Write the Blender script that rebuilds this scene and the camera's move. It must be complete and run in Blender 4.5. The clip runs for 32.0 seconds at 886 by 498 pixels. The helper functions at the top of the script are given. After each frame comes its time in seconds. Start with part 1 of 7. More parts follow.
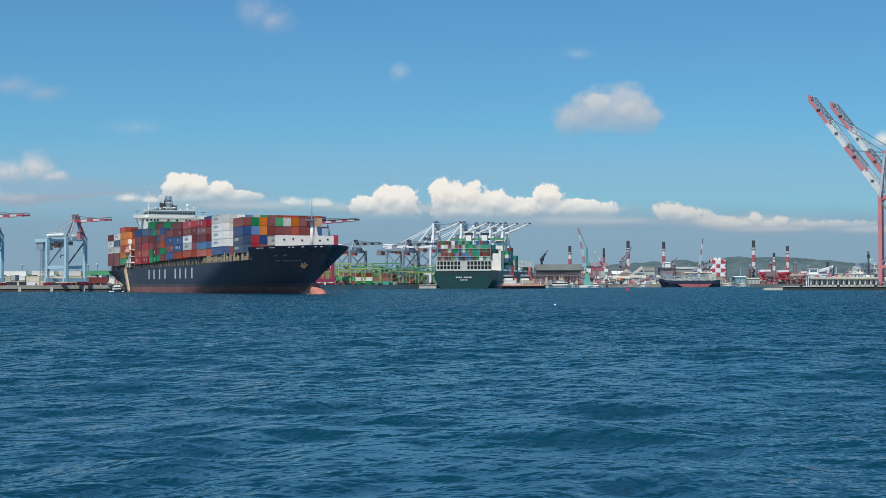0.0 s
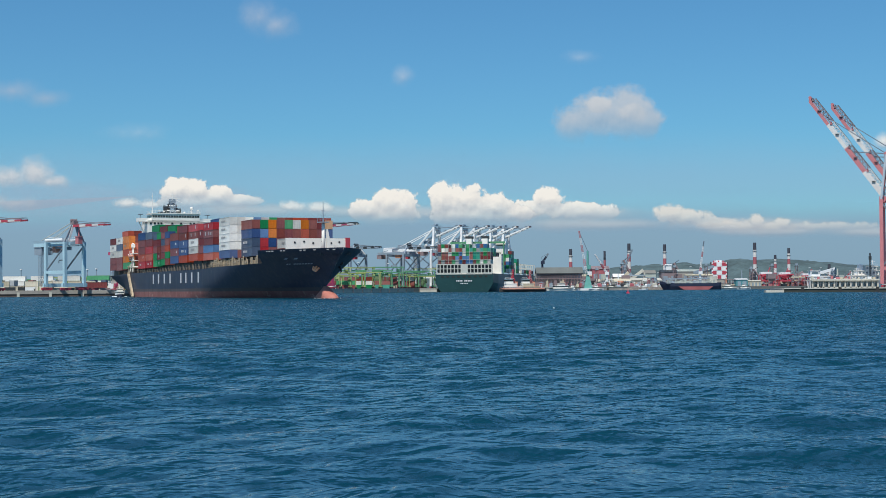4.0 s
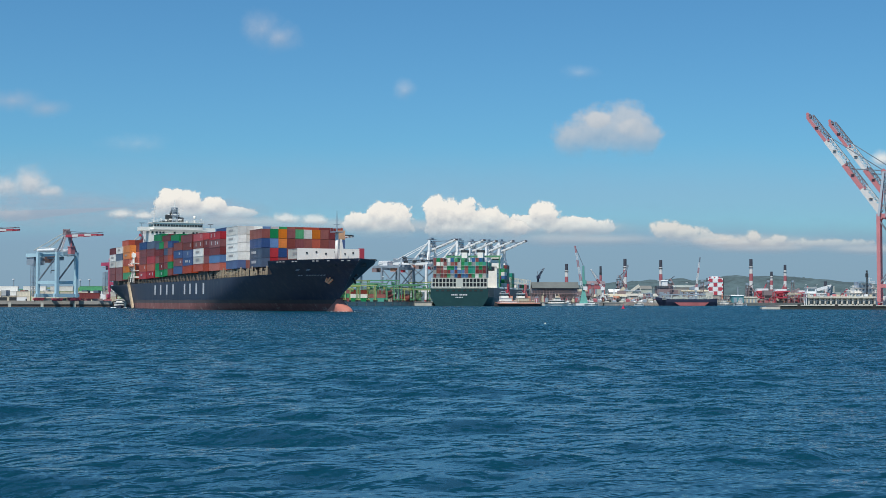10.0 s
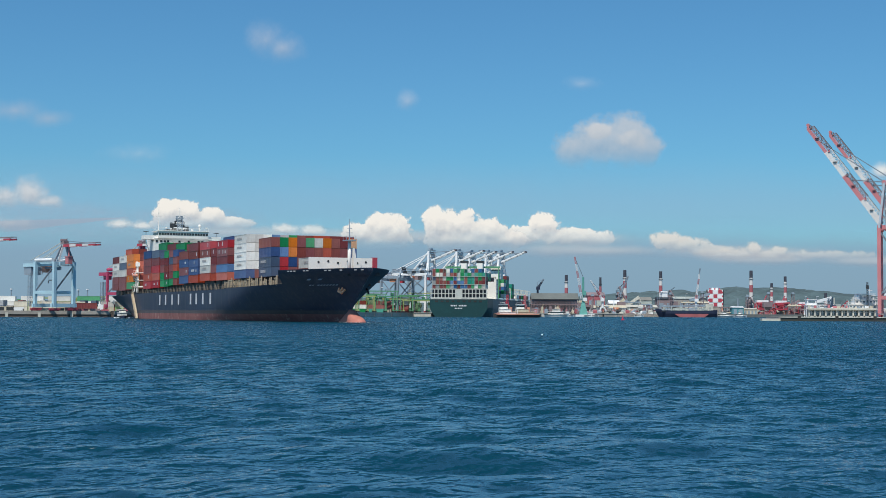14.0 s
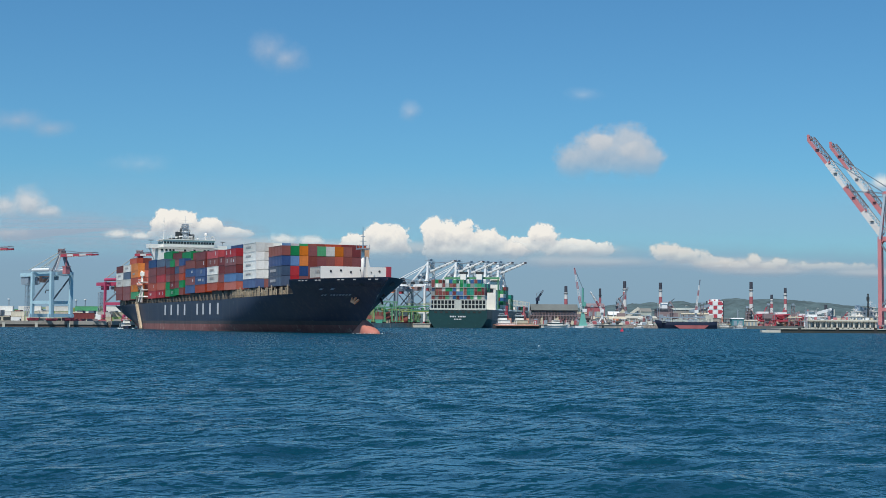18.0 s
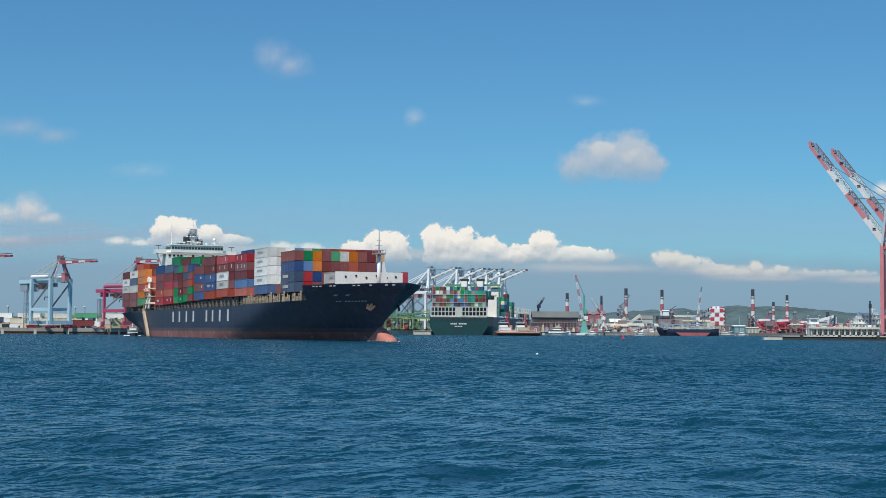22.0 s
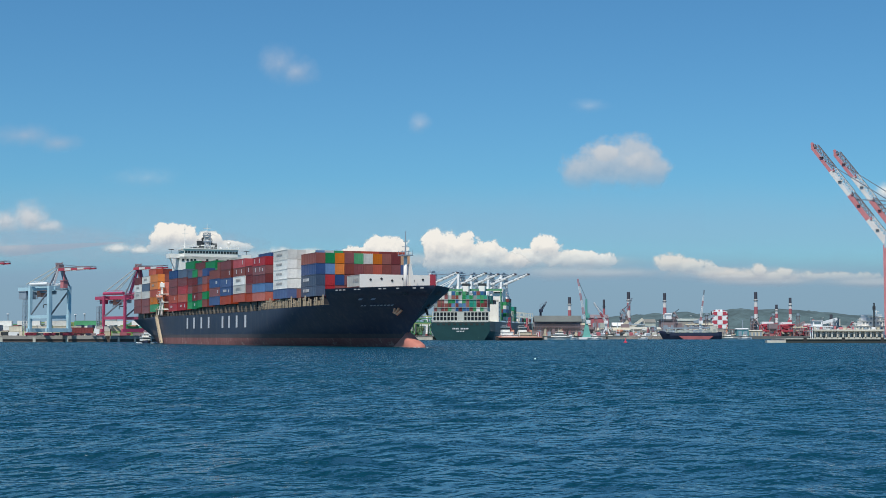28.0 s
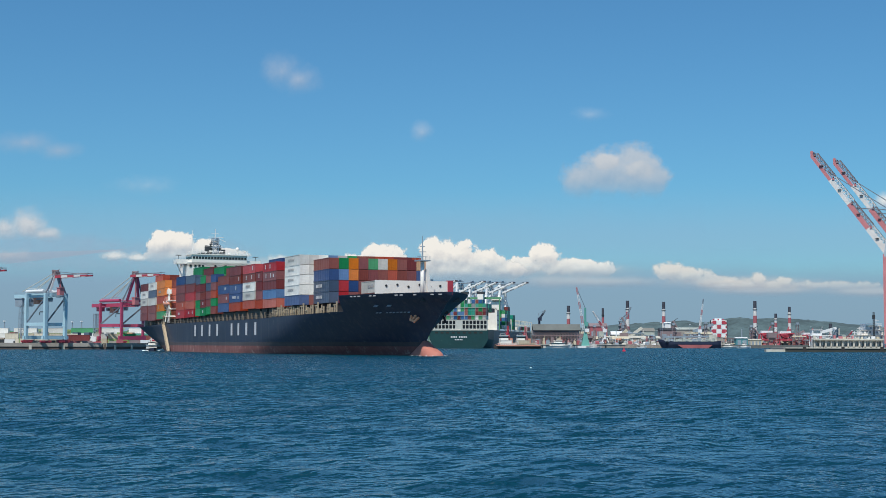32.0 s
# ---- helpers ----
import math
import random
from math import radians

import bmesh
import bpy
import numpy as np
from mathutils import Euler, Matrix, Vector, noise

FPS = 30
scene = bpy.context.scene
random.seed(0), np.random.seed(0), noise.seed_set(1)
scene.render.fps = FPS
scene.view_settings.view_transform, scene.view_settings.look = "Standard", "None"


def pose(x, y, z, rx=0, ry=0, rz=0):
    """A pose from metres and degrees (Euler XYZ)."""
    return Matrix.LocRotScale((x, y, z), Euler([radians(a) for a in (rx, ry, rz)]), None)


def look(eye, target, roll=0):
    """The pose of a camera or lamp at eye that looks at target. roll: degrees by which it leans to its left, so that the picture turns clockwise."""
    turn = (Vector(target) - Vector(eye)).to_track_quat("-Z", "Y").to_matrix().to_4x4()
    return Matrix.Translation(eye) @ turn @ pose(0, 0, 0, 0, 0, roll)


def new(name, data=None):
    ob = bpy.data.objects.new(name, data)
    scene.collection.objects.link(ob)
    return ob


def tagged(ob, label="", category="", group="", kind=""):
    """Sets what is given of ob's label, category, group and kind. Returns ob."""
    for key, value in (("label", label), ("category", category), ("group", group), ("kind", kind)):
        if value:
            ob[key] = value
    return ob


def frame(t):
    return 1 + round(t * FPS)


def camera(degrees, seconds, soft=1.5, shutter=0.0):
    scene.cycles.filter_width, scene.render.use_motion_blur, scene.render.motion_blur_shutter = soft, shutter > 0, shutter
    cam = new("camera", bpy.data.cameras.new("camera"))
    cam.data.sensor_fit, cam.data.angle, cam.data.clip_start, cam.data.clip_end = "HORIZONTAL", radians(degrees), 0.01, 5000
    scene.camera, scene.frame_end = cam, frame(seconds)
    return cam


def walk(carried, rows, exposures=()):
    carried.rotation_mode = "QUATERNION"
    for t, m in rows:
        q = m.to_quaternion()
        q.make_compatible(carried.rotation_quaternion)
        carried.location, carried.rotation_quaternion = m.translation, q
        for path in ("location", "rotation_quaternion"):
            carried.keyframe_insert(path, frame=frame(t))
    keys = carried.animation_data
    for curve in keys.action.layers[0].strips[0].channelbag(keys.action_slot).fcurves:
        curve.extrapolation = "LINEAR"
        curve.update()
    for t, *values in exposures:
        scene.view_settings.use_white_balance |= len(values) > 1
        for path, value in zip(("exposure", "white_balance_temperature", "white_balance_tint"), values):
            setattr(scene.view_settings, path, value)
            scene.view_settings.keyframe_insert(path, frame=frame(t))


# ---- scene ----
# ---- camera and its path: a boat creeping ahead over the harbour basin ----
cam = camera(34.8, 32.0, soft=0.8)
EYE_H = 2.48
PATH = [
    (0.0, -2.11, -9.57, -0.008, 1.454, -0.169), (0.5, -2.05, -9.28, -0.033, 1.468, -0.209), (1.0, -1.98, -8.98, -0.061, 1.491, -0.255), (1.5, -1.92, -8.68, -0.056, 1.512, -0.288),
    (2.0, -1.85, -8.38, -0.031, 1.527, -0.309), (2.5, -1.78, -8.08, -0.028, 1.548, -0.327), (3.0, -1.72, -7.78, -0.047, 1.570, -0.361), (3.5, -1.65, -7.48, -0.063, 1.581, -0.391),
    (5.5, -1.39, -6.28, -0.013, 1.694, -0.425), (6.0, -1.32, -5.98, 0.005, 1.736, -0.374), (6.5, -1.26, -5.68, 0.027, 1.791, -0.301), (7.0, -1.19, -5.39, 0.035, 1.838, -0.230),
    (7.5, -1.12, -5.09, 0.037, 1.890, -0.159), (8.0, -1.06, -4.79, 0.043, 1.953, -0.079), (8.5, -0.99, -4.49, 0.054, 2.017, 0.010), (9.0, -0.92, -4.19, 0.066, 2.069, 0.081),
    (9.5, -0.86, -3.89, 0.079, 2.114, 0.106), (10.0, -0.79, -3.59, 0.091, 2.157, 0.109), (10.5, -0.73, -3.29, 0.095, 2.201, 0.122), (11.0, -0.66, -2.99, 0.090, 2.243, 0.136),
    (11.5, -0.59, -2.69, 0.077, 2.283, 0.131), (12.0, -0.53, -2.39, 0.066, 2.333, 0.118), (12.5, -0.46, -2.09, 0.067, 2.397, 0.125), (13.0, -0.40, -1.80, 0.072, 2.466, 0.157),
    (13.5, -0.33, -1.50, 0.079, 2.533, 0.203), (14.0, -0.26, -1.20, 0.085, 2.597, 0.241), (14.5, -0.20, -0.90, 0.086, 2.642, 0.254), (16.5, 0.07, 0.30, 0.092, 2.910, 0.335),
    (17.0, 0.13, 0.60, 0.083, 2.938, 0.347), (17.5, 0.20, 0.90, 0.081, 2.986, 0.355), (18.0, 0.26, 1.20, 0.082, 3.038, 0.358), (18.5, 0.33, 1.50, 0.075, 3.087, 0.380),
    (19.0, 0.40, 1.80, 0.067, 3.135, 0.421), (19.5, 0.46, 2.09, 0.064, 3.181, 0.462), (20.0, 0.53, 2.39, 0.061, 3.222, 0.493), (20.5, 0.59, 2.69, 0.056, 3.254, 0.497),
    (21.0, 0.66, 2.99, 0.047, 3.279, 0.470), (21.5, 0.73, 3.29, 0.032, 3.305, 0.427), (22.0, 0.79, 3.59, 0.016, 3.328, 0.379), (22.5, 0.86, 3.89, -0.001, 3.343, 0.323),
    (23.0, 0.92, 4.19, -0.012, 3.352, 0.261), (23.5, 0.99, 4.49, -0.020, 3.359, 0.204), (24.0, 1.06, 4.79, -0.033, 3.370, 0.151), (24.5, 1.12, 5.09, -0.053, 3.384, 0.098),
    (25.0, 1.19, 5.39, -0.075, 3.385, 0.048), (25.5, 1.26, 5.68, -0.087, 3.376, 0.010), (27.5, 1.52, 6.88, -0.085, 3.495, -0.040), (28.0, 1.59, 7.18, -0.085, 3.533, -0.010),
    (28.5, 1.65, 7.48, -0.084, 3.594, 0.042), (29.0, 1.72, 7.78, -0.072, 3.654, 0.098), (29.5, 1.78, 8.08, -0.058, 3.714, 0.159), (30.0, 1.85, 8.38, -0.055, 3.766, 0.215),
    (30.5, 1.92, 8.68, -0.057, 3.803, 0.235), (31.0, 1.98, 8.98, -0.056, 3.835, 0.211), (31.5, 2.05, 9.28, -0.056, 3.861, 0.161), (32.0, 2.11, 9.57, -0.056, 3.868, 0.122),
]
SHIP_PATH = [(0, -30.33, 373.53, -66.439), (4, -25.81, 364.98, -66.232), (8, -21.27, 356.36, -66.086), (12, -16.70, 347.67, -66.000), (16, -12.10, 338.92, -65.976), (20, -7.47, 330.09, -66.012), (24, -2.81, 321.20, -66.109), (28, 1.88, 312.24, -66.267), (32, 6.60, 303.21, -66.486)]


def gaze(t, x, y, yaw, pitch, roll):
    a, b = radians(yaw), radians(pitch)
    eye = Vector((x, y, EYE_H))
    return t, look(eye, eye + Vector((math.sin(a) * math.cos(b), math.cos(a) * math.cos(b), math.sin(b))) * 50, roll)


walk(cam, [gaze(*r) for r in PATH])

# ---- world and sun ----
SUN_EL, SUN_AZ = radians(58), radians(201)      # high, behind the boat and a little to its left
world = bpy.data.worlds.new("sky")
scene.world = world
world.use_nodes = True
wn, wl = world.node_tree.nodes, world.node_tree.links
sky = wn.new("ShaderNodeTexSky")
sky.sky_type, sky.sun_disc = "NISHITA", False
sky.sun_elevation, sky.sun_rotation = SUN_EL, SUN_AZ
sky.air_density, sky.dust_density, sky.ozone_density, sky.altitude = 1.0, 0.6, 3.0, 0
tint = wn.new("ShaderNodeMix")
tint.data_type, tint.blend_type = "RGBA", "MULTIPLY"
tint.inputs["Factor"].default_value = 1.0
tint.inputs["B"].default_value = (0.475, 0.912, 1.13, 1)
wl.new(sky.outputs["Color"], tint.inputs["A"])
wl.new(tint.outputs["Result"], wn["Background"].inputs["Color"])
wn["Background"].inputs["Strength"].default_value = 0.092
sun = new("sun", bpy.data.lights.new("sun", "SUN"))
sun.data.energy, sun.data.angle, sun.data.color = 4.4, radians(0.5), (1.0, 0.94, 0.84)
SUN_DIR = Vector((math.sin(SUN_AZ) * math.cos(SUN_EL), math.cos(SUN_AZ) * math.cos(SUN_EL), math.sin(SUN_EL)))
sun.matrix_world = look(SUN_DIR * 100, (0, 0, 0))
scene.view_settings.exposure = 0.0


# ---- materials ----
def nodes_of(name):
    m = bpy.data.materials.new(name)
    m.use_nodes = True
    return m, m.node_tree.nodes, m.node_tree.links


def noise_node(n, l, coord, scale, detail=4, rough=0.55, kind="Object"):
    t = n.new("ShaderNodeTexNoise")
    t.inputs["Scale"].default_value, t.inputs["Detail"].default_value, t.inputs["Roughness"].default_value = scale, detail, rough
    if coord is not None:
        l.new(coord.outputs[kind], t.inputs["Vector"])
    return t


def paint(name, col, rough=0.55, metal=0.0, var=0.16, scale=0.35, fine=6.0, wear=None, wear_amount=0.0, bump=0.0, per_object=0.0, streak=None, streak_amount=0.3):
    """Weathered paint, concrete or steel: broad stains, fine grain, and worn spots of another colour."""
    m, n, l = nodes_of(name)
    b = n["Principled BSDF"]
    co = n.new("ShaderNodeTexCoord")
    broad, grain = noise_node(n, l, co, scale), noise_node(n, l, co, fine, 3)
    add = n.new("ShaderNodeMath")
    add.operation = "MULTIPLY_ADD"
    l.new(grain.outputs["Fac"], add.inputs[0])
    add.inputs[1].default_value = 0.45
    l.new(broad.outputs["Fac"], add.inputs[2])
    ramp = n.new("ShaderNodeMapRange")
    ramp.inputs["From Min"].default_value, ramp.inputs["From Max"].default_value = 0.45, 1.0
    ramp.inputs["To Min"].default_value, ramp.inputs["To Max"].default_value = 1 - var, 1 + var
    l.new(add.outputs[0], ramp.inputs["Value"])
    hsv = n.new("ShaderNodeHueSaturation")
    hsv.inputs["Color"].default_value = (*col, 1)
    l.new(ramp.outputs["Result"], hsv.inputs["Value"])
    if per_object:
        info = n.new("ShaderNodeObjectInfo")
        r2 = n.new("ShaderNodeMapRange")
        r2.inputs["To Min"].default_value, r2.inputs["To Max"].default_value = 1 - per_object, 1 + per_object
        l.new(info.outputs["Random"], r2.inputs["Value"])
        l.new(r2.outputs["Result"], hsv.inputs["Saturation"])
        fade = n.new("ShaderNodeMapRange")
        fade.inputs["To Min"].default_value, fade.inputs["To Max"].default_value = 1 + 1.6 * per_object, 1 - 1.6 * per_object
        l.new(info.outputs["Random"], fade.inputs["Value"])
        dim = n.new("ShaderNodeMath")
        dim.operation = "MULTIPLY"
        l.new(ramp.outputs["Result"], dim.inputs[0])
        l.new(fade.outputs["Result"], dim.inputs[1])
        l.new(dim.outputs[0], hsv.inputs["Value"])
    out = hsv.outputs["Color"]
    if wear:
        w = noise_node(n, l, co, scale * 2.7, 6, 0.7)
        edge = n.new("ShaderNodeMapRange")
        edge.inputs["From Min"].default_value, edge.inputs["From Max"].default_value = 0.68 - wear_amount, 0.74 - wear_amount
        l.new(w.outputs["Fac"], edge.inputs["Value"])
        mix = n.new("ShaderNodeMix")
        mix.data_type = "RGBA"
        l.new(edge.outputs["Result"], mix.inputs["Factor"])
        l.new(out, mix.inputs["A"])
        mix.inputs["B"].default_value = (*wear, 1)
        out = mix.outputs["Result"]
    if streak:
        # runs of rust and salt down the plating
        mp = n.new("ShaderNodeMapping")
        mp.inputs["Scale"].default_value = (1.0, 1.0, 0.06)
        l.new(co.outputs["Object"], mp.inputs["Vector"])
        run = noise_node(n, l, mp, 0.9, 5, 0.7, "Vector")
        cut = n.new("ShaderNodeMapRange")
        cut.inputs["From Min"].default_value, cut.inputs["From Max"].default_value = 0.5, 0.8
        cut.inputs["To Max"].default_value = streak_amount
        l.new(run.outputs["Fac"], cut.inputs["Value"])
        mix = n.new("ShaderNodeMix")
        mix.data_type = "RGBA"
        l.new(cut.outputs["Result"], mix.inputs["Factor"])
        l.new(out, mix.inputs["A"])
        mix.inputs["B"].default_value = (*streak, 1)
        out = mix.outputs["Result"]
    l.new(out, b.inputs["Base Color"])
    b.inputs["Roughness"].default_value, b.inputs["Metallic"].default_value = rough, metal
    if bump:
        bm = n.new("ShaderNodeBump")
        bm.inputs["Strength"].default_value, bm.inputs["Distance"].default_value = 0.5, bump
        l.new(add.outputs[0], bm.inputs["Height"])
        l.new(bm.outputs["Normal"], b.inputs["Normal"])
    return m


RUST = (0.16, 0.075, 0.045)
M_HULL = paint("hull_black_paint", (0.024, 0.033, 0.064), 0.5, var=0.22, scale=0.12, fine=1.5, wear=(0.075, 0.085, 0.10), wear_amount=0.05, streak=(0.15, 0.13, 0.12), streak_amount=0.4)
M_BOOT = paint("antifouling_red", (0.22, 0.085, 0.078), 0.75, var=0.22, scale=0.15, fine=1.2, wear=(0.36, 0.22, 0.20), wear_amount=0.1, streak=(0.40, 0.26, 0.23), streak_amount=0.55)
M_BULB = paint("bulb_red", (0.46, 0.175, 0.135), 0.7, var=0.14, scale=0.3, wear=(0.42, 0.24, 0.2), wear_amount=0.03)
M_BOOTGREY = paint("dark_draught_band", (0.075, 0.066, 0.072), 0.7, var=0.2, scale=0.15, streak=(0.2, 0.13, 0.12), streak_amount=0.4)
M_WHITE = paint("white_ship_paint", (0.82, 0.80, 0.75), 0.45, var=0.07, scale=0.3, wear=(0.5, 0.42, 0.34), wear_amount=-0.02)
M_LETTER = paint("white_letter_paint", (0.6, 0.6, 0.62), 0.5, var=0.1, scale=0.5, wear=(0.2, 0.2, 0.2), wear_amount=0.0)
M_MARKGREY = paint("faded_box_marking", (0.36, 0.36, 0.37), 0.6, var=0.2, scale=1.5)
M_FADED = paint("faded_letter_paint", (0.36, 0.37, 0.40), 0.5, var=0.1, scale=0.5)
M_DECK = paint("deck_red_brown", (0.20, 0.10, 0.08), 0.75, var=0.2)
M_BUFF = paint("buff_steel", (0.42, 0.34, 0.24), 0.6, var=0.2, wear=RUST, wear_amount=0.05)
M_POST = paint("lashing_post_paint", (0.19, 0.165, 0.135), 0.7, var=0.35, scale=0.4, wear=RUST, wear_amount=0.05)
M_DARK = paint("dark_steel", (0.03, 0.035, 0.04), 0.5, var=0.2)
M_GLASS = paint("bridge_window_glass", (0.015, 0.02, 0.025), 0.08, var=0.05)
# orange raised in brightness to stand in for sunlight under the flare
M_ANCHOR = paint("sunlit_anchor_paint", (0.92, 0.40, 0.22), 0.75, var=0.2)
M_RUST = paint("rusty_anchor_steel", (0.72, 0.29, 0.17), 0.8, var=0.25)
M_BLUE = paint("pale_blue_crane_paint", (0.40, 0.60, 0.69), 0.5, var=0.1, scale=0.2, wear=RUST, wear_amount=-0.03)
M_RED = paint("crimson_crane_paint", (0.40, 0.055, 0.125), 0.5, var=0.12, scale=0.2, wear=(0.2, 0.06, 0.05), wear_amount=0.0)
M_PINK = paint("faded_red_crane_paint", (0.50, 0.18, 0.195), 0.55, var=0.12, scale=0.2, wear=(0.6, 0.35, 0.32), wear_amount=0.03)
M_SIGNALRED = paint("warning_red_paint", (0.42, 0.05, 0.075), 0.5, var=0.1)
M_CWHITE = paint("white_crane_paint", (0.74, 0.76, 0.77), 0.5, var=0.08, scale=0.2, wear=(0.45, 0.38, 0.33), wear_amount=-0.02)
M_CGREY = paint("blue_grey_crane_paint", (0.24, 0.30, 0.36), 0.55, var=0.12)
M_MINT = paint("sea_green_crane_paint", (0.11, 0.34, 0.30), 0.5, var=0.12)
M_LIME = paint("yellow_green_gantry_paint", (0.29, 0.36, 0.13), 0.5, var=0.15, per_object=0.2)
M_GGREEN = paint("green_gantry_paint", (0.09, 0.27, 0.14), 0.5, var=0.15)
M_EVG = paint("dark_green_hull_paint", (0.008, 0.046, 0.048), 0.45, var=0.2, scale=0.1, wear=(0.05, 0.11, 0.10), wear_amount=0.03)
M_EVGREY = paint("grey_hull_paint", (0.13, 0.15, 0.16), 0.5, var=0.15, scale=0.1)
M_LATTICE = paint("pale_lashing_steel", (0.47, 0.49, 0.45), 0.6, var=0.12)
M_CONC = paint("quay_concrete", (0.30, 0.285, 0.26), 0.9, var=0.22, scale=0.1, fine=1.0, wear=(0.12, 0.11, 0.10), wear_amount=0.05, bump=0.05)
M_PALE = paint("pale_concrete", (0.50, 0.49, 0.43), 0.9, var=0.22, scale=0.08, fine=0.8, streak=(0.22, 0.19, 0.15), streak_amount=0.5)
M_WETCONC = paint("dark_wet_concrete", (0.035, 0.04, 0.035), 0.8, var=0.35, scale=0.15, fine=1.0, wear=(0.12, 0.12, 0.10), wear_amount=0.0)
M_FENDER = paint("black_quay_rubber", (0.03, 0.03, 0.03), 0.8, var=0.3, scale=0.2)
M_TRUSS = paint("brown_gallery_steel", (0.235, 0.18, 0.19), 0.7, var=0.3, scale=0.1)
M_ROOFGREY = paint("weathered_grey_roof", (0.19, 0.19, 0.175), 0.8, var=0.3, scale=0.05, streak=(0.30, 0.25, 0.2), streak_amount=0.5)
M_OLIVE = paint("olive_grey_sheeting", (0.13, 0.145, 0.14), 0.85, var=0.3, scale=0.06, streak=(0.2, 0.2, 0.18), streak_amount=0.6)
M_CREAM = paint("cream_cladding", (0.55, 0.50, 0.38), 0.8, var=0.25, scale=0.08, streak=(0.24, 0.19, 0.14), streak_amount=0.6)
M_STACKBLK = paint("chimney_dark_band", (0.045, 0.05, 0.07), 0.7, var=0.2)
# red paled in its base colour to stand in for distance haze
M_STACKRED = paint("chimney_red_band", (0.36, 0.10, 0.12), 0.7, var=0.15)
M_STACKWHT = paint("chimney_white_band", (0.62, 0.61, 0.60), 0.7, var=0.1)
M_ORERED = paint("ore_ship_red", (0.36, 0.11, 0.115), 0.75, var=0.25, scale=0.12, wear=(0.02, 0.028, 0.06), wear_amount=0.03)
M_NAVY = paint("navy_hull_paint", (0.02, 0.028, 0.06), 0.5, var=0.2)
M_GREYGREEN = paint("grey_green_deck_gear", (0.36, 0.40, 0.37), 0.7, var=0.25, scale=0.1)
# the blue haze of distance is put into the hills' base colour
M_HILL = paint("haze_tinted_hill", (0.066, 0.105, 0.112), 1.0, var=0.5, scale=0.02, fine=0.09, bump=6.0)
M_LAND = paint("port_ground", (0.22, 0.22, 0.20), 0.95, var=0.25, scale=0.02, fine=0.3)
M_SHRUB = paint("shore_scrub", (0.085, 0.125, 0.06), 0.95, var=0.4, scale=0.15)
M_QUAYFACE = paint("stained_quay_face", (0.10, 0.075, 0.065), 0.85, var=0.4, scale=0.12, fine=1.0)
M_ROCK = paint("armour_rock", (0.24, 0.22, 0.20), 0.95, var=0.35, scale=0.3, per_object=0.0)
M_BIRD = paint("dark_feathers", (0.03, 0.028, 0.027), 0.8, var=0.3, scale=4)
M_BUOY = paint("red_buoy_paint", (0.60, 0.03, 0.07), 0.5, var=0.1)
M_TEAL = paint("teal_shed_cladding", (0.07, 0.24, 0.28), 0.7, var=0.12)
M_VERM = paint("faded_lifeboat_red", (0.62, 0.28, 0.20), 0.6, var=0.15)
M_FOAM = paint("white_foam", (0.8, 0.83, 0.85), 0.9, var=0.1)
M_SHADEDGLASS = paint("dusty_blue_glazing", (0.12, 0.17, 0.20), 0.3, var=0.3, scale=0.5)
M_ROPE = paint("stay_wire", (0.16, 0.19, 0.23), 0.6, var=0.1)

CONT_COLS = {
    "maroon": (0.185, 0.043, 0.044), "brown": (0.225, 0.062, 0.05), "red": (0.43, 0.05, 0.058), "orange": (0.62, 0.19, 0.035),
    "green": (0.022, 0.24, 0.085), "blue": (0.035, 0.075, 0.20), "skyblue": (0.055, 0.15, 0.33), "slate": (0.08, 0.115, 0.18),
    "white": (0.66, 0.65, 0.61), "grey": (0.32, 0.34, 0.35), "vermilion": (0.43, 0.095, 0.06), "tan": (0.46, 0.24, 0.11), "teal": (0.03, 0.27, 0.20), "cream": (0.56, 0.51, 0.40), "lime": (0.24, 0.38, 0.12)}
M_CONT = {k: paint(k + "_container_paint", c, 0.5, var=0.17, scale=0.3, fine=2.0, wear=tuple(0.5 * a + 0.06 for a in c), wear_amount=0.0, per_object=0.18) for k, c in CONT_COLS.items()}


RIPPLES, STEEP = 26, 0.104
FACE_NEAR, FACE_FAR = 0.08, -0.31


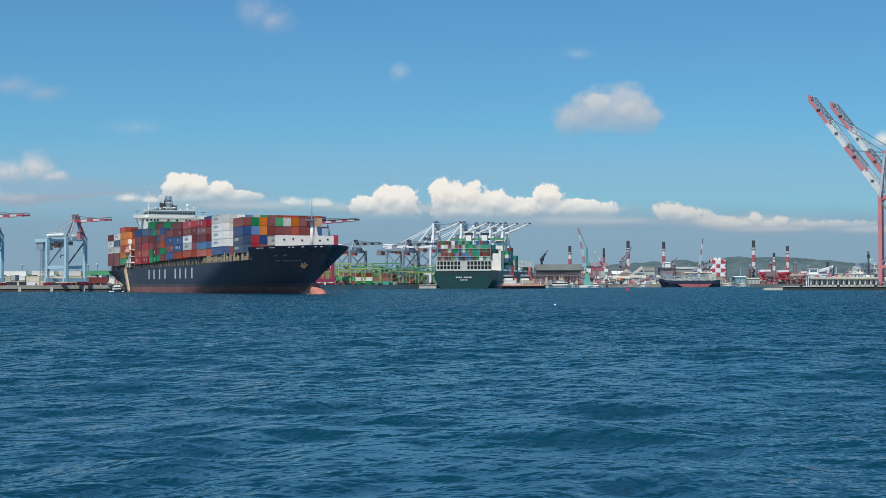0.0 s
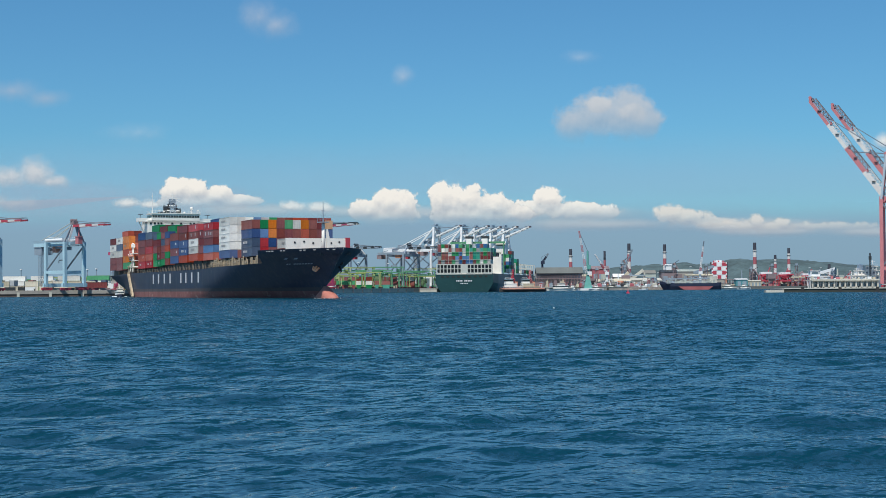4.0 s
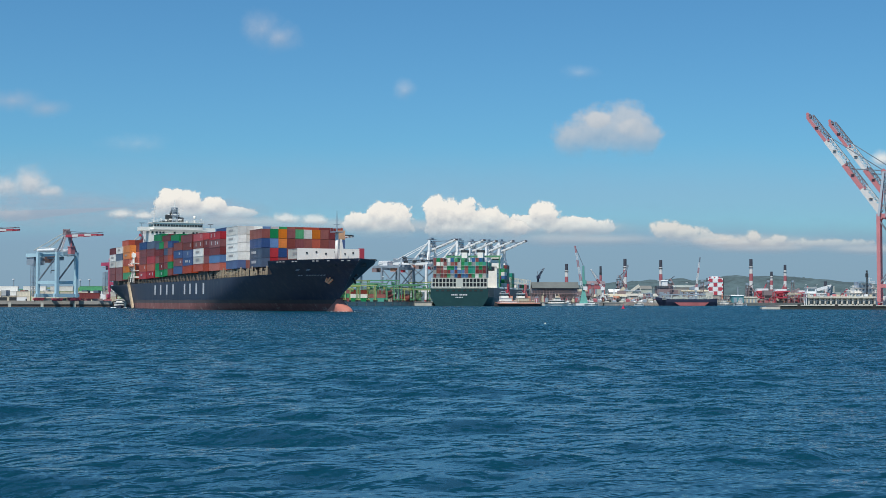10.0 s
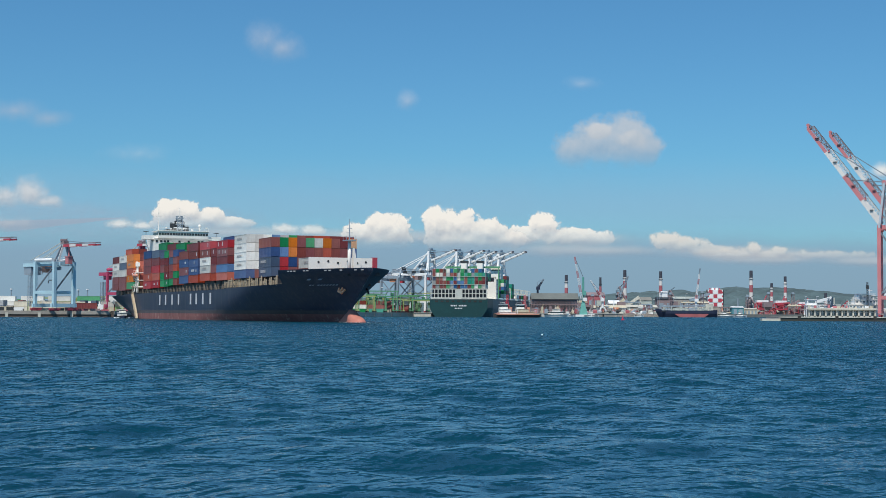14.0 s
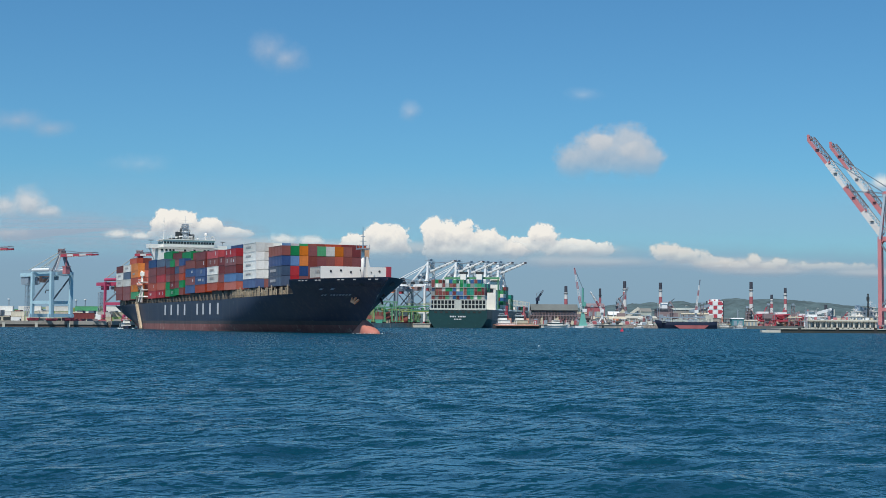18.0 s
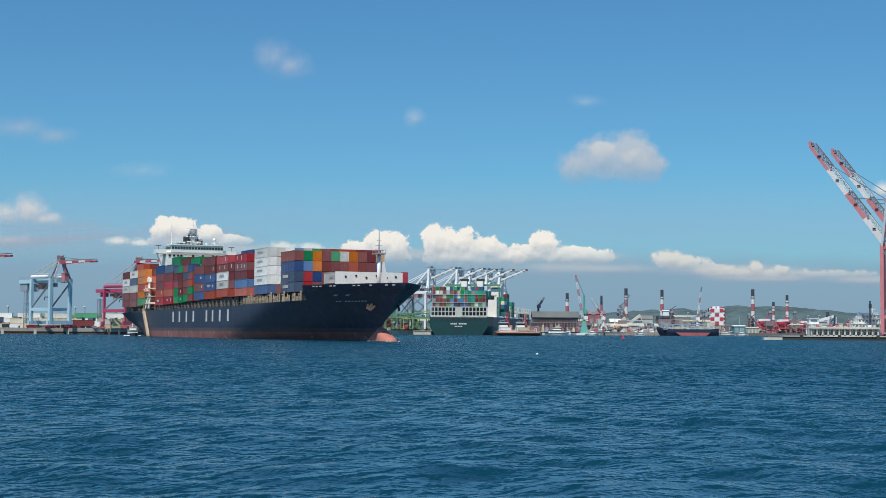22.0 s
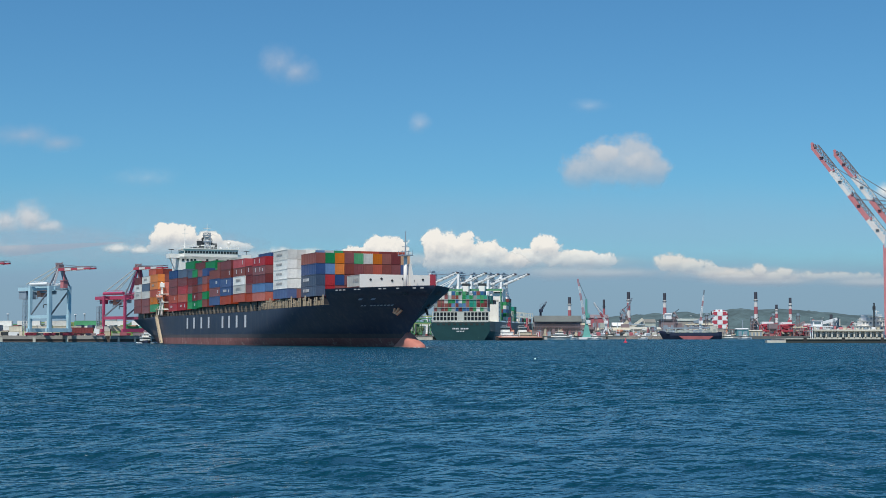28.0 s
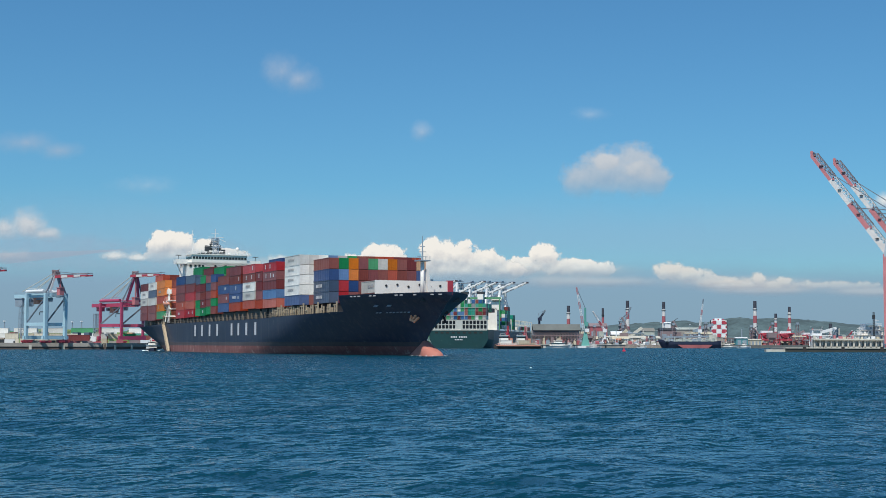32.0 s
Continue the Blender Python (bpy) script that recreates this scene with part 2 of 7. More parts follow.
def water_material():
    m, n, l = nodes_of("sea_water")
    b = n["Principled BSDF"]
    co = n.new("ShaderNodeTexCoord")
    patch = noise_node(n, l, co, 0.03, 3)
    mix = n.new("ShaderNodeMix")
    mix.data_type = "RGBA"
    mix.inputs["A"].default_value, mix.inputs["B"].default_value = (0.0011, 0.0285, 0.053, 1), (0.0015, 0.0445, 0.0675, 1)
    l.new(patch.outputs["Fac"], mix.inputs["Factor"])
    l.new(mix.outputs["Result"], b.inputs["Base Color"])
    b.inputs["Roughness"].default_value, b.inputs["IOR"].default_value = 0.17, 1.62
    # ripples too fine for the mesh: many small trains of waves, bent by noise, tilt the surface
    geo = n.new("ShaderNodeNewGeometry")
    tilt = geo.outputs["Normal"]
    sep = n.new("ShaderNodeSeparateXYZ")
    l.new(co.outputs["Object"], sep.inputs[0])
    far = n.new("ShaderNodeMapRange")
    far.inputs["From Min"].default_value, far.inputs["From Max"].default_value = 10.0, 95.0
    far.inputs["To Min"].default_value, far.inputs["To Max"].default_value = FACE_NEAR, FACE_FAR
    l.new(sep.outputs["Y"], far.inputs["Value"])
    lean = n.new("ShaderNodeCombineXYZ")
    # short steep waves farther out, seen as flecks
    mp = n.new("ShaderNodeMapping")
    mp.inputs["Scale"].default_value = (1.0, 0.35, 1.0)
    l.new(co.outputs["Object"], mp.inputs["Vector"])
    fleck = noise_node(n, l, mp, 1.1, 4, 0.65, "Vector")
    heave = n.new("ShaderNodeMapRange")
    heave.clamp = False
    heave.inputs["From Min"].default_value, heave.inputs["From Max"].default_value = 0.0, 1.0
    heave.inputs["To Min"].default_value, heave.inputs["To Max"].default_value = -0.48, 0.48
    l.new(fleck.outputs["Fac"], heave.inputs["Value"])
    both = n.new("ShaderNodeMath")
    l.new(far.outputs["Result"], both.inputs[0])
    l.new(heave.outputs["Result"], both.inputs[1])
    l.new(both.outputs[0], lean.inputs["Y"])
    first = n.new("ShaderNodeVectorMath")
    l.new(tilt, first.inputs[0])
    l.new(lean.outputs[0], first.inputs[1])
    tilt = first.outputs[0]
    bend = noise_node(n, l, co, 0.55, 3, 0.6)
    crook = noise_node(n, l, co, 2.4, 2, 0.6)
    gust = noise_node(n, l, co, 0.11, 2, 0.5)
    power = n.new("ShaderNodeMapRange")
    power.inputs["From Min"].default_value, power.inputs["From Max"].default_value = 0.3, 0.7
    power.inputs["To Min"].default_value, power.inputs["To Max"].default_value = 0.6, 1.4
    l.new(gust.outputs["Fac"], power.inputs["Value"])
    rng = random.Random(9)
    total = None
    for k in range(RIPPLES):
        wave = 0.10 * (0.9 / 0.10) ** ((k + rng.random()) / RIPPLES)
        a = radians(-88 + rng.gauss(0, 52))
        kk = 2 * math.pi / wave
        dot = n.new("ShaderNodeVectorMath")
        dot.operation = "DOT_PRODUCT"
        l.new(co.outputs["Object"], dot.inputs[0])
        dot.inputs[1].default_value = (kk * math.cos(a), kk * math.sin(a), 0)
        ph = n.new("ShaderNodeMath")
        ph.operation = "MULTIPLY_ADD"
        l.new((crook if wave < 0.3 else bend).outputs["Fac"], ph.inputs[0])
        ph.inputs[1].default_value = 13.0 + 7 * rng.random()
        l.new(dot.outputs["Value"], ph.inputs[2])
        cs = n.new("ShaderNodeMath")
        cs.operation = "SINE"
        l.new(ph.outputs[0], cs.inputs[0])
        sc = n.new("ShaderNodeVectorMath")
        sc.operation = "SCALE"
        sc.inputs[0].default_value = (math.cos(a) * STEEP, math.sin(a) * STEEP, 0)
        l.new(cs.outputs[0], sc.inputs["Scale"])
        if total is None:
            total = sc.outputs[0]
        else:
            add = n.new("ShaderNodeVectorMath")
            l.new(total, add.inputs[0])
            l.new(sc.outputs[0], add.inputs[1])
            total = add.outputs[0]
    ripple = n.new("ShaderNodeVectorMath")
    ripple.operation = "SCALE"
    l.new(total, ripple.inputs[0])
    l.new(power.outputs["Result"], ripple.inputs["Scale"])
    add = n.new("ShaderNodeVectorMath")
    l.new(tilt, add.inputs[0])
    l.new(ripple.outputs[0], add.inputs[1])
    # the backs of the ripples lie behind their crests: what shows faces the boat
    parts = n.new("ShaderNodeSeparateXYZ")
    l.new(add.outputs[0], parts.inputs[0])
    front = n.new("ShaderNodeMath")
    front.operation = "SMOOTH_MIN"
    l.new(parts.outputs["Y"], front.inputs[0])
    front.inputs[1].default_value, front.inputs[2].default_value = -0.025, 0.2
    whole = n.new("ShaderNodeCombineXYZ")
    l.new(parts.outputs["X"], whole.inputs["X"])
    l.new(front.outputs[0], whole.inputs["Y"])
    l.new(parts.outputs["Z"], whole.inputs["Z"])
    unit = n.new("ShaderNodeVectorMath")
    unit.operation = "NORMALIZE"
    l.new(whole.outputs[0], unit.inputs[0])
    l.new(unit.outputs[0], b.inputs["Normal"])
    return m


# ---- mesh helpers ----
class Shape:
    """Vertices and faces of one part, gathered from boxes, bars, tubes and lofts."""

    def __init__(self):
        self.v, self.f = [], []

    def add(self, verts, faces):
        k = len(self.v)
        self.v += [tuple(p) for p in verts]
        self.f += [tuple(i + k for i in q) for q in faces]
        return self

    def box(self, x, y, z, sx, sy, sz):
        """A box by its centre and sizes."""
        a, b, c = sx / 2, sy / 2, sz / 2
        return self.add([(x + i * a, y + j * b, z + k * c) for i in (-1, 1) for j in (-1, 1) for k in (-1, 1)],
                        [(0, 1, 3, 2), (4, 6, 7, 5), (0, 4, 5, 1), (2, 3, 7, 6), (0, 2, 6, 4), (1, 5, 7, 3)])

    def bar(self, p, q, w, h=None):
        """A square-section bar from p to q."""
        p, q = Vector(p), Vector(q)
        h = h or w
        d = (q - p).normalized()
        side = d.cross(Vector((0, 0, 1)) if abs(d.z) < 0.95 else Vector((1, 0, 0))).normalized()
        up = side.cross(d)
        vs = [c + side * (i * w / 2) + up * (j * h / 2) for c in (p, q) for i, j in ((-1, -1), (1, -1), (1, 1), (-1, 1))]
        return self.add(vs, [(3, 2, 1, 0), (4, 5, 6, 7), (0, 1, 5, 4), (1, 2, 6, 5), (2, 3, 7, 6), (3, 0, 4, 7)])

    def tube(self, p, q, r, r2=None, n=10):
        p, q = Vector(p), Vector(q)
        r2 = r if r2 is None else r2
        d = (q - p).normalized()
        side = d.cross(Vector((0, 0, 1)) if abs(d.z) < 0.95 else Vector((1, 0, 0))).normalized()
        up = side.cross(d)
        vs = [c + (side * math.cos(2 * math.pi * i / n) + up * math.sin(2 * math.pi * i / n)) * rr for c, rr in ((p, r), (q, r2)) for i in range(n)]
        fs = [(i, (i + 1) % n, n + (i + 1) % n, n + i) for i in range(n)]
        return self.add(vs, fs + [tuple(range(n))[::-1], tuple(range(n, 2 * n))])

    def loft(self, rings, closed=True, caps=True):
        """Skin between rings of equally many points."""
        n = len(rings[0])
        vs = [p for r in rings for p in r]
        m = n if closed else n - 1
        fs = [(k * n + i, k * n + (i + 1) % n, (k + 1) * n + (i + 1) % n, (k + 1) * n + i) for k in range(len(rings) - 1) for i in range(m)]
        if caps:
            fs += [tuple(range(n))[::-1], tuple(range((len(rings) - 1) * n, len(rings) * n))]
        return self.add(vs, fs)

    def truss(self, p, q, w, h, bays, t):
        """A square lattice girder: four chords and zigzag lacing."""
        p, q = Vector(p), Vector(q)
        d = (q - p).normalized()
        side = d.cross(Vector((0, 0, 1)) if abs(d.z) < 0.95 else Vector((1, 0, 0))).normalized()
        up = side.cross(d)
        corner = [side * (i * w / 2) + up * (j * h / 2) for i, j in ((-1, -1), (1, -1), (1, 1), (-1, 1))]
        for c in corner:
            self.bar(p + c, q + c, t)
        for k in range(bays):
            a, b = p.lerp(q, k / bays), p.lerp(q, (k + 1) / bays)
            for i in range(4):
                c1, c2 = corner[i], corner[(i + 1) % 4]
                self.bar(a + c1, b + c2, t * 0.6)
                self.bar(b + c1, b + c2, t * 0.6)
        return self

    def mesh(self, name, smooth=False):
        me = bpy.data.meshes.new(name)
        me.from_pydata(self.v, [], self.f)
        if smooth:
            me.polygons.foreach_set("use_smooth", [True] * len(me.polygons))
        me.update()
        return me


def empty_thing(name, m, label, category, group="", kind=""):
    ob = new(name)
    ob.matrix_world = m
    return tagged(ob, label, category, group, kind)


def part(name, shape, material, parent=None, label="", smooth=False):
    me = shape.mesh(name, smooth) if isinstance(shape, Shape) else shape
    if material and not me.materials:
        me.materials.append(material)
    ob = new(name, me)
    ob.parent = parent
    if label:
        ob["label"] = label
    return ob


def sight(u, d):
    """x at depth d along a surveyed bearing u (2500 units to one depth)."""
    return -2.1 + (d + 9.57) * u / 2500


def rise(v, d):
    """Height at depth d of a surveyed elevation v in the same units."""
    return EYE_H + (d + 9.57) * v / 2500


# ---- the sea ----
def build_sea():
    rng = np.random.default_rng(5)
    # rows crowd towards the boat as the eye sees them
    rows = 1 / np.linspace(1 / 14.0, 1 / 1500, 860)
    rows = np.concatenate([rows, [1700, 2000, 2500, 3200, 4000, 4900]])
    cols = np.linspace(-1, 1, 1000)
    half = 19 + 0.36 * rows
    x = cols[None, :] * half[:, None]
    y = np.repeat(rows[:, None] - 14, len(cols), 1)
    z = np.zeros_like(x)
    reach = rows[:, None]
    for k in range(170):
        wave = 0.36 * (6.0 / 0.36) ** rng.random()
        a = math.radians(-86 + rng.normal() * 38)
        amp = 0.00165 * wave * (1.2 if wave < 1.0 else 1.35 if wave > 2.0 else 0.9)
        kk = 2 * math.pi / wave
        fade = np.clip(2.0 - reach * 0.0046 * 4 / wave, 0, 1)
        ph = kk * (x * math.cos(a) + y * math.sin(a)) + rng.random() * 6.283
        z += fade * amp * (np.sin(ph) + 0.3 * np.cos(2 * ph + 0.6))
    nr, nc = x.shape
    co = np.stack([x, y, z], -1).reshape(-1, 3)
    i = (np.arange(nr - 1)[:, None] * nc + np.arange(nc - 1)[None, :]).reshape(-1)
    quads = np.stack([i, i + 1, i + nc + 1, i + nc], -1)
    base = len(co)
    co = np.concatenate([co, [(-4900, -4900, -1.2), (4900, -4900, -1.2), (4900, 4900, -1.2), (-4900, 4900, -1.2)]])
    quads = np.concatenate([quads, [[base, base + 1, base + 2, base + 3]]])
    me = bpy.data.meshes.new("water")
    me.vertices.add(len(co))
    me.vertices.foreach_set("co", co.astype(np.float32).ravel())
    me.loops.add(quads.size)
    me.loops.foreach_set("vertex_index", quads.astype(np.int32).ravel())
    me.polygons.add(len(quads))
    me.polygons.foreach_set("loop_start", np.arange(0, quads.size, 4, dtype=np.int32))
    me.polygons.foreach_set("use_smooth", np.ones(len(quads), dtype=bool))
    me.update(calc_edges=True)
    me.materials.append(water_material())
    return tagged(new("water", me), "deep blue choppy harbour water", "water", kind="structure")


sea = build_sea()

# ---- containers ----
def container_mesh(name, col, length=12.19, high=2.72):
    """A steel box, doors at the +x end, with corner posts, a roof set in and pressed ribs on the long sides."""
    s = Shape()
    w, n = 2.44, 9
    x0 = -length / 2
    prof = []
    for k in range(n):
        a, b = x0 + 0.12 + (length - 0.24) * k / n, x0 + 0.12 + (length - 0.24) * (k + 1) / n
        e = 0.25 * (b - a)
        prof += [(a, 0.0), (a + e, 0.05), (b - e, 0.05), (b, 0.0)]
    for sg in (-1, 1):
        lo = [(x, sg * (w / 2 - d), 0.1) for x, d in prof]
        hi = [(x, sg * (w / 2 - d), high - 0.1) for x, d in prof]
        s.loft([lo, hi] if sg > 0 else [hi, lo], closed=False, caps=False)
        s.box(0, sg * (w / 2 - 0.03), 0.06, length, 0.1, 0.12)
        s.box(0, sg * (w / 2 - 0.03), high - 0.06, length, 0.1, 0.12)
        for e in (-1, 1):
            s.box(e * (length / 2 - 0.06), sg * (w / 2 - 0.06), high / 2, 0.13, 0.13, high)
    for e in (-1, 1):
        s.box(e * (length / 2 - 0.05), 0, high / 2, 0.05, w - 0.1, high - 0.1)
        for y in (-0.75, -0.3, 0.3, 0.75):
            s.bar((e * (length / 2 - 0.005), y, 0.15), (e * (length / 2 - 0.005), y, high - 0.15), 0.05)
    s.box(0, 0, high - 0.05, length - 0.1, w - 0.1, 0.04)
    me = s.mesh(name)
    me.materials.append(M_CONT[col])
    return me


CONT_MESH = {(c, l): container_mesh("container", c, l) for c in CONT_COLS for l in (12.19, 6.06)}
MIXED = ["maroon"] * 5 + ["brown"] * 5 + ["red"] * 2 + ["vermilion"] * 2 + ["blue"] * 3 + ["green"] * 2 + ["orange", "slate", "white", "skyblue", "grey"]

# ---- the arriving container ship ----
def lerp(a, b, t):
    return a + (b - a) * t


def hull_top(s):
    if s <= 37:
        return 13.85 + 0.1 * max(0, (20 - s) / 15)
    if s < 39.5:
        return lerp(13.85, 10.4, (s - 37) / 2.5)
    if s < 100:
        return lerp(10.3, 9.5, ((s - 39.5) / 60.5) ** 0.8)
    return 9.5 if s < 225 else lerp(9.5, 9.0, (s - 225) / 41)


def stem_at(z):
    """How far abaft zero the stem lies at height z."""
    return 6.6 + 18.9 * (max(0.0, 13.3 - z) / 13.3) ** 0.85


def half_beam(s, z):
    """Half the ship's breadth at s metres abaft the ship's zero and z above the water."""
    zz = min(max(z, -3.0), 13.4)
    stem = stem_at(zz)
    run = lerp(80, 50, (max(0, zz) / 13.3) ** 0.9)
    u = (s - stem) / run
    if u <= 0:
        return 0.0
    p = lerp(1.25, 2.85, (max(0, zz) / 13.3) ** 1.2)
    fore = 1 - (1 - min(u, 1)) ** p
    aft = 1.0
    if s > 190:
        v = (s - 190) / 76
        aft = 1 - lerp(0.93, 0.13, (min(max(zz, 0), 9) / 9) ** 0.75) * v ** 2.0
    return 16.1 * fore * aft


def hull_band(z_lo, z_hi, steps, follow_top=False):
    """Both sides of the hull between two heights, as one skin with its stern closed."""
    stations = [5, 5.6, 6.5, 8, 10, 12, 14, 16.5, 19, 21.5, 24, 27, 30, 33.5, 37, 38, 39.5, 40.5, 43, 47, 53, 60, 68, 77, 88, 100, 120, 150, 180, 195, 205, 215, 225, 235, 245, 254, 261, 266]
    s = Shape()
    for sg in (1, -1):
        rings = []
        for st in stations:
            top = hull_top(st) if follow_top else z_hi
            ring = []
            for k in range(steps + 1):
                z = lerp(z_lo, top, k / steps)
                ring.append((-max(st, stem_at(z)), -sg * max(half_beam(st, z), 0.02), z))
            rings.append(ring if sg > 0 else ring[::-1])
        s.loft(rings, closed=False, caps=False)
    last = stations[-1]
    zs = [lerp(z_lo, hull_top(last) if follow_top else z_hi, k / steps) for k in range(steps + 1)]
    ring = [(-last, -half_beam(last, z), z) for z in zs] + [(-last, half_beam(last, z), z) for z in zs[::-1]]
    s.add(ring, [tuple(range(len(ring)))])
    return s


BAYS = [  # aft edge, length, outer half-width, base height, box height, tiers of outer row, second row, rest; colours of the outer row from below
    (254.6, 12.19, 16.1, 11.2, 2.66, 5, 5, 5, ["maroon", "maroon", "white", "white", "maroon"]),
    (241.0, 12.19, 16.1, 11.0, 2.70, 5, 6, 6, ["maroon", "maroon", "white", "slate", "white"]),
    (226.6, 12.19, 16.1, 11.4, 2.64, 5, 5, 5, ["green", "orange", "vermilion", "orange", "orange"]),
    (196.6, 12.19, 16.1, 11.1, 2.72, 5, 5, 5, ["red", "vermilion", "maroon", "maroon", "blue"]),
    (183.3, 12.19, 16.1, 11.2, 2.66, 5, 6, 6, ["red", "vermilion", "red", "maroon", "slate"]),
    (169.6, 12.19, 16.1, 11.4, 2.47, 5, 6, 6, [("green", "green"), ("green", "maroon"), ("maroon", "brown"), ("maroon", "maroon"), ("slate", "green")]),
    (156.6, 12.19, 16.1, 11.7, 2.38, 5, 6, 6, [("green", "brown"), ("maroon", "green"), ("maroon", "vermilion"), ("slate", "maroon"), ("maroon", "blue")]),
    (141.8, 12.19, 16.1, 12.0, 2.64, 4, 5, 5, ["blue", "maroon", "blue", "brown"]),
    (129.0, 12.19, 16.1, 12.0, 2.54, 5, 5, 5, ["vermilion", "blue", "blue", "brown", "maroon"]),
    (114.6, 12.19, 16.1, 12.35, 2.42, 5, 5, 5, ["vermilion", "white", "white", "brown", "red"]),
    (101.4, 6.06, 16.1, 12.2, 2.48, 4, 4, 4, ["vermilion", "maroon", "maroon", "maroon"]),
    (94.8, 12.19, 16.1, 12.2, 2.37, 5, 5, 5, ["vermilion", "skyblue", "maroon", "maroon", "red"]),
    (75.2, 12.19, 16.1, 12.35, 2.47, 5, 5, 5, ["blue", "white", "white", "white", "white"]),
    (63.5, 12.19, 12.5, 12.6, 2.70, 4, 4, 4, ["slate", "slate", "blue", "brown"]),
    (42.8, 12.19, 7.4, 11.8, 2.75, 2, 2, 2, ["brown", "white"]),
]
FRONT = {3: ["brown", "green", "orange", "maroon", "green", "white", "orange", "brown", "maroon", "tan"],
         2: ["blue", "skyblue", "orange", "brown", "maroon", "brown", "vermilion", "brown", "maroon", "blue"],
         1: ["slate", "red", "blue", "maroon", "brown", "maroon", "brown", "red", "maroon", "brown"],
         0: ["slate", "red", "maroon", "brown", "maroon", "brown", "brown", "red", "maroon", "brown"]}


def build_ship():
    ship = empty_thing("container_ship", pose(0, 0, 0), "black-hulled container ship under way, laden with mixed containers", "ship")
    hull = part("hull", hull_band(3.3, 13, 14, True), M_HULL, ship, "weathered black steel hull", smooth=True)
    part("boot_topping", hull_band(-3.0, 2.3, 7), M_BOOT, ship, "faded red antifouling paint", smooth=True)
    part("draught_band", hull_band(2.3, 3.3, 2), M_BOOTGREY, ship, "dark worn band above the antifouling", smooth=True)
    # bulbous bow
    rings = []
    for x, hw, top in ((13.6, 0.3, -0.3), (13.8, 0.9, 0.6), (14.3, 1.4, 1.0), (15.3, 1.75, 1.35), (16.8, 2.0, 1.75), (18.6, 2.0, 2.3), (19.8, 1.8, 2.85), (20.8, 1.5, 3.45), (21.6, 1.3, 3.7), (22.8, 1.6, 2.9), (24.7, 1.9, 1.9), (26.8, 2.1, 0.8), (28.8, 2.2, -0.4)):
        ring = []
        for a in range(16):
            c, z = math.cos(a * math.pi / 8), math.sin(a * math.pi / 8)
            ring.append((-x, hw * math.copysign(abs(c) ** 0.7, c), lerp(-3.0, top, 0.5 + 0.5 * math.copysign(abs(z) ** 0.8, z))))
        rings.append(ring)
    part("bulbous_bow", Shape().loft(rings), M_BULB, ship, "faded red bulbous bow breaking the surface", smooth=True)
    wash, fr = Shape(), random.Random(8)
    for k in range(26):
        e = fr.random()
        x, y, r = 13.0 + 11 * e, fr.choice([-1, 1]) * (0.6 + 2.2 * min(1, 3 * e) + 0.5 * fr.random()), 0.05 + 0.09 * fr.random()
        wash.tube((-x, y, 0.2), (-x, y, 0.31 + 0.05 * fr.random()), r, r * 0.4, 6)
    for k in range(15):
        x = 43 + 3.0 * k
        y = -min(15.95, half_beam(x, 10.2) - 0.35)
        f = Shape().bar((-x, y, 9.9), (-x, y, 12.7 - 0.5 * (k % 3)), 0.3).bar((-x - 1.4, y, 9.9), (-x - 1.4, y, 12.1), 0.22).bar((-x, y, 11.9 - 0.5 * (k % 3)), (-x - 2.2, y, 11.9 - 0.5 * (k % 3)), 0.24)
        if k % 2:
            f.box(-x - 0.7, y + 0.5, 10.7, 1.2, 0.8, 1.3)
        part("lashing_platform", f, M_BUFF, ship, "buff lashing platform at the deck edge")
    tagged(part("bow_foam", wash, M_FOAM, ship), "thin white foam round the bulbous bow", kind="stuff")
    # decks
    d = Shape()
    st = [36, 45, 60, 80, 120, 180, 205, 225, 245, 265]
    d.add([(-x, sg * (half_beam(x, 9) - 0.3), 9.0) for x in st for sg in (-1, 1)], [(2 * i, 2 * i + 2, 2 * i + 3, 2 * i + 1) for i in range(len(st) - 1)])
    part("main_deck", d, M_DECK, ship)
    d = Shape()
    st = [7, 9, 12, 16, 20, 26, 31, 35]
    d.add([(-x, sg * (half_beam(x, 12.2) - 0.2), 12.0) for x in st for sg in (-1, 1)], [(2 * i, 2 * i + 2, 2 * i + 3, 2 * i + 1) for i in range(len(st) - 1)])
    part("forecastle_deck", d, M_DECK, ship)
    # hatch coamings and lashing posts along the deck edge
    for aft, ln, hb, bz, *_ in BAYS:
        if aft > 45:
            c = Shape().box(-(aft - ln / 2), 0, (9.2 + bz) / 2, ln - 0.6, hb * 2 - 3.2, bz - 9.2)
            part("hatch_cover", c, M_DARK, ship)
    posts = [Shape().box(0, 0, 1.0, 0.36, 0.5, 2.0).box(0.2, 0.05, 1.9, 0.75, 0.5, 0.18).mesh("lashing_post"), Shape().box(0, 0, 1.15, 0.3, 0.5, 2.3).bar((0.1, 0, 1.9), (1.1, 0.1, 0.1), 0.2).mesh("lashing_post"), Shape().box(0, 0, 0.7, 0.8, 0.6, 1.4).box(0, 0, 1.6, 0.25, 0.3, 0.7).mesh("lashing_post")]
    for k in range(49):
        x = 41 + k * 4.4 + 0.5 * math.sin(k * 2.3)
        if 200 < x < 214:
            continue
        p = part("lashing_post", posts[(k * 7) % 3], M_POST, ship)
        p.location = (-x, -(half_beam(x, 9) - 0.55), 9.2)
    rail = Shape()
    for z in (9.9, 10.4):
        for a, c in zip(range(40, 262, 6), range(46, 268, 6)):
            rail.bar((-a, -(half_beam(a, 9) - 0.12), z), (-c, -(half_beam(min(c, 265), 9) - 0.12), z), 0.07)
    part("side_rail", rail, M_POST, ship)
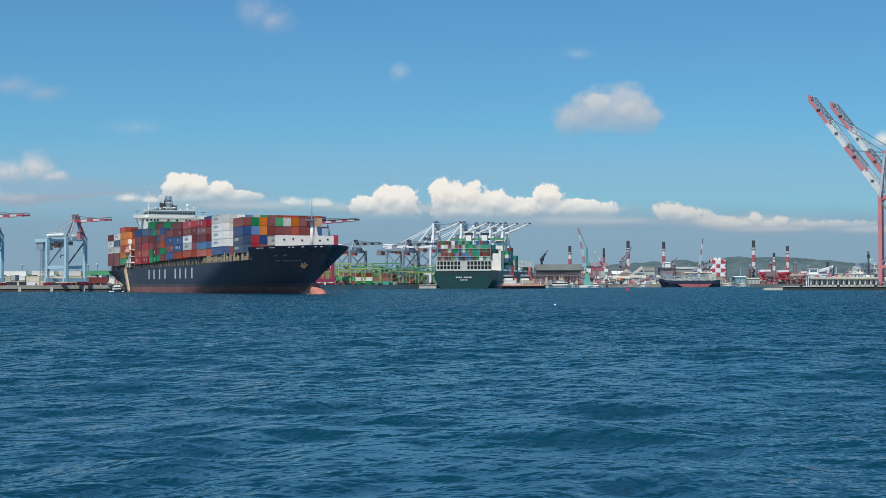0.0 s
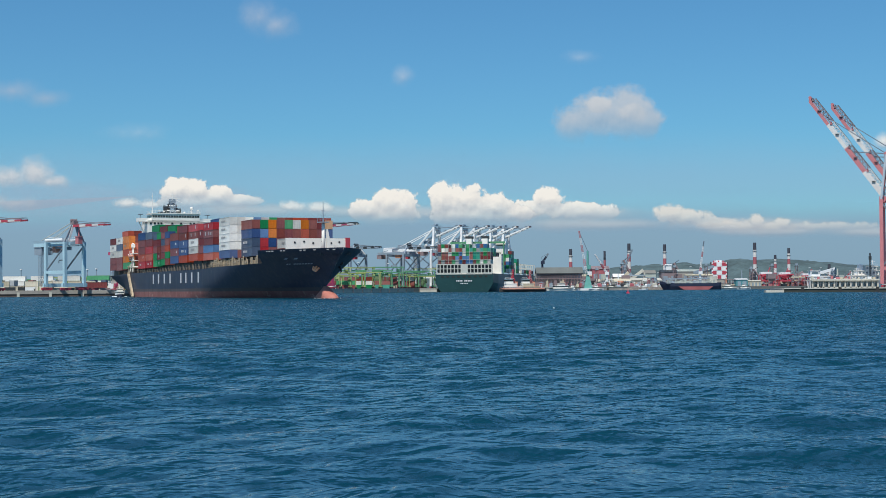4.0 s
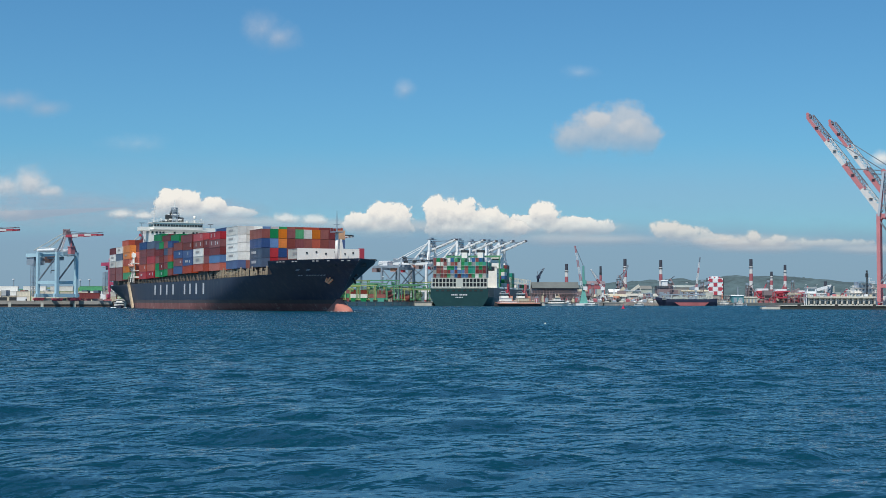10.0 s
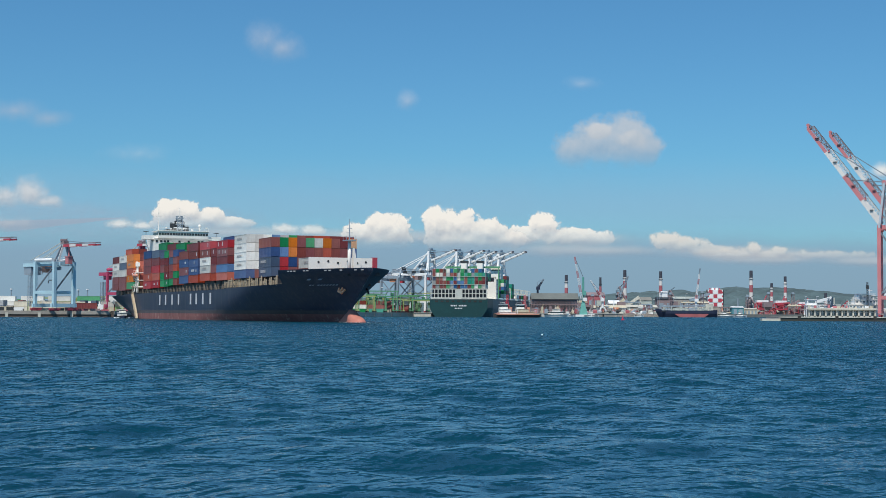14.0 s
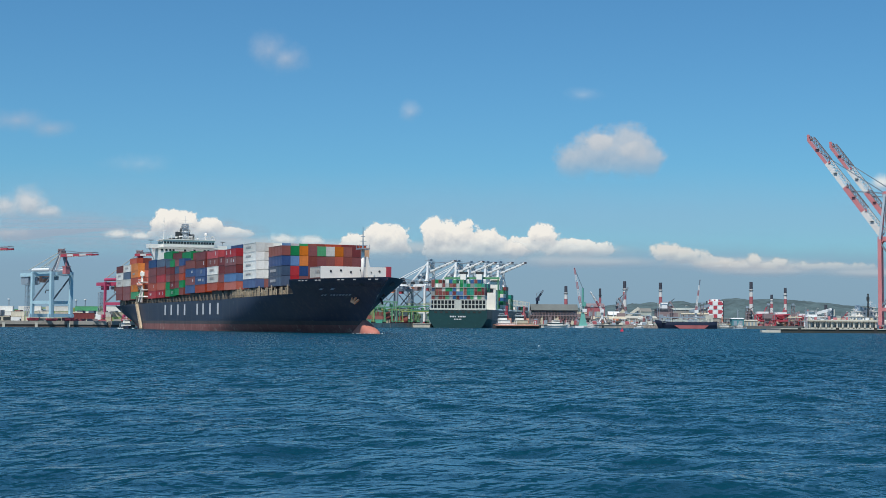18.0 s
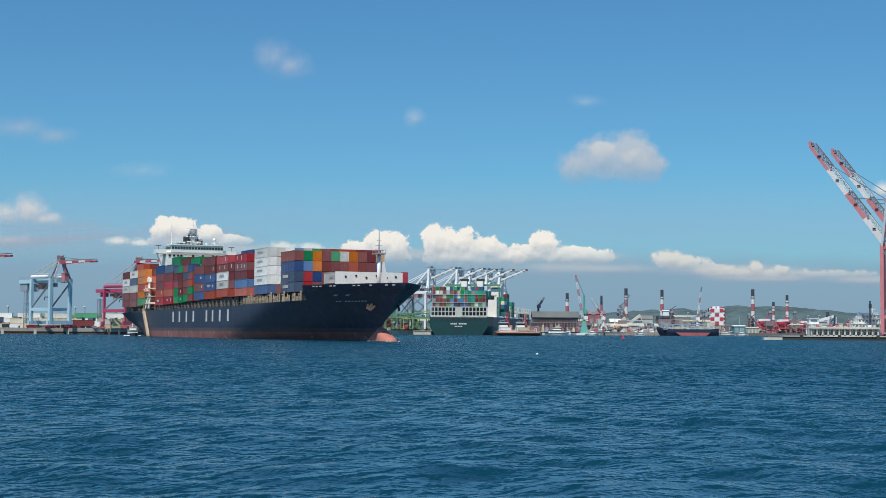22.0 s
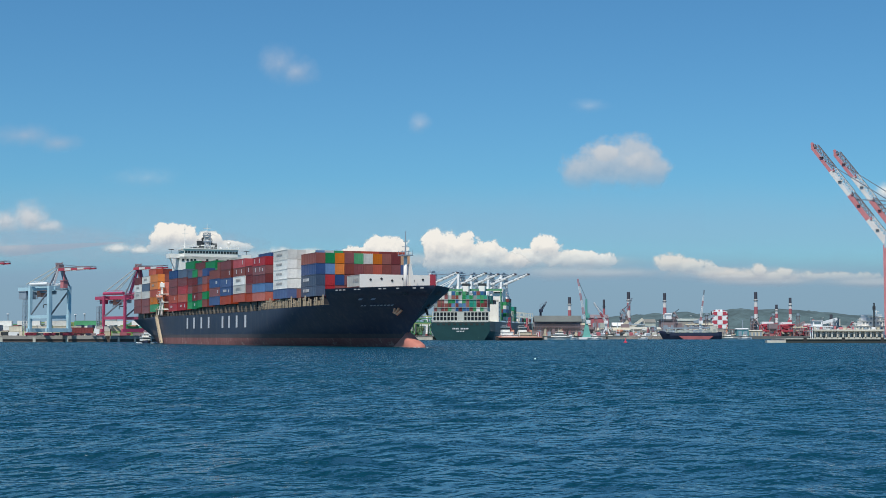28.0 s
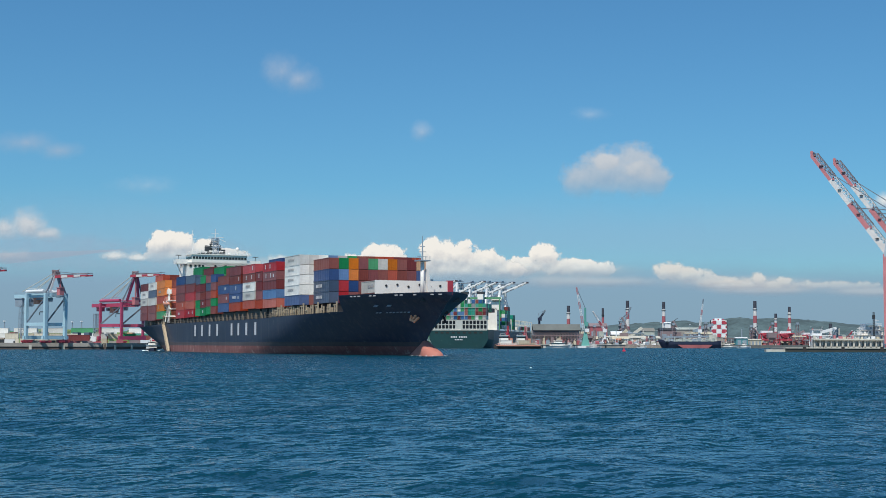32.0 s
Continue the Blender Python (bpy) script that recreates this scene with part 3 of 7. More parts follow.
    # containers
    rnd = random.Random(11)
    hidden = Shape()
    rest = []
    for bi, (aft, ln, hb, bz, box_h, n1, n2, n3, cols) in enumerate(BAYS):
        rows = int(round(hb * 2 / 2.5))
        mid = aft - ln / 2
        for r in range(rows):
            y = hb - 1.25 - r * (hb * 2 - 2.5) / (rows - 1)
            tiers = n1 if r == 0 else (n2 if r == 1 else n3)
            if rnd.random() < 0.3 and r > 2 and aft > 80:
                tiers -= 1
            if bi == 9 and r in (3, 4):
                tiers, box_h = 6, 2.32
            elif bi == 9:
                box_h = 2.42
            for k in range(tiers):
                if bi == 13:
                    col = FRONT[k][r]
                elif r == 0:
                    col = cols[k]
                elif bi == 12 and k > 0 and r < 3:
                    col = "white" if k > 1 or r < 2 else "maroon"
                elif bi in (3, 4, 5) and k >= 4 and r < 4:
                    col = "green" if (r + bi) % 3 else "maroon"
                elif bi in (3, 4, 5, 6) and k >= 4:
                    col = "green" if rnd.random() < 0.6 else rnd.choice(["maroon", "blue", "brown"])
                elif bi == 2 and k == 4:
                    col = rnd.choice(["maroon", "brown", "maroon", "blue"])
                elif bi == 2 and r < 4:
                    col = rnd.choice(["orange", "vermilion", "maroon", "brown"])
                elif bi in (7, 8, 9, 10, 11):
                    col = "green" if (bi, r, k) == (11, 1, 2) else rnd.choice(["maroon", "brown", "red", "maroon", "blue", "brown"] if k < 5 else ["blue", "maroon", "blue"])
                else:
                    col = rnd.choice(MIXED)
                m = pose(-mid, -y, bz + k * box_h)
                near = r <= 1 or bi >= 13 or k >= tiers - 1 and r < 7
                squash = Matrix.Diagonal((1, 1, (box_h - 0.03) / 2.72, 1))
                if isinstance(col, tuple):
                    # two short boxes end to end in one slot
                    for cc, e in zip(col, (-1, 1)):
                        o = part("container", CONT_MESH[(cc, 6.06)], None, ship)
                        o.matrix_basis = pose(-mid + e * 3.07, -y, bz + k * box_h) @ squash
                elif near:
                    o = part("container", CONT_MESH[(col, ln if ln > 10 else 6.06)], None, ship)
                    o.matrix_basis = m @ squash
                else:
                    rest.append((col, m, ln, box_h))
    me = bpy.data.meshes.new("container_block")
    vs, fs, mi = [], [], []
    names = list(CONT_COLS)
    for col, m, ln, box_h in rest:
        k = len(vs)
        x, y, z = m.translation
        vs += [(x + i * (ln / 2 - 0.02), y + j * 1.2, z + kk * (box_h - 0.03)) for i in (-1, 1) for j in (-1, 1) for kk in (0, 1)]
        for q in ((0, 1, 3, 2), (4, 6, 7, 5), (0, 4, 5, 1), (2, 3, 7, 6), (1, 5, 7, 3)):
            fs.append(tuple(k + i for i in q))
            mi.append(names.index(col))
    me.from_pydata(vs, [], fs)
    for c in names:
        me.materials.append(M_CONT[c])
    me.polygons.foreach_set("material_index", mi)
    tagged(part("container_block", me, None, ship, "inner stacks of mixed containers"), kind="stuff")
    # marks on the long sides of some boxes
    for k in range(1, 5):
        aft, ln, hb, bz, box_h = BAYS[12][:5]
        for e in range(5):
            part("side_marking", Shape().box(-(aft - 3.2 - 0.95 * e), -hb - 0.02, bz + (k + 0.55) * box_h, 0.66, 0.015, 0.55), M_MARKGREY, ship, "faint grey marking bar")
    for bi, k in ((7, 1), (8, 1), (4, 0), (5, 1), (5, 0), (11, 3)):
        aft, ln, hb, bz, box_h = BAYS[bi][:5]
        part("side_marking", Shape().box(-(aft - 9.8), -hb - 0.03, bz + (k + 0.5) * box_h, 0.9, 0.02, 0.85), M_LETTER, ship, "plain white marking square")
    for bi, r, k in ((3, 1, 4), (4, 1, 4), (4, 2, 5), (4, 4, 5), (5, 1, 5), (5, 3, 5), (6, 1, 5), (6, 2, 5), (9, 1, 4), (11, 1, 4), (11, 3, 4), (11, 5, 4), (11, 1, 3), (8, 1, 4), (8, 3, 4)):
        aft, ln, hb, bz, box_h = BAYS[bi][:5]
        rows = int(round(hb * 2 / 2.5))
        y = hb - 1.25 - r * (hb * 2 - 2.5) / (rows - 1)
        part("end_marking", Shape().box(-(aft - ln) + 0.05, -y + 0.4, bz + (k + 0.62) * box_h, 0.02, 0.7, 0.6), M_LETTER, ship, "small white end mark")
    for bi, r, k, e, wide in ((3, 0, 0, 0.35, 3.0), (4, 0, 0, 0.4, 2.6), (4, 0, 0, 0.8, 1.4), (3, 0, 1, 0.75, 1.0), (7, 0, 2, 0.7, 2.4), (8, 0, 1, 0.45, 4.2), (8, 0, 2, 0.6, 1.6), (8, 0, 3, 0.85, 1.3), (9, 0, 3, 0.3, 1.5), (9, 0, 3, 0.75, 1.5), (9, 0, 4, 0.8, 1.7), (10, 0, 3, 0.5, 1.3), (11, 0, 3, 0.25, 1.2), (11, 0, 3, 0.6, 1.6), (11, 0, 4, 0.2, 1.3), (11, 0, 4, 0.55, 1.5), (13, 0, 0, 0.4, 5.0), (13, 0, 1, 0.4, 5.0), (9, 0, 1, 0.45, 4.8), (9, 0, 2, 0.45, 4.8), (0, 0, 2, 0.5, 5.0), (0, 0, 3, 0.5, 5.0), (1, 0, 4, 0.5, 5.0), (14, 0, 1, 0.5, 4.0), (2, 0, 1, 0.3, 1.4), (2, 0, 3, 0.4, 4.0)):
        aft, ln, hb, bz, box_h = BAYS[bi][:5]
        ink = M_MARKGREY if bi in (0, 1, 14) or (bi == 9 and k < 3) or bi == 2 else M_LETTER
        n = max(1, int(wide / 0.95))
        for q in range(n):
            part("side_marking", Shape().box(-(aft - ln * e - (q - (n - 1) / 2) * 0.95), -hb - 0.03, bz + (k + 0.55) * box_h, min(0.62, wide / n), 0.02, 0.75 if wide > 2 else 1.15), ink, ship, "plain marking bar")
    # plain upright shapes in place of the big painted lettering
    for a, c in [(172.0, 166.6), (163.0, 158.0), (153.2, 148.9), (144.4, 139.5), (128.4, 123.1), (119.6, 117.4), (112.4, 108.2), (103.7, 99.0)]:
        w = min(1.7, a - c - 0.6)
        part("painted_stroke", Shape().box(-(a + c) / 2, -16.13, 6.9, w, 0.05, 3.4), M_LETTER, ship, "grey-white painted stroke")
    # house with the bridge
    h = 202.0
    house = part("deckhouse", Shape().box(-(h + 6.5), 0, 19.5, 12, 22, 21).box(-(h + 6), 0, 29.6, 11, 22, 1.4), M_WHITE, ship, "white painted deckhouse")
    bridge = part("bridge", Shape().box(-(h + 5), 0, 31.3, 9, 19, 3.2).box(-(h + 5), 0, 33.0, 9.6, 19.8, 0.3), M_WHITE, ship, "white wheelhouse")
    for k in range(18):
        part("window_pane", Shape().box(-(h + 0.46), -8.9 + k * 1.047, 31.85, 0.1, 0.84, 0.8), M_GLASS, bridge)
    for k in range(7):
        part("window_pane", Shape().box(-(h + 1.4 + k * 1.2), -9.52, 31.85, 0.95, 0.1, 0.8), M_GLASS, bridge)
    for y in (-10, -8.4, -7, -5.8, -1.5, 2.0, 5.8, 7.2):
        part("cabin_window", Shape().box(-(h + 0.4), y, 29.1, 0.24, 0.75, 0.7), M_GLASS, house)
    for sg in (-1, 1):
        w = Shape().box(-(h + 3.6), sg * 12.0, 29.9, 4.2, 5.2, 0.35)
        w.box(-(h + 1.6), sg * 12.0, 30.6, 0.15, 5.2, 1.2).box(-(h + 5.6), sg * 12.0, 30.6, 0.15, 5.2, 1.2).box(-(h + 3.6), sg * 14.5, 30.6, 4.2, 0.15, 1.2)
        w.bar((-(h + 3.6), sg * 13.9, 29.8), (-(h + 3.6), sg * 11.2, 23.5), 0.35)
        part("bridge_wing", w, M_WHITE, ship, "white open bridge wing")
        part("wing_canopy", Shape().box(-(h + 3.6), sg * 13.4, 32.7, 1.7, 1.7, 0.15).bar((-(h + 3.6), sg * 13.4, 31), (-(h + 3.6), sg * 13.4, 32.7), 0.12), M_DARK, ship)
    funnel = Shape().loft([[(-(h + 14 + a), c, z) for a, c in ((0, -3), (6, -3), (6, 3), (0, 3))] for z in (12, 34.5)])
    part("funnel", funnel, M_DARK, ship, "dark funnel casing")
    mast = Shape().truss((-(h + 7), 0, 33.05), (-(h + 7), 0, 39.05), 1.9, 1.9, 4, 0.26)
    mast.box(-(h + 7), 0, 35.85, 2.8, 3.0, 0.3).box(-(h + 7), 0, 38.15, 2.2, 2.6, 0.25).box(-(h + 7), -0.2, 36.95, 1.0, 1.1, 1.6)
    part("radar_mast", mast, M_CGREY, ship, "grey lattice radar mast")
    part("mast_pole", Shape().tube((-(h + 7), 0, 38.85), (-(h + 7), 0, 42.25), 0.16, 0.07).bar((-(h + 7), -2.4, 39.45), (-(h + 7), 2.9, 39.45), 0.16).bar((-(h + 7), -1.3, 40.65), (-(h + 7), 1.3, 40.65), 0.12).bar((-(h + 7), 1.0, 39.05), (-(h + 7), 3.8, 37.85), 0.14), M_WHITE, ship, "white signal pole with crosstrees")
    for y, z0, z1, w in ((-2.7, 33.25, 36.25, 1.5), (2.9, 33.25, 35.15, 1.4), (-1.4, 33.45, 37.25, 0.7), (1.5, 33.45, 36.85, 0.8)):
        part("antenna_housing", Shape().box(-(h + 7.5), y, (z0 + z1) / 2, 0.9, w, z1 - z0).bar((-(h + 7.5), y - w / 2, z1 + 0.3), (-(h + 7.5), y + w / 2, z1 + 0.3), 0.14), M_DARK, ship)
    for y in (-3.6, -2.4, 2.2, 3.6):
        part("mast_leg", Shape().bar((-(h + 7), y, 33.05), (-(h + 7), y * 0.3, 38.05 - abs(y) * 0.4), 0.22), M_DARK, ship)
    for z, w in ((34.45, 7.4), (36.45, 5.2)):
        part("mast_yard", Shape().bar((-(h + 7.3), -w / 2, z), (-(h + 7.3), w / 2, z), 0.22), M_WHITE, ship)
    roof_rail = Shape()
    for z in (33.6, 34.1):
        roof_rail.bar((-(h + 0.5), -9.6, z), (-(h + 0.5), 9.6, z), 0.07).bar((-(h + 0.5), -9.6, z), (-(h + 9.4), -9.6, z), 0.07)
    for k in range(14):
        roof_rail.bar((-(h + 0.5), -9.6 + k * 1.477, 33.15), (-(h + 0.5), -9.6 + k * 1.477, 34.1), 0.07)
    part("roof_rail", roof_rail, M_WHITE, ship, "white roof railing")
    for y, z in ((-6.4, 34.25), (6.2, 34.05), (-4.6, 33.85), (9.0, 34.45)):
        part("deck_lamp", Shape().bar((-(h + 1.5), y, 33.05), (-(h + 1.5), y, z), 0.14).box(-(h + 1.3), y, z, 0.4, 0.7, 0.4), M_WHITE, ship)
    for y, z in ((0, 36.45), (-0.9, 34.55), (1.2, 34.45)):
        part("radar_scanner", Shape().box(-(h + 6.2), y, z, 0.35, 2.9, 0.4).tube((-(h + 6.2), y, z - 0.6), (-(h + 6.2), y, z), 0.2), M_WHITE, ship)
    for y, z, r in ((7.6, 35.45, 0.62), (4.6, 33.75, 0.4)):
        dome = Shape().tube((-(h + 6), y, 33), (-(h + 6), y, z - r), 0.18)
        dome.loft([[(-(h + 6) + max(0.03, r * math.cos(e * math.pi / 12)) * math.cos(a * math.pi / 5), y + max(0.03, r * math.cos(e * math.pi / 12)) * math.sin(a * math.pi / 5), z + r * math.sin(e * math.pi / 12)) for a in range(10)] for e in range(-6, 7)])
        part("satellite_dome", dome, M_WHITE, ship, smooth=True)
    part("signal_pole", Shape().tube((-(h + 4), -8.6, 33), (-(h + 4), -8.6, 41.35), 0.16, 0.07).bar((-(h + 4), -9.6, 38.45), (-(h + 4), -7.4, 38.45), 0.12).bar((-(h + 4), -9.2, 36.45), (-(h + 4), -8.0, 36.45), 0.14).box(-(h + 4), -8.6, 39.85, 0.35, 0.35, 0.5), M_WHITE, ship)
    # accommodation ladder near the stern and the yellow gangway
    part("gangway", Shape().bar((-213.8, -16.5, 9.2), (-203.6, -16.9, 0.4), 1.0, 0.3).bar((-213.8, -16.95, 10.1), (-203.6, -17.3, 1.3), 0.1).bar((-213.8, -16.1, 10.1), (-203.6, -16.5, 1.3), 0.1), M_BUFF, ship, "buff boarding gangway lowered to the water")
    rungs = Shape()
    for k in range(14):
        e = (k + 0.5) / 14
        rungs.bar((lerp(-213.8, -203.6, e), lerp(-16.95, -17.3, e), lerp(9.3, 0.5, e)), (lerp(-213.8, -203.6, e), lerp(-16.95, -17.3, e), lerp(10.1, 1.3, e)), 0.08)
    part("gangway_rail", rungs, M_POST, ship)
    part("ladder_davit", Shape().bar((-214.3, -16.3, 9.2), (-214.3, -16.3, 12.4), 0.35).bar((-214.3, -16.3, 12.2), (-213.3, -17.0, 12.2), 0.25), M_BUFF, ship)
    part("deck_crane", Shape().tube((-214, -14.6, 10), (-214, -14.6, 21.5), 0.5, 0.4).bar((-214, -14.6, 21.2), (-217.5, -15.2, 22.9), 0.55).bar((-217.5, -15.2, 22.9), (-221, -15.6, 22.6), 0.45).bar((-214, -14.6, 20.0), (-217.5, -15.2, 22.4), 0.2).box(-214, -14.6, 20.6, 1.5, 1.4, 1.5), M_WHITE, ship, "white stores crane")
    for x in (-209.0, -213.5):
        part("boat_davit", Shape().bar((x, -15.9, 10.2), (x, -15.2, 14.6), 0.35).bar((x, -15.2, 14.6), (x, -16.6, 17.2), 0.35).bar((x, -15.2, 12.2), (x, -13.5, 12.2), 0.3), M_WHITE, ship, "white boat davit")
    plat = Shape()
    for z in (12.0, 14.6, 17.4):
        plat.box(-211.5, -14.6, z, 6.0, 2.6, 0.2).bar((-208.6, -15.9, z + 1.0), (-214.4, -15.9, z + 1.0), 0.12)
        for x in (-208.6, -211.5, -214.4):
            plat.bar((x, -15.9, z), (x, -15.9, z + 1.0), 0.1)
    part("boat_platform", plat, M_WHITE, ship, "white railed boat platforms")
    lb = Shape()
    lb.loft([[(-211.4 + a * 3.0, -16.0 + 0.95 * w * math.cos(c * math.pi / 4), 16.3 + 0.85 * w * math.sin(c * math.pi / 4)) for c in range(8)] for a, w in ((-1, 0.15), (-0.8, 0.7), (0, 1), (0.8, 0.8), (1, 0.15))])
    part("lifeboat", lb, M_VERM, ship, "faded red enclosed lifeboat", smooth=True)
    # fore part: breakwater, mast, anchor, mooring gear
    bw = Shape().box(-29, -0.35, 14.7, 0.35, 17.7, 4.9)
    for y in (-7, -3.5, 0, 3.5, 7):
        bw.bar((-29, y, 16.6), (-31.5, y, 12.2), 0.25)
    breakwater = part("breakwater", bw, M_WHITE, ship, "white breakwater plate with small ports")
    for y in (-6.6, -3.9, -1.2, 1.5, 4.2, 6.6):
        part("port", Shape().tube((-28.8, y, 16.0 + 0.25 * math.sin(y)), (-28.72, y, 16.0 + 0.25 * math.sin(y)), 0.28, n=12), M_DARK, breakwater)
    part("red_end_plate", Shape().box(-29.3, 9.15, 14.9, 1.2, 1.4, 4.9), M_SIGNALRED, ship, "red plate at the breakwater's end")
    fm = Shape().tube((-23.5, 0, 12), (-23.5, 0, 21.2), 0.5, 0.42, 14)
    part("foremast", fm, M_WHITE, ship, "white tubular foremast", smooth=True)
    top = Shape().box(-23.5, 0, 21.4, 2.6, 2.8, 0.25).tube((-23.5, 0, 21.4), (-23.5, 0, 27.0), 0.2, 0.08)
    for z, w in ((22.3, 2.4), (23.4, 1.8), (24.6, 1.2)):
        top.bar((-23.5, -w / 2, z), (-23.5, w / 2, z), 0.13)
    for sx, sy in ((-1, -1), (-1, 1), (1, -1), (1, 1)):
        top.bar((-23.5 + sx * 1.2, sy * 1.3, 21.4), (-23.5 + sx * 1.2, sy * 1.3, 22.5), 0.08)
    part("foremast_top", top, M_CGREY, ship, "grey crosstree with lights")
    wedge = Shape().loft([[(-24.1, 1.2, z) for z in (12,)] + [(-24.1, 2.6, 12), (-22.9, 2.6, 12), (-22.9, 1.2, 12)], [(-24.1, 0.8, 19.5), (-24.1, 1.2, 19.5), (-22.9, 1.2, 19.5), (-22.9, 0.8, 19.5)]])
    part("mast_leg", wedge, M_WHITE, ship)
    for x, y in ((22, 5), (18, -4), (17, 4), (14, -3), (13, 3), (26, -6), (27, 7)):
        part("mooring_winch", Shape().tube((-x, y - 0.9, 12.9), (-x, y + 0.9, 12.9), 0.6).box(-x, y, 12.4, 1.2, 2.4, 0.8), M_DARK, ship)
    for x in (9, 10.5, 14, 17, 18.2, 24, 25.2, 29, 30.4, 31.8):
        y = half_beam(x, 13.2)
        dx = half_beam(x + 0.6, 13.2) - half_beam(x - 0.6, 13.2)
        f = part("fairlead", Shape().box(0, 0, 0, 0.8, 0.2, 0.24), M_MARKGREY, ship)
        f.matrix_basis = Matrix.Translation((-x, -y - 0.05, 13.42)) @ Matrix.Rotation(math.atan2(dx, 1.2), 4, "Z")
    ax, az = 19.6, 8.8
    for sg in (-1, 1):
        ys = half_beam(ax, az)
        slope = math.atan2(half_beam(ax + 1, az) - half_beam(ax - 1, az), 2)
        anchor = Shape().bar((0.2, 0, 1.2), (0, 0, -1.1), 0.4).bar((-0.75, 0, -1.0), (0.75, 0, -1.0), 0.45)
        anchor.bar((-0.6, 0, -1.0), (-1.15, 0.1, 0.35), 0.42).bar((0.6, 0, -1.0), (1.15, 0.1, 0.35), 0.42).tube((0.2, 0, 1.2), (0.2, 0.5, 1.8), 0.42)
        if sg > 0:
            anchor.box(0, 0.6, 1.7, 2.2, 1.6, 1.6)
        # starboard anchor's colour is raised as if sunlit, the port one is dark
        a = part("anchor", anchor, M_ANCHOR if sg < 0 else M_DARK, ship, "rusted stockless anchor, paled as if sunlit, in its hawse" if sg < 0 else "dark stockless anchor in its hawse")
        a.matrix_basis = Matrix.Translation((-ax, sg * (ys + 0.35), az)) @ Matrix.Rotation(-sg * slope, 4, "Z") @ Matrix.Rotation(radians(sg * 18), 4, "X") @ Matrix.Rotation(radians(22), 4, "Y")
    for x, z, w in ((26.5, 11.4, 1.2), (22.8, 11.4, 1.2)):
        o = part("bow_mark", Shape().box(0, 0, 0, w, 0.06, 1.2), M_FADED, ship, "pale painted bow mark")
        o.matrix_basis = Matrix.Translation((-x, -half_beam(x, z) - 0.04, z)) @ Matrix.Rotation(math.atan2(half_beam(x + 1, z) - half_beam(x - 1, z), 2), 4, "Z") @ Matrix.Rotation(-math.atan2(half_beam(x, z + 1) - half_beam(x, z - 1), 2), 4, "X")
    for k in range(10):
        if k == 2:
            continue
        x, z = 28.5 - k * 0.95, 9.9
        o = part("bow_mark", Shape().box(0, 0, 0, 0.62, 0.06, 0.75), M_FADED, ship, "small painted bow mark")
        o.matrix_basis = Matrix.Translation((-x, -half_beam(x, z) - 0.04, z)) @ Matrix.Rotation(math.atan2(half_beam(x + 1, z) - half_beam(x - 1, z), 2), 4, "Z") @ Matrix.Rotation(-math.atan2(half_beam(x, z + 1) - half_beam(x, z - 1), 2), 4, "X")
    return ship


container_ship = build_ship()

# ---- land, quays and hills ----
def slab(name, outline, z0, z1, material, label, category, kind="structure"):
    s = Shape()
    s.loft([[(x, y, z0) for x, y in outline], [(x, y, z1) for x, y in outline]])
    return tagged(part(name, s, material, None), label, category, kind=kind)


QUAY_L = [(-420, 585), (-150, 640), (-95, 800), (-20, 985), (-8, 985), (46, 1262), (97, 1262), (74, 1142), (150, 1170), (235, 1180), (330, 1250), (700, 1250), (2600, 2600), (2600, 4300), (-2600, 4300), (-2600, 900)]
slab("ground", QUAY_L, -2.0, 2.6, M_LAND, "flat grey port ground behind the quays", "ground")


def quay_wall(p, q, top=2.75, face=M_CONC, pads=M_FENDER, cop=0.35):
    p, q = Vector((*p, 0)), Vector((*q, 0))
    L = (q - p).length
    ang = math.atan2(q.y - p.y, q.x - p.x)
    w = empty_thing("quay_wall", Matrix.Translation(p) @ Matrix.Rotation(ang, 4, "Z"), "weathered concrete quay wall with black fenders", "quay", kind="structure")
    part("wall", Shape().box(L / 2, 0, 0.2, L, 1.6, 2 * top - 0.4), face, w)
    part("coping", Shape().box(L / 2, -0.15, top + 0.075 - cop / 2, L, 2.0, cop), M_CONC if cop > 1 else M_PALE, w)
    fd = Shape().box(0, -1.0, 0.9, 1.2, 0.5, 2.2).mesh("fender")
    for k in range(int(L // 14)):
        o = part("fender", fd, pads, w)
        o.location = (7 + 14 * k, 0, 0)
    bl = Shape().tube((0, 0, 0), (0, 0, 0.7), 0.3).tube((0, 0, 0.7), (0, 0, 0.9), 0.45).mesh("bollard")
    for k in range(int(L // 28)):
        o = part("bollard", bl, M_DARK, w)
        o.location = (14 + 28 * k, 0.2, top)
    return w


quay_wall((-420, 584), (-150, 639), 2.75, M_QUAYFACE, M_PALE, 1.6)
quay_wall((-149, 640), (-95, 799), 2.75, M_QUAYFACE, M_PALE, 1.6)
quay_wall((-94, 800), (-20, 984), 2.75, M_PALE, M_CONC)
quay_wall((-19, 984), (-7, 984), 2.75, M_PALE)
quay_wall((-7.5, 985), (46.5, 1262), 2.75, M_CONC)
quay_wall((74, 1141.2), (150, 1169.2), 2.75, M_CONC)

# the pier at the starboard side of the basin
slab("pier", [(131, 546), (330, 506), (330, 720), (190, 720), (138, 600)], -2, 1.5, M_CONC, "low concrete pier with dark stained face", "pier")
quay_wall((131, 545.2), (330, 505.2), 1.6, M_WETCONC)
slab("pier_step", [(124.5, 548), (131.5, 545.5), (133, 552), (125.5, 556)], -2, 0.9, M_PALE, "low pale landing step at the pier's end", "pier")


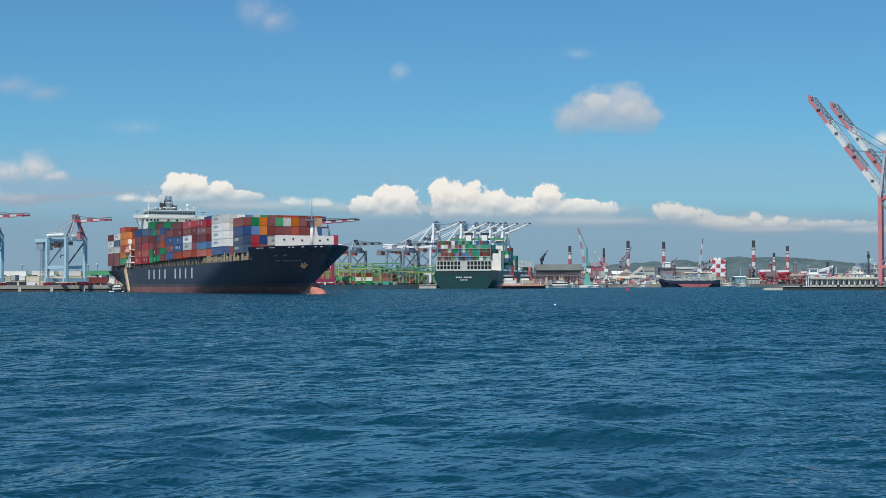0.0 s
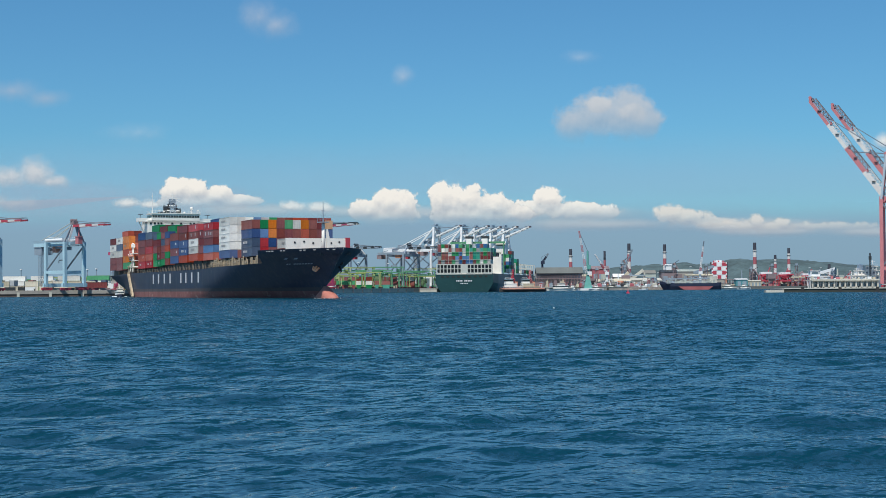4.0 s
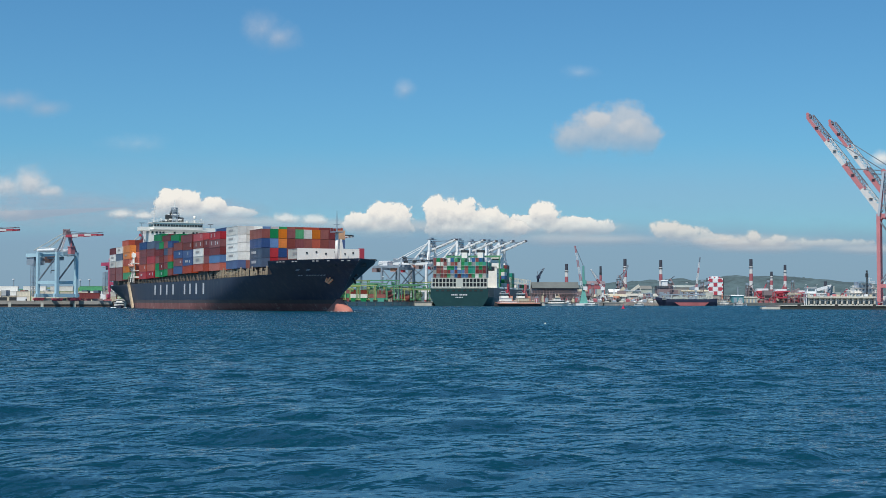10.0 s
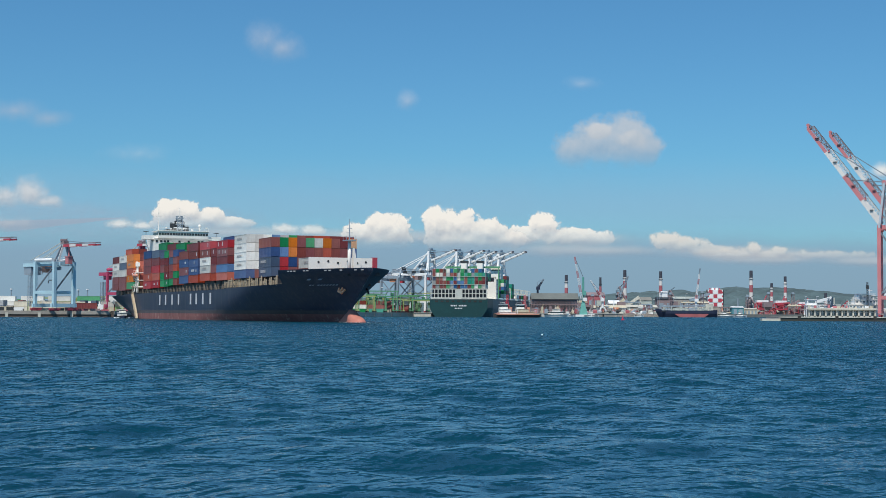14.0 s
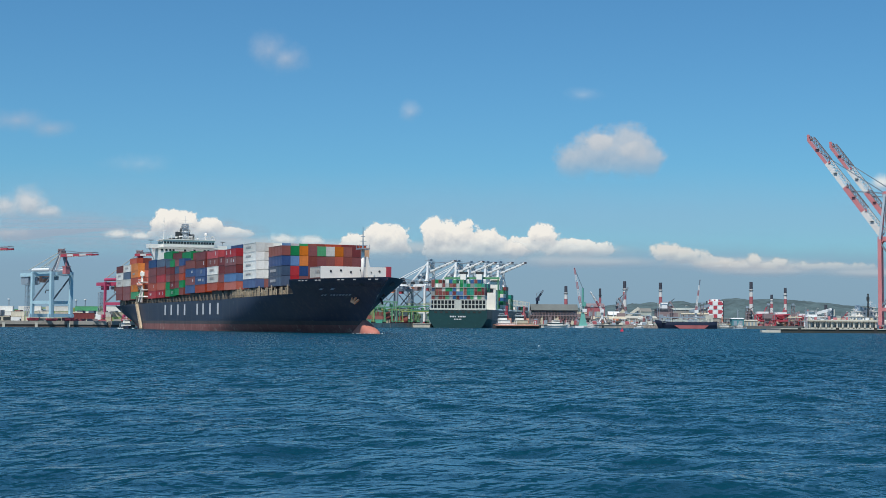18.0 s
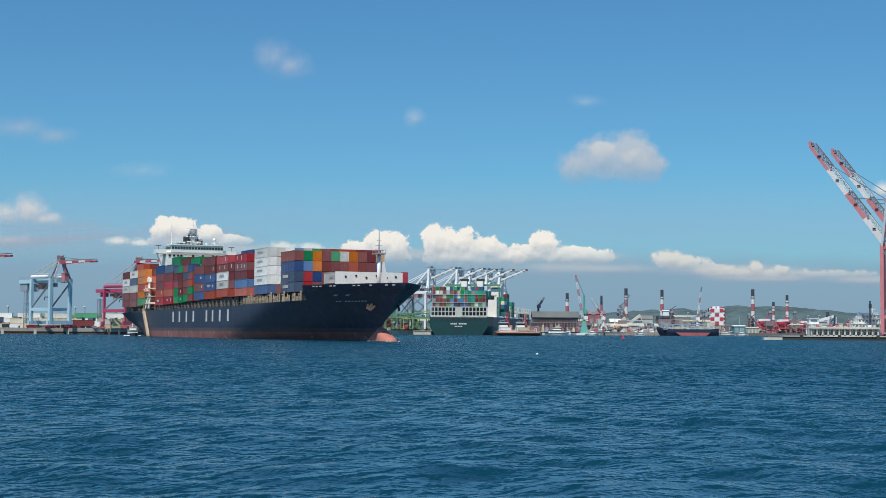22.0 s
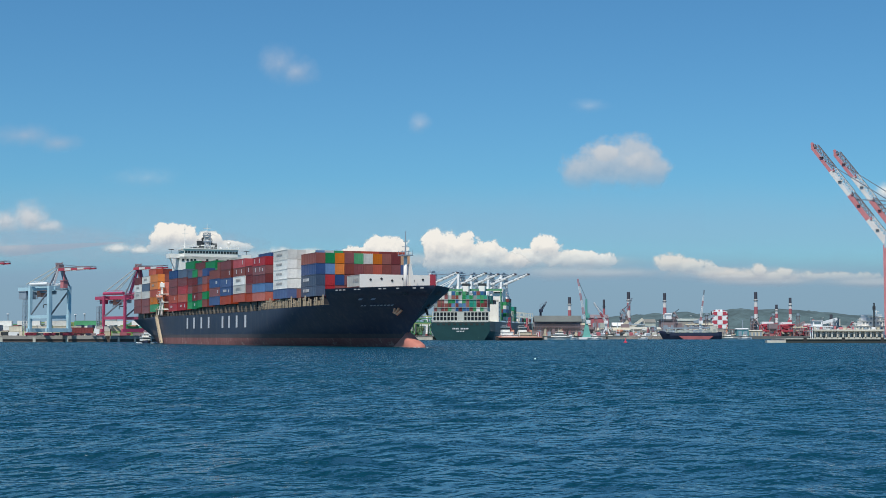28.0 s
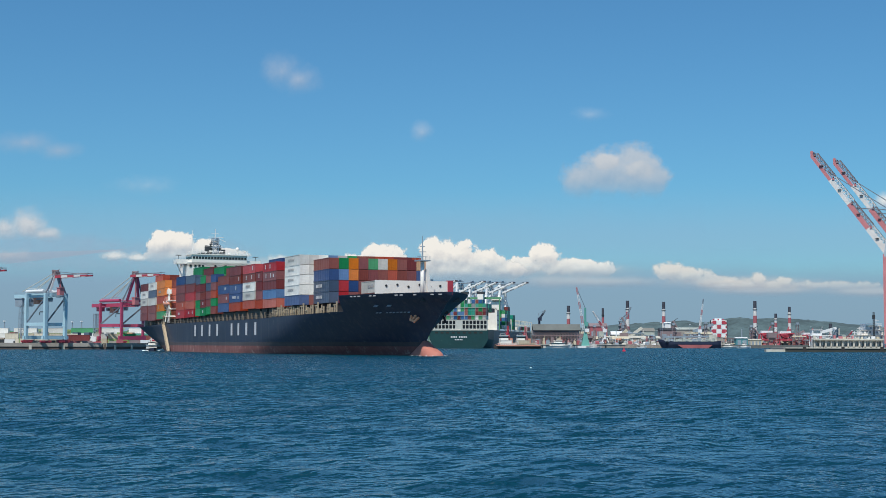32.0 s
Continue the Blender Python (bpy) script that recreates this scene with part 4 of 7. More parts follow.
def hills():
    s = Shape()
    xs = np.linspace(-2600, 2700, 420)
    prof = []
    for x in xs:
        u = (x + 2.1) / 3700 * 2500
        v = np.interp(u, [-1800, -800, -650, -560, 130, 330, 450, 540, 600, 660, 720, 800, 1100, 1900], [16, 16, 18, 17, 24, 36, 42, 48, 49, 44, 38, 30, 30, 16])
        z = EYE_H + v * 3700 / 2500 + 9 * noise.fractal(Vector((x * 0.008, 3.1, 0)), 0.8, 2.1, 6) + 2.5 * noise.noise(Vector((x * 0.05, 9, 0)))
        prof.append(max(6, z))
    rings = []
    for k, t in enumerate(np.linspace(0, 1, 9)):
        rings.append([(x, 3450 + 330 * t + 30 * noise.noise(Vector((x * 0.01, t * 5, 2))), 2 + (p - 2) * math.sin(t * math.pi / 2) ** 0.8 + (6 * noise.noise(Vector((x * 0.02, t * 4, 7))) if 0 < k < 8 else 0)) for x, p in zip(xs, prof)])
    rings.append([(x, 4250, 0) for x in xs])
    s.loft(rings, closed=False, caps=False)
    return tagged(part("hills", s, M_HILL, None, smooth=True), "low wooded hills, tinted blue for haze, behind the harbour", "hill", kind="structure")


hills()


# ---- ship-to-shore cranes ----
def shore_crane(m, paint_main, label, boom_a, boom_b, portal=24.6, boom_z=31.5, boom_len=40, boom_tilt=0.0, back=24, gauge=16, width=17, apex=35.5, house=None, cab=None, boom_half=1.7, boom_deep=1.5, boom_wide=0.8, group="quay cranes", bands=6, low=None, cross=True, rig=False, tower=False):
    """A gantry crane: +x looks out over the water, y runs along the quay. Its rails lie at z = 0."""
    c = empty_thing("gantry_crane", m, label, "crane", group)
    house, cab, low = house or M_CWHITE, cab or M_SIGNALRED, low or paint_main
    g, w = gauge / 2, width / 2
    for sx in (-1, 1):
        for sy in (-1, 1):
            part("leg", Shape().bar((sx * g, sy * w, 1.6), (sx * g, sy * (w - 0.4), portal), 1.35, 1.5), paint_main, c)
        part("sill_beam", Shape().bar((sx * g, -w - 1, 2.4), (sx * g, w + 1, 2.4), 1.2, 1.7), low, c)
        part("portal_beam", Shape().bar((sx * g, -w, portal - 0.9), (sx * g, w, portal - 0.9), 1.5, 1.9), paint_main, c)
        for sy in (-1, 1):
            b = Shape().box(sx * g, sy * (w - 1), 0.8, 1.0, 5.2, 0.7)
            for k in range(4):
                b.tube((sx * g - 0.35, sy * (w - 1) - 1.9 + 1.27 * k, 0.35), (sx * g + 0.35, sy * (w - 1) - 1.9 + 1.27 * k, 0.35), 0.35)
            part("bogie", b, M_SIGNALRED, c)
    for sy in (-1, 1):
        part("cross_beam", Shape().bar((-g, sy * w, 8.2), (g, sy * w, 8.2), 1.0, 1.5), paint_main, c)
        part("diagonal_brace", Shape().bar((-g, sy * w, 8.6), (g, sy * (w - 0.3), portal - 1), 0.55), M_ROPE, c)
        if cross:
            part("diagonal_brace", Shape().bar((g, sy * w, 8.6), (-g, sy * (w - 0.3), portal - 1), 0.5), M_ROPE, c)
        else:
            part("back_stay", Shape().bar((g - 2, sy * 2, apex), (-g - back * 0.55, sy * 3, portal + 1.6), 0.35), M_ROPE, c)
        part("main_girder", Shape().bar((-g - back * 0.55, sy * 3.2, portal + 0.6), (g + 1, sy * 3.2, portal + 0.6), 1.0, 1.8), paint_main, c)
        part("tower_leg", Shape().bar((g, sy * (w - 1.4), portal), (g - 2.0, sy * 2.0, apex), 0.8, 0.9), M_CGREY if rig and sy > 0 else paint_main if sy < 0 else M_CWHITE, c)
        part("back_stay", Shape().bar((g - 2, sy * 2, apex), (-g - back * 0.4, sy * 3, portal + 1.6), 0.5), paint_main, c)
    if tower:
        # upright frame that carries the boom's hinge, with a slanting back leg
        for sy in (-1, 1):
            part("tower_post", Shape().bar((g - 0.5, sy * 5.2, portal), (g - 0.5, sy * 4.2, apex + 1.5), 1.5, 1.6), paint_main, c)
            part("tower_back_leg", Shape().bar((g - 0.5, sy * 4.2, apex + 1.0), (-g * 0.35, sy * 5.0, portal), 1.1), paint_main, c)
            part("hinge_bracket", Shape().box(g - 8.2, sy * 2.6, boom_z - 1.4, 3.2, 1.2, 2.4), M_CGREY, c)
        for z in (portal + 4, boom_z + 2, apex):
            part("tower_tie", Shape().bar((g - 0.5, -5, z), (g - 0.5, 5, z), 0.9), paint_main, c)
        part("tower_platform", Shape().box(g - 1, 0, apex + 2.3, 3.2, 9.6, 0.3).box(g - 1, 0, apex + 3.0, 1.6, 4.0, 1.2), M_CGREY, c)
        part("boom_tip", Shape().box((g - 8.5) + boom_len * math.cos(boom_tilt), 0, boom_z + boom_len * math.sin(boom_tilt), 1.0, 3.8, 1.1), M_TRUSS, c)
    part("tower_strut", Shape().bar((g - 1, -w * 0.55, boom_z - 2.5), (g - 1, w * 0.55, boom_z - 2.5), 0.7), paint_main, c)
    part("apex_head", Shape().box(g - 2, 0, apex, 2.0, 3.4, 1.4).tube((g - 2, -1.8, apex + 0.7), (g - 2, 1.8, apex + 0.7), 0.7), M_DARK if paint_main is not M_PINK else M_PINK, c)
    mh = part("machinery_house", Shape().box(-g - 4.0, 0, portal + 2.9, 8.5, 6.0, 2.8), house, c, "machinery house")
    part("house_roof", Shape().loft([[(-g - 8.5, -3.2, portal + 4.3), (-g + 0.5, -3.2, portal + 4.3), (-g + 0.5, 3.2, portal + 4.3), (-g - 8.5, 3.2, portal + 4.3)], [(-g - 8.3, -1.2, portal + 4.9), (-g + 0.3, -1.2, portal + 4.9), (-g + 0.3, 1.2, portal + 4.9), (-g - 8.3, 1.2, portal + 4.9)]]), house, mh)
    part("counterweight", Shape().box(-g - back * 0.5, 0, portal - 1.6, 4.5, 7.0, 3.0), M_TRUSS, c)
    part("operator_cab", Shape().box(g - 4.5, 1.5, portal - 2.2, 2.6, 2.4, 2.6).box(g - 4.5, 1.5, portal - 0.6, 4.5, 4.0, 0.4), cab, c)
    part("trolley_gear", Shape().box(-g + 5.5, 0, portal - 1.7, 5.0, 5.0, 2.2), M_RUST, c)
    st = Shape()
    for k in range(6):
        z0, z1 = 3 + k * (portal - 4) / 6, 3 + (k + 1) * (portal - 4) / 6
        a, b = (-g - 2.6, -g - 0.9) if k % 2 else (-g - 0.9, -g - 2.6)
        st.bar((a, w + 0.9, z0), (b, w + 0.9, z1), 0.7, 0.15).bar((a, w + 0.9, z0 + 1), (b, w + 0.9, z1 + 1), 0.08)
    part("stair_tower", st.bar((-g - 2.8, w + 0.9, 2), (-g - 2.8, w + 0.9, portal), 0.2), M_CGREY, c)
    # boom: two banded girders with lacing between
    ct, sn = math.cos(boom_tilt), math.sin(boom_tilt)
    root = Vector((g - (8.5 if tower else 0.5), 0, boom_z))
    out = Vector((ct, 0, sn))
    for sy in (-1, 1):
        for k in range(bands):
            a, b = root + out * (boom_len * k / bands), root + out * (boom_len * (k + 1) / bands - 0.02)
            taper = boom_deep * (1 - 0.45 * k / bands)
            part("boom_section", Shape().bar(a + Vector((0, sy * boom_half, 0)), b + Vector((0, sy * boom_half, 0)), boom_wide, taper), boom_a if k % 2 else boom_b, c)
    lace = Shape()
    up = Vector((-sn, 0, ct))
    for k in range(bands * 2):
        a, b = root + out * (boom_len * k / bands / 2), root + out * (boom_len * (k + 1) / bands / 2)
        lace.bar(a + Vector((0, -boom_half, 0)) + up * 0.5, b + Vector((0, boom_half, 0)) + up * 0.5, 0.25)
        lace.bar(b + Vector((0, -boom_half, 0)) + up * 0.5, b + Vector((0, boom_half, 0)) + up * 0.5, 0.3)
    for k in range(bands):
        p = root + out * (boom_len * (k + 0.5) / bands)
        part("boom_platform", Shape().box(p.x, 0, p.z + 0.9, 1.4, 4.6, 0.25), M_DARK, c)
    for sy in (-1, 1):
        lace.bar(root + Vector((0, sy * boom_half, 0)) + up * 0.5, root + out * boom_len + Vector((0, sy * boom_half, 0)) + up * 0.5, 0.3)
    part("boom_lacing", lace, M_DARK, c)
    if rig:
        # lattice walkway and rope gear along the upper side of a raised boom
        for k in range(bands):
            a, b = root + out * (boom_len * k / bands), root + out * (boom_len * (k + 1) / bands - 0.4)
            part("boom_lattice", Shape().truss(a + up * 2.0, b + up * 1.8, 2.6, 1.5, 7, 0.32), M_STACKWHT if (boom_a if k % 2 else boom_b) is M_STACKWHT else M_TRUSS, c)
            part("rope_guide", Shape().bar(a + up * 1.2, b + up * 1.2, 1.0, 0.25).bar(a + up * 3.0, b + up * 2.8, 0.2), M_DARK, c)
            j = b + up * 1.2
            part("joint_gear", Shape().box(j.x, 0, j.z, 0.8, 4.0, 0.8).bar(j + Vector((0, -2.4, 0.9)), j + Vector((0, 2.4, 0.9)), 0.3), M_TRUSS if k % 2 else M_PINK, c)
        e = root + out * boom_len
        part("boom_tip", Shape().box(e.x, 0, e.z + 0.4, 1.0, 3.2, 1.2).tube((e.x, -1.4, e.z + 1.6), (e.x, 1.4, e.z + 1.6), 0.7), M_PINK, c)
        tw = Shape().truss((g - 3.5, -3.0, portal), (g - 2, -1.5, apex), 1.6, 1.6, 8, 0.3).truss((g - 3.5, 3.0, portal), (g - 2, 1.5, apex), 1.6, 1.6, 8, 0.3)
        part("tower_lattice", tw, M_CGREY, c)
    fs = Shape()
    for t in (0.45, 0.85):
        e = root + out * boom_len * t
        for sy in (-1, 1):
            fs.bar((g - 2, sy * 1.6, apex + 0.6), e + Vector((0, sy * boom_half, 0)) + up * 0.8, 0.22)
    part("fore_stay", fs, M_ROPE, c)
    return c


def crane_pose(u, d, turn, z=2.7):
    """On the quay at a bearing; turn 0: the boom runs to the right across the view, -90: straight at the boat."""
    return pose(sight(u, d), d, z, 0, 0, turn)


def quay_crane(m, main, label, portal=21.8, apex=30.8, boom_z=28.9, head=7.15, mast=M_CGREY, top=M_CWHITE, shed_mat=M_CGREY, boom_len=23, wide=1.0, shed_size=1.0, stout=0.85):
    """A portal crane on four legs: +x looks out over the water, y runs along the quay; rails at z = 0."""
    c = empty_thing("gantry_crane", m, label, "crane", "quay cranes")
    g, w = 7.15 * wide, 5.1 * wide
    for sx in (-1, 1):
        for sy in (-1, 1):
            part("leg", Shape().bar((sx * g, sy * w, 1.6), (sx * g, sy * w, portal), 1.55 * stout, 1.7 * stout), main, c)
            b = Shape().box(sx * g, sy * (w - 0.4), 0.85, 1.0, 5.4, 0.8)
            for k in range(4):
                b.tube((sx * g - 0.35, sy * (w - 0.4) - 1.9 + 1.27 * k, 0.35), (sx * g + 0.35, sy * (w - 0.4) - 1.9 + 1.27 * k, 0.35), 0.35)
            part("bogie", b, M_SIGNALRED, c)
        part("sill_beam", Shape().bar((sx * g, -w - 1.4, 2.5), (sx * g, w + 1.4, 2.5), 1.2, 1.6), main, c)
        part("portal_beam", Shape().bar((sx * g, -w, portal - 0.8), (sx * g, w, portal - 0.8), 1.4 * stout, 1.7 * stout), main, c)
    for sy in (-1, 1):
        part("cross_beam", Shape().bar((-g + 0.8, sy * w, 8.3), (g - 0.8, sy * w, 8.3), 1.0, 1.4), main, c)
        part("diagonal_brace", Shape().bar((-g, sy * w, 8.8), (g, sy * w, portal - 1.6), 0.5), M_ROPE, c)
        part("main_girder", Shape().bar((-20.0, sy * 2.6, portal - 1.0), (g + 1, sy * 2.6, portal - 1.0), 0.8, 1.6), main, c)
        part("girder_rail", Shape().bar((-19.5, sy * 3.3, portal + 0.9), (g, sy * 3.3, portal + 0.9), 0.1).bar((-19.5, sy * 3.3, portal + 0.4), (g, sy * 3.3, portal + 0.4), 0.08), M_CGREY, c)
        part("tower_leg", Shape().bar((g, sy * w, portal), (head, sy * 0.9, apex - 0.6), 0.55), M_ROPE, c)
        part("tower_leg", Shape().bar((g, sy * 3.2, portal + 0.6), (head, sy * 0.7, apex - 1.2), 0.9, 1.0), top if sy < 0 else mast, c)
        part("back_stay", Shape().bar((head, sy * 0.8, apex), (-14.5, sy * 2.4, portal + 1.2), 0.28).bar((head, sy * 0.8, apex - 1), (-5, sy * 2.4, portal + 0.6), 0.22), M_LATTICE, c)
        part("top_girder", Shape().tube((-g - 0.5, sy * (w - 0.3), portal + 0.9), (g - 1.8, sy * (w - 0.3), portal + 0.9), 0.75, n=10).bar((-g, sy * (w - 0.3), portal + 2.2), (g - 2, sy * (w - 0.3), portal + 2.2), 0.1), top, c)
    for k in range(7):
        x = -19 + k * 4.0
        part("girder_tie", Shape().bar((x, -2.6, portal - 0.6), (x, 2.6, portal - 0.6), 0.4).bar((x, -2.6, portal - 1.4), (x + 4.3, 2.6, portal - 1.4), 0.3), M_CGREY, c)
    part("machinery_house", Shape().box(-17, 0, portal - 2.0 - 1.7 * shed_size, 5.6 * shed_size, 5.4 * shed_size, 3.4 * shed_size).box(-17, 0, portal - 1.9, 6.2 * shed_size, 6.0 * shed_size, 0.25), shed_mat, c, "dark machinery house hung from the back girders")
    part("apex_head", Shape().box(head, 0, apex - 0.4, 2.4, 2.6, 1.8).tube((head - 0.6, -1.5, apex + 0.7), (head - 0.6, 1.5, apex + 0.7), 0.6).bar((head + 0.8, -1, apex + 0.3), (head + 0.8, 1, apex + 1.4), 0.3), M_TRUSS, c)
    part("operator_cab", Shape().box(10.5, 0, portal + 0.6, 2.3, 2.2, 3.2).box(10.5, 0, portal + 2.3, 2.8, 2.6, 0.25).bar((10.5, 0, portal + 2), (10.5, 0, boom_z), 0.5), M_PINK, c, "faded red operator cab")
    part("trolley", Shape().box(-6.2, 0, portal - 3.2, 3.0, 2.6, 2.6).box(-6.2, 0, portal - 1.7, 4.4, 4.2, 0.4), M_VERM, c)
    part("trolley_gear", Shape().box(-2, 0, portal - 2.4, 6.5, 3.2, 0.8).box(3.6, -1, portal - 2.8, 2.4, 2.4, 1.6).tube((-9.6, -1.6, portal - 2.9), (-9.6, 1.6, portal - 2.9), 0.8).bar((-11, 1, portal - 2), (-11, 1, portal - 5.2), 0.3).bar((-1, -1, portal - 2), (-1, -1, portal - 4.4), 0.25), M_CGREY, c)
    part("hoist_rope", Shape().bar((-3.0, -1, portal - 2.5), (-3.0, -1, 14.2), 0.09).bar((-0.6, 1, portal - 2.5), (-0.6, 1, 14.2), 0.09), M_ROPE, c)
    part("spreader", Shape().box(-1.8, 0, 13.8, 3.2, 1.6, 0.4).bar((-3.2, -1, 13.6), (-3.2, -1, 12.4), 0.25).bar((-0.4, 1, 13.6), (-0.4, 1, 12.4), 0.25), M_DARK, c)
    st = Shape().truss((-g - 2.2, -w - 1.0, 2.0), (-g - 2.2, -w - 1.0, portal - 5.0), 1.6, 1.6, 7, 0.16)
    for k in range(6):
        st.box(-g - 2.2, -w - 1.0, 3.5 + k * 2.5, 1.9, 1.9, 0.12)
    part("stair_tower", st, M_CGREY, c)
    bands = 5
    for sy in (-1, 1):
        for k in range(bands):
            a, b = 8.5 + boom_len * k / bands, 8.5 + boom_len * (k + 1) / bands - 0.03
            part("boom_section", Shape().bar((a, sy * 1.4, boom_z), (b, sy * 1.4, boom_z), 0.6, 1.15 * (1 - 0.1 * k)), M_STACKWHT if k in (1, 3) else M_SIGNALRED, c)
    lace = Shape()
    for k in range(10):
        a, b = 8.5 + boom_len * k / 10, 8.5 + boom_len * (k + 1) / 10
        lace.bar((a, -1.4, boom_z + 0.9), (b, 1.4, boom_z + 0.9), 0.2).bar((b, -1.4, boom_z + 0.9), (b, 1.4, boom_z + 0.9), 0.25)
    part("boom_lacing", lace, M_TRUSS, c)
    part("fore_stay", Shape().bar((head, -0.8, apex + 0.5), (8.5 + boom_len * 0.6, -1.2, boom_z + 1), 0.18).bar((head, 0.8, apex + 0.5), (8.5 + boom_len * 0.6, 1.2, boom_z + 1), 0.18), M_ROPE, c)
    return c


BLUE = "pale blue quay crane with a red and white boom"
quay_crane(pose(-173.2, 632, 2.7, 0, 0, -40), M_BLUE, BLUE)
quay_crane(pose(sight(-817, 590), 590, 2.7, 0, 0, -38), M_BLUE, BLUE)
REDL = "crimson quay crane with a red and white boom"
quay_crane(pose(-148.0, 668, 2.7, 0, 0, -42), M_RED, REDL, portal=18.8, apex=32.0, boom_z=31.0, head=10.5, wide=1.17, mast=M_RED, top=M_RED, shed_mat=M_RED, boom_len=22, shed_size=0.5, stout=0.62)
shore_crane(crane_pose(-222, 745, -56, 2.58), M_RED, REDL, M_STACKWHT, M_RED, house=M_CGREY, gauge=14.3, width=10.2, boom_z=33, apex=35, boom_len=34, back=24, cross=False, boom_deep=1.1)
GREY = "grey and white quay crane beyond the container yard"
shore_crane(crane_pose(-165, 1010, -40), M_CGREY, GREY, M_CGREY, M_DARK, boom_len=22, boom_z=29, apex=31)
shore_crane(crane_pose(-72, 1010, -40), M_CGREY, GREY, M_CGREY, M_DARK, boom_len=24, boom_z=28.5, apex=31)
WHITE = "white high-profile quay crane with its boom tilted up"
for u, d in ((-36, 1050), (13, 1060), (35, 1100), (64, 1150), (86, 1245)):
    shore_crane(crane_pose(u, d, -28) @ Matrix.Scale(max(1.0, d / 1076), 4), M_CWHITE, WHITE, M_CWHITE, M_CWHITE, portal=28, boom_z=35.5 if u > -40 else 29, boom_len=30 if u > -40 else 22, boom_tilt=radians(20.5), apex=44 if u > -40 else 36, gauge=24, width=20, boom_deep=1.4, boom_half=1.6, boom_wide=0.8, house=M_CGREY, tower=True)

# the two tall cranes with raised booms on the pier
PIERC = "tall faded red crane with a raised red and white boom"
for x, y in ((195.3, 597.0), (211.3, 620.0)):
    shore_crane(pose(x, y, 1.5, 0, 0, 160), M_PINK, PIERC, M_PINK, M_STACKWHT, portal=37.5, boom_z=39.5, boom_len=51.6, boom_tilt=radians(54.6), apex=57, gauge=18, width=18, back=26, house=M_CGREY, bands=4, boom_half=1.0, boom_deep=2.2, boom_wide=1.3, rig=True)


# ---- the moored green ship ----
def build_moored_ship():
    u0, d0 = 36, 960
    ship = empty_thing("moored_container_ship", pose(sight(36, d0), d0, 0, 0, 0, 79.3), "dark green container ship moored stern-on, fully stacked", "ship")
    # local: stern at x = 0, bow towards +x
    def hb(x, z):
        full = 20.0
        if z < 6 and x < 50:
            full *= lerp(lerp(0.66, 1, (max(0, z + 2) / 8) ** 0.6), 1, min(1, x / 50))
        if x > 220:
            full *= max(0.03, 1 - ((x - 220) / 65) ** 2)
        return full
    st = [0, 5, 12, 25, 50, 120, 200, 220, 240, 255, 268, 277, 283, 285]
    for name, xs, mat in (("stern_hull", st[:4], M_EVG), ("side_hull", st[3:], M_EVGREY)):
        s = Shape()
        zs = [-2, 0, 2, 4, 6, 8, 10, 12.5]
        for sg in (1, -1):
            s.loft([[(x, sg * hb(x, z), z) for z in zs][::sg] for x in xs], closed=False, caps=False)
        if name == "stern_hull":
            ring = [(0, hb(0, z), z) for z in zs] + [(0, -hb(0, z), z) for z in zs[::-1]]
            s.add(ring, [tuple(range(len(ring)))])
        part(name, s, mat, ship, "dark green stern" if mat is M_EVG else "grey-green hull side", smooth=False)
    part("deck", Shape().box(135, 0, 12.3, 270, 38, 0.3), M_GREYGREEN, ship)
    # flat black blocks stand in for the shaded mooring slots
    for k in range(9):
        part("mooring_opening", Shape().box(-0.06, -15.2 + k * 3.8, 10.5, 0.12, 2.0, 1.1), M_FENDER, ship)
    part("rubbing_band", Shape().box(-0.15, 0, 12.2, 0.3, 38.4, 0.5), M_LATTICE, ship)
    for k in range(10):
        if k == 4:
            continue
        part("stern_mark", Shape().box(-0.1, 5.0 - k * 1.12, 7.6, 0.06, 0.8, 1.0), M_LETTER, ship, "white painted stern mark")
    for k in range(5):
        part("stern_mark", Shape().box(-0.1, 2.2 - k * 1.1, 5.8, 0.06, 0.75, 0.7), M_LETTER, ship, "small white stern mark")
    # lashing bridge with its grid of openings
    for side in (-1, 1):
        fr = part("lashing_frame", Shape().box(1.0, side * 10.6, 12.9, 0.8, 18, 0.6).box(1.0, side * 10.6, 18.9, 0.8, 18, 0.6).box(1.0, side * 10.6, 15.9, 0.8, 18, 0.45), M_LATTICE, ship)
        for k in range(8):
            part("frame_post", Shape().box(1.0, side * 10.6 - 8.6 + k * 2.46, 15.9, 0.7, 0.6, 6), M_LATTICE, fr)
    part("centre_panel", Shape().box(1.1, 0, 15.9, 0.7, 5, 6.4), M_LATTICE, ship)
    # dark sheet in place of the shade behind the frames' openings
    part("inner_shade", Shape().box(2.2, 0, 15.8, 0.3, 37, 6), M_DARK, ship)
    rnd = random.Random(4)
    pal = ["green", "green", "teal", "green", "skyblue", "maroon", "white", "grey", "brown", "maroon", "teal"]
    port_pal = ["brown", "maroon", "maroon", "white", "brown", "green", "grey", "slate"]
    for bay, x in enumerate([9.5, 24, 38]):
        for r in range(15):
            n = 4 if 3 < r < 12 or bay else 4
            for k in range(n + (1 if rnd.random() < 0.35 else 0)):
                if bay and 0 < r and k < 3:
                    continue
                o = part("container", CONT_MESH[(rnd.choice(port_pal if r < 5 or (r > 12 and k < 2) else pal), 12.19)], None, ship)
                o.matrix_basis = pose(x, 17.8 - r * 2.45, 19.3 + k * 2.7 if bay == 0 else 14 + k * 2.7 + (2.7 if bay else 0))
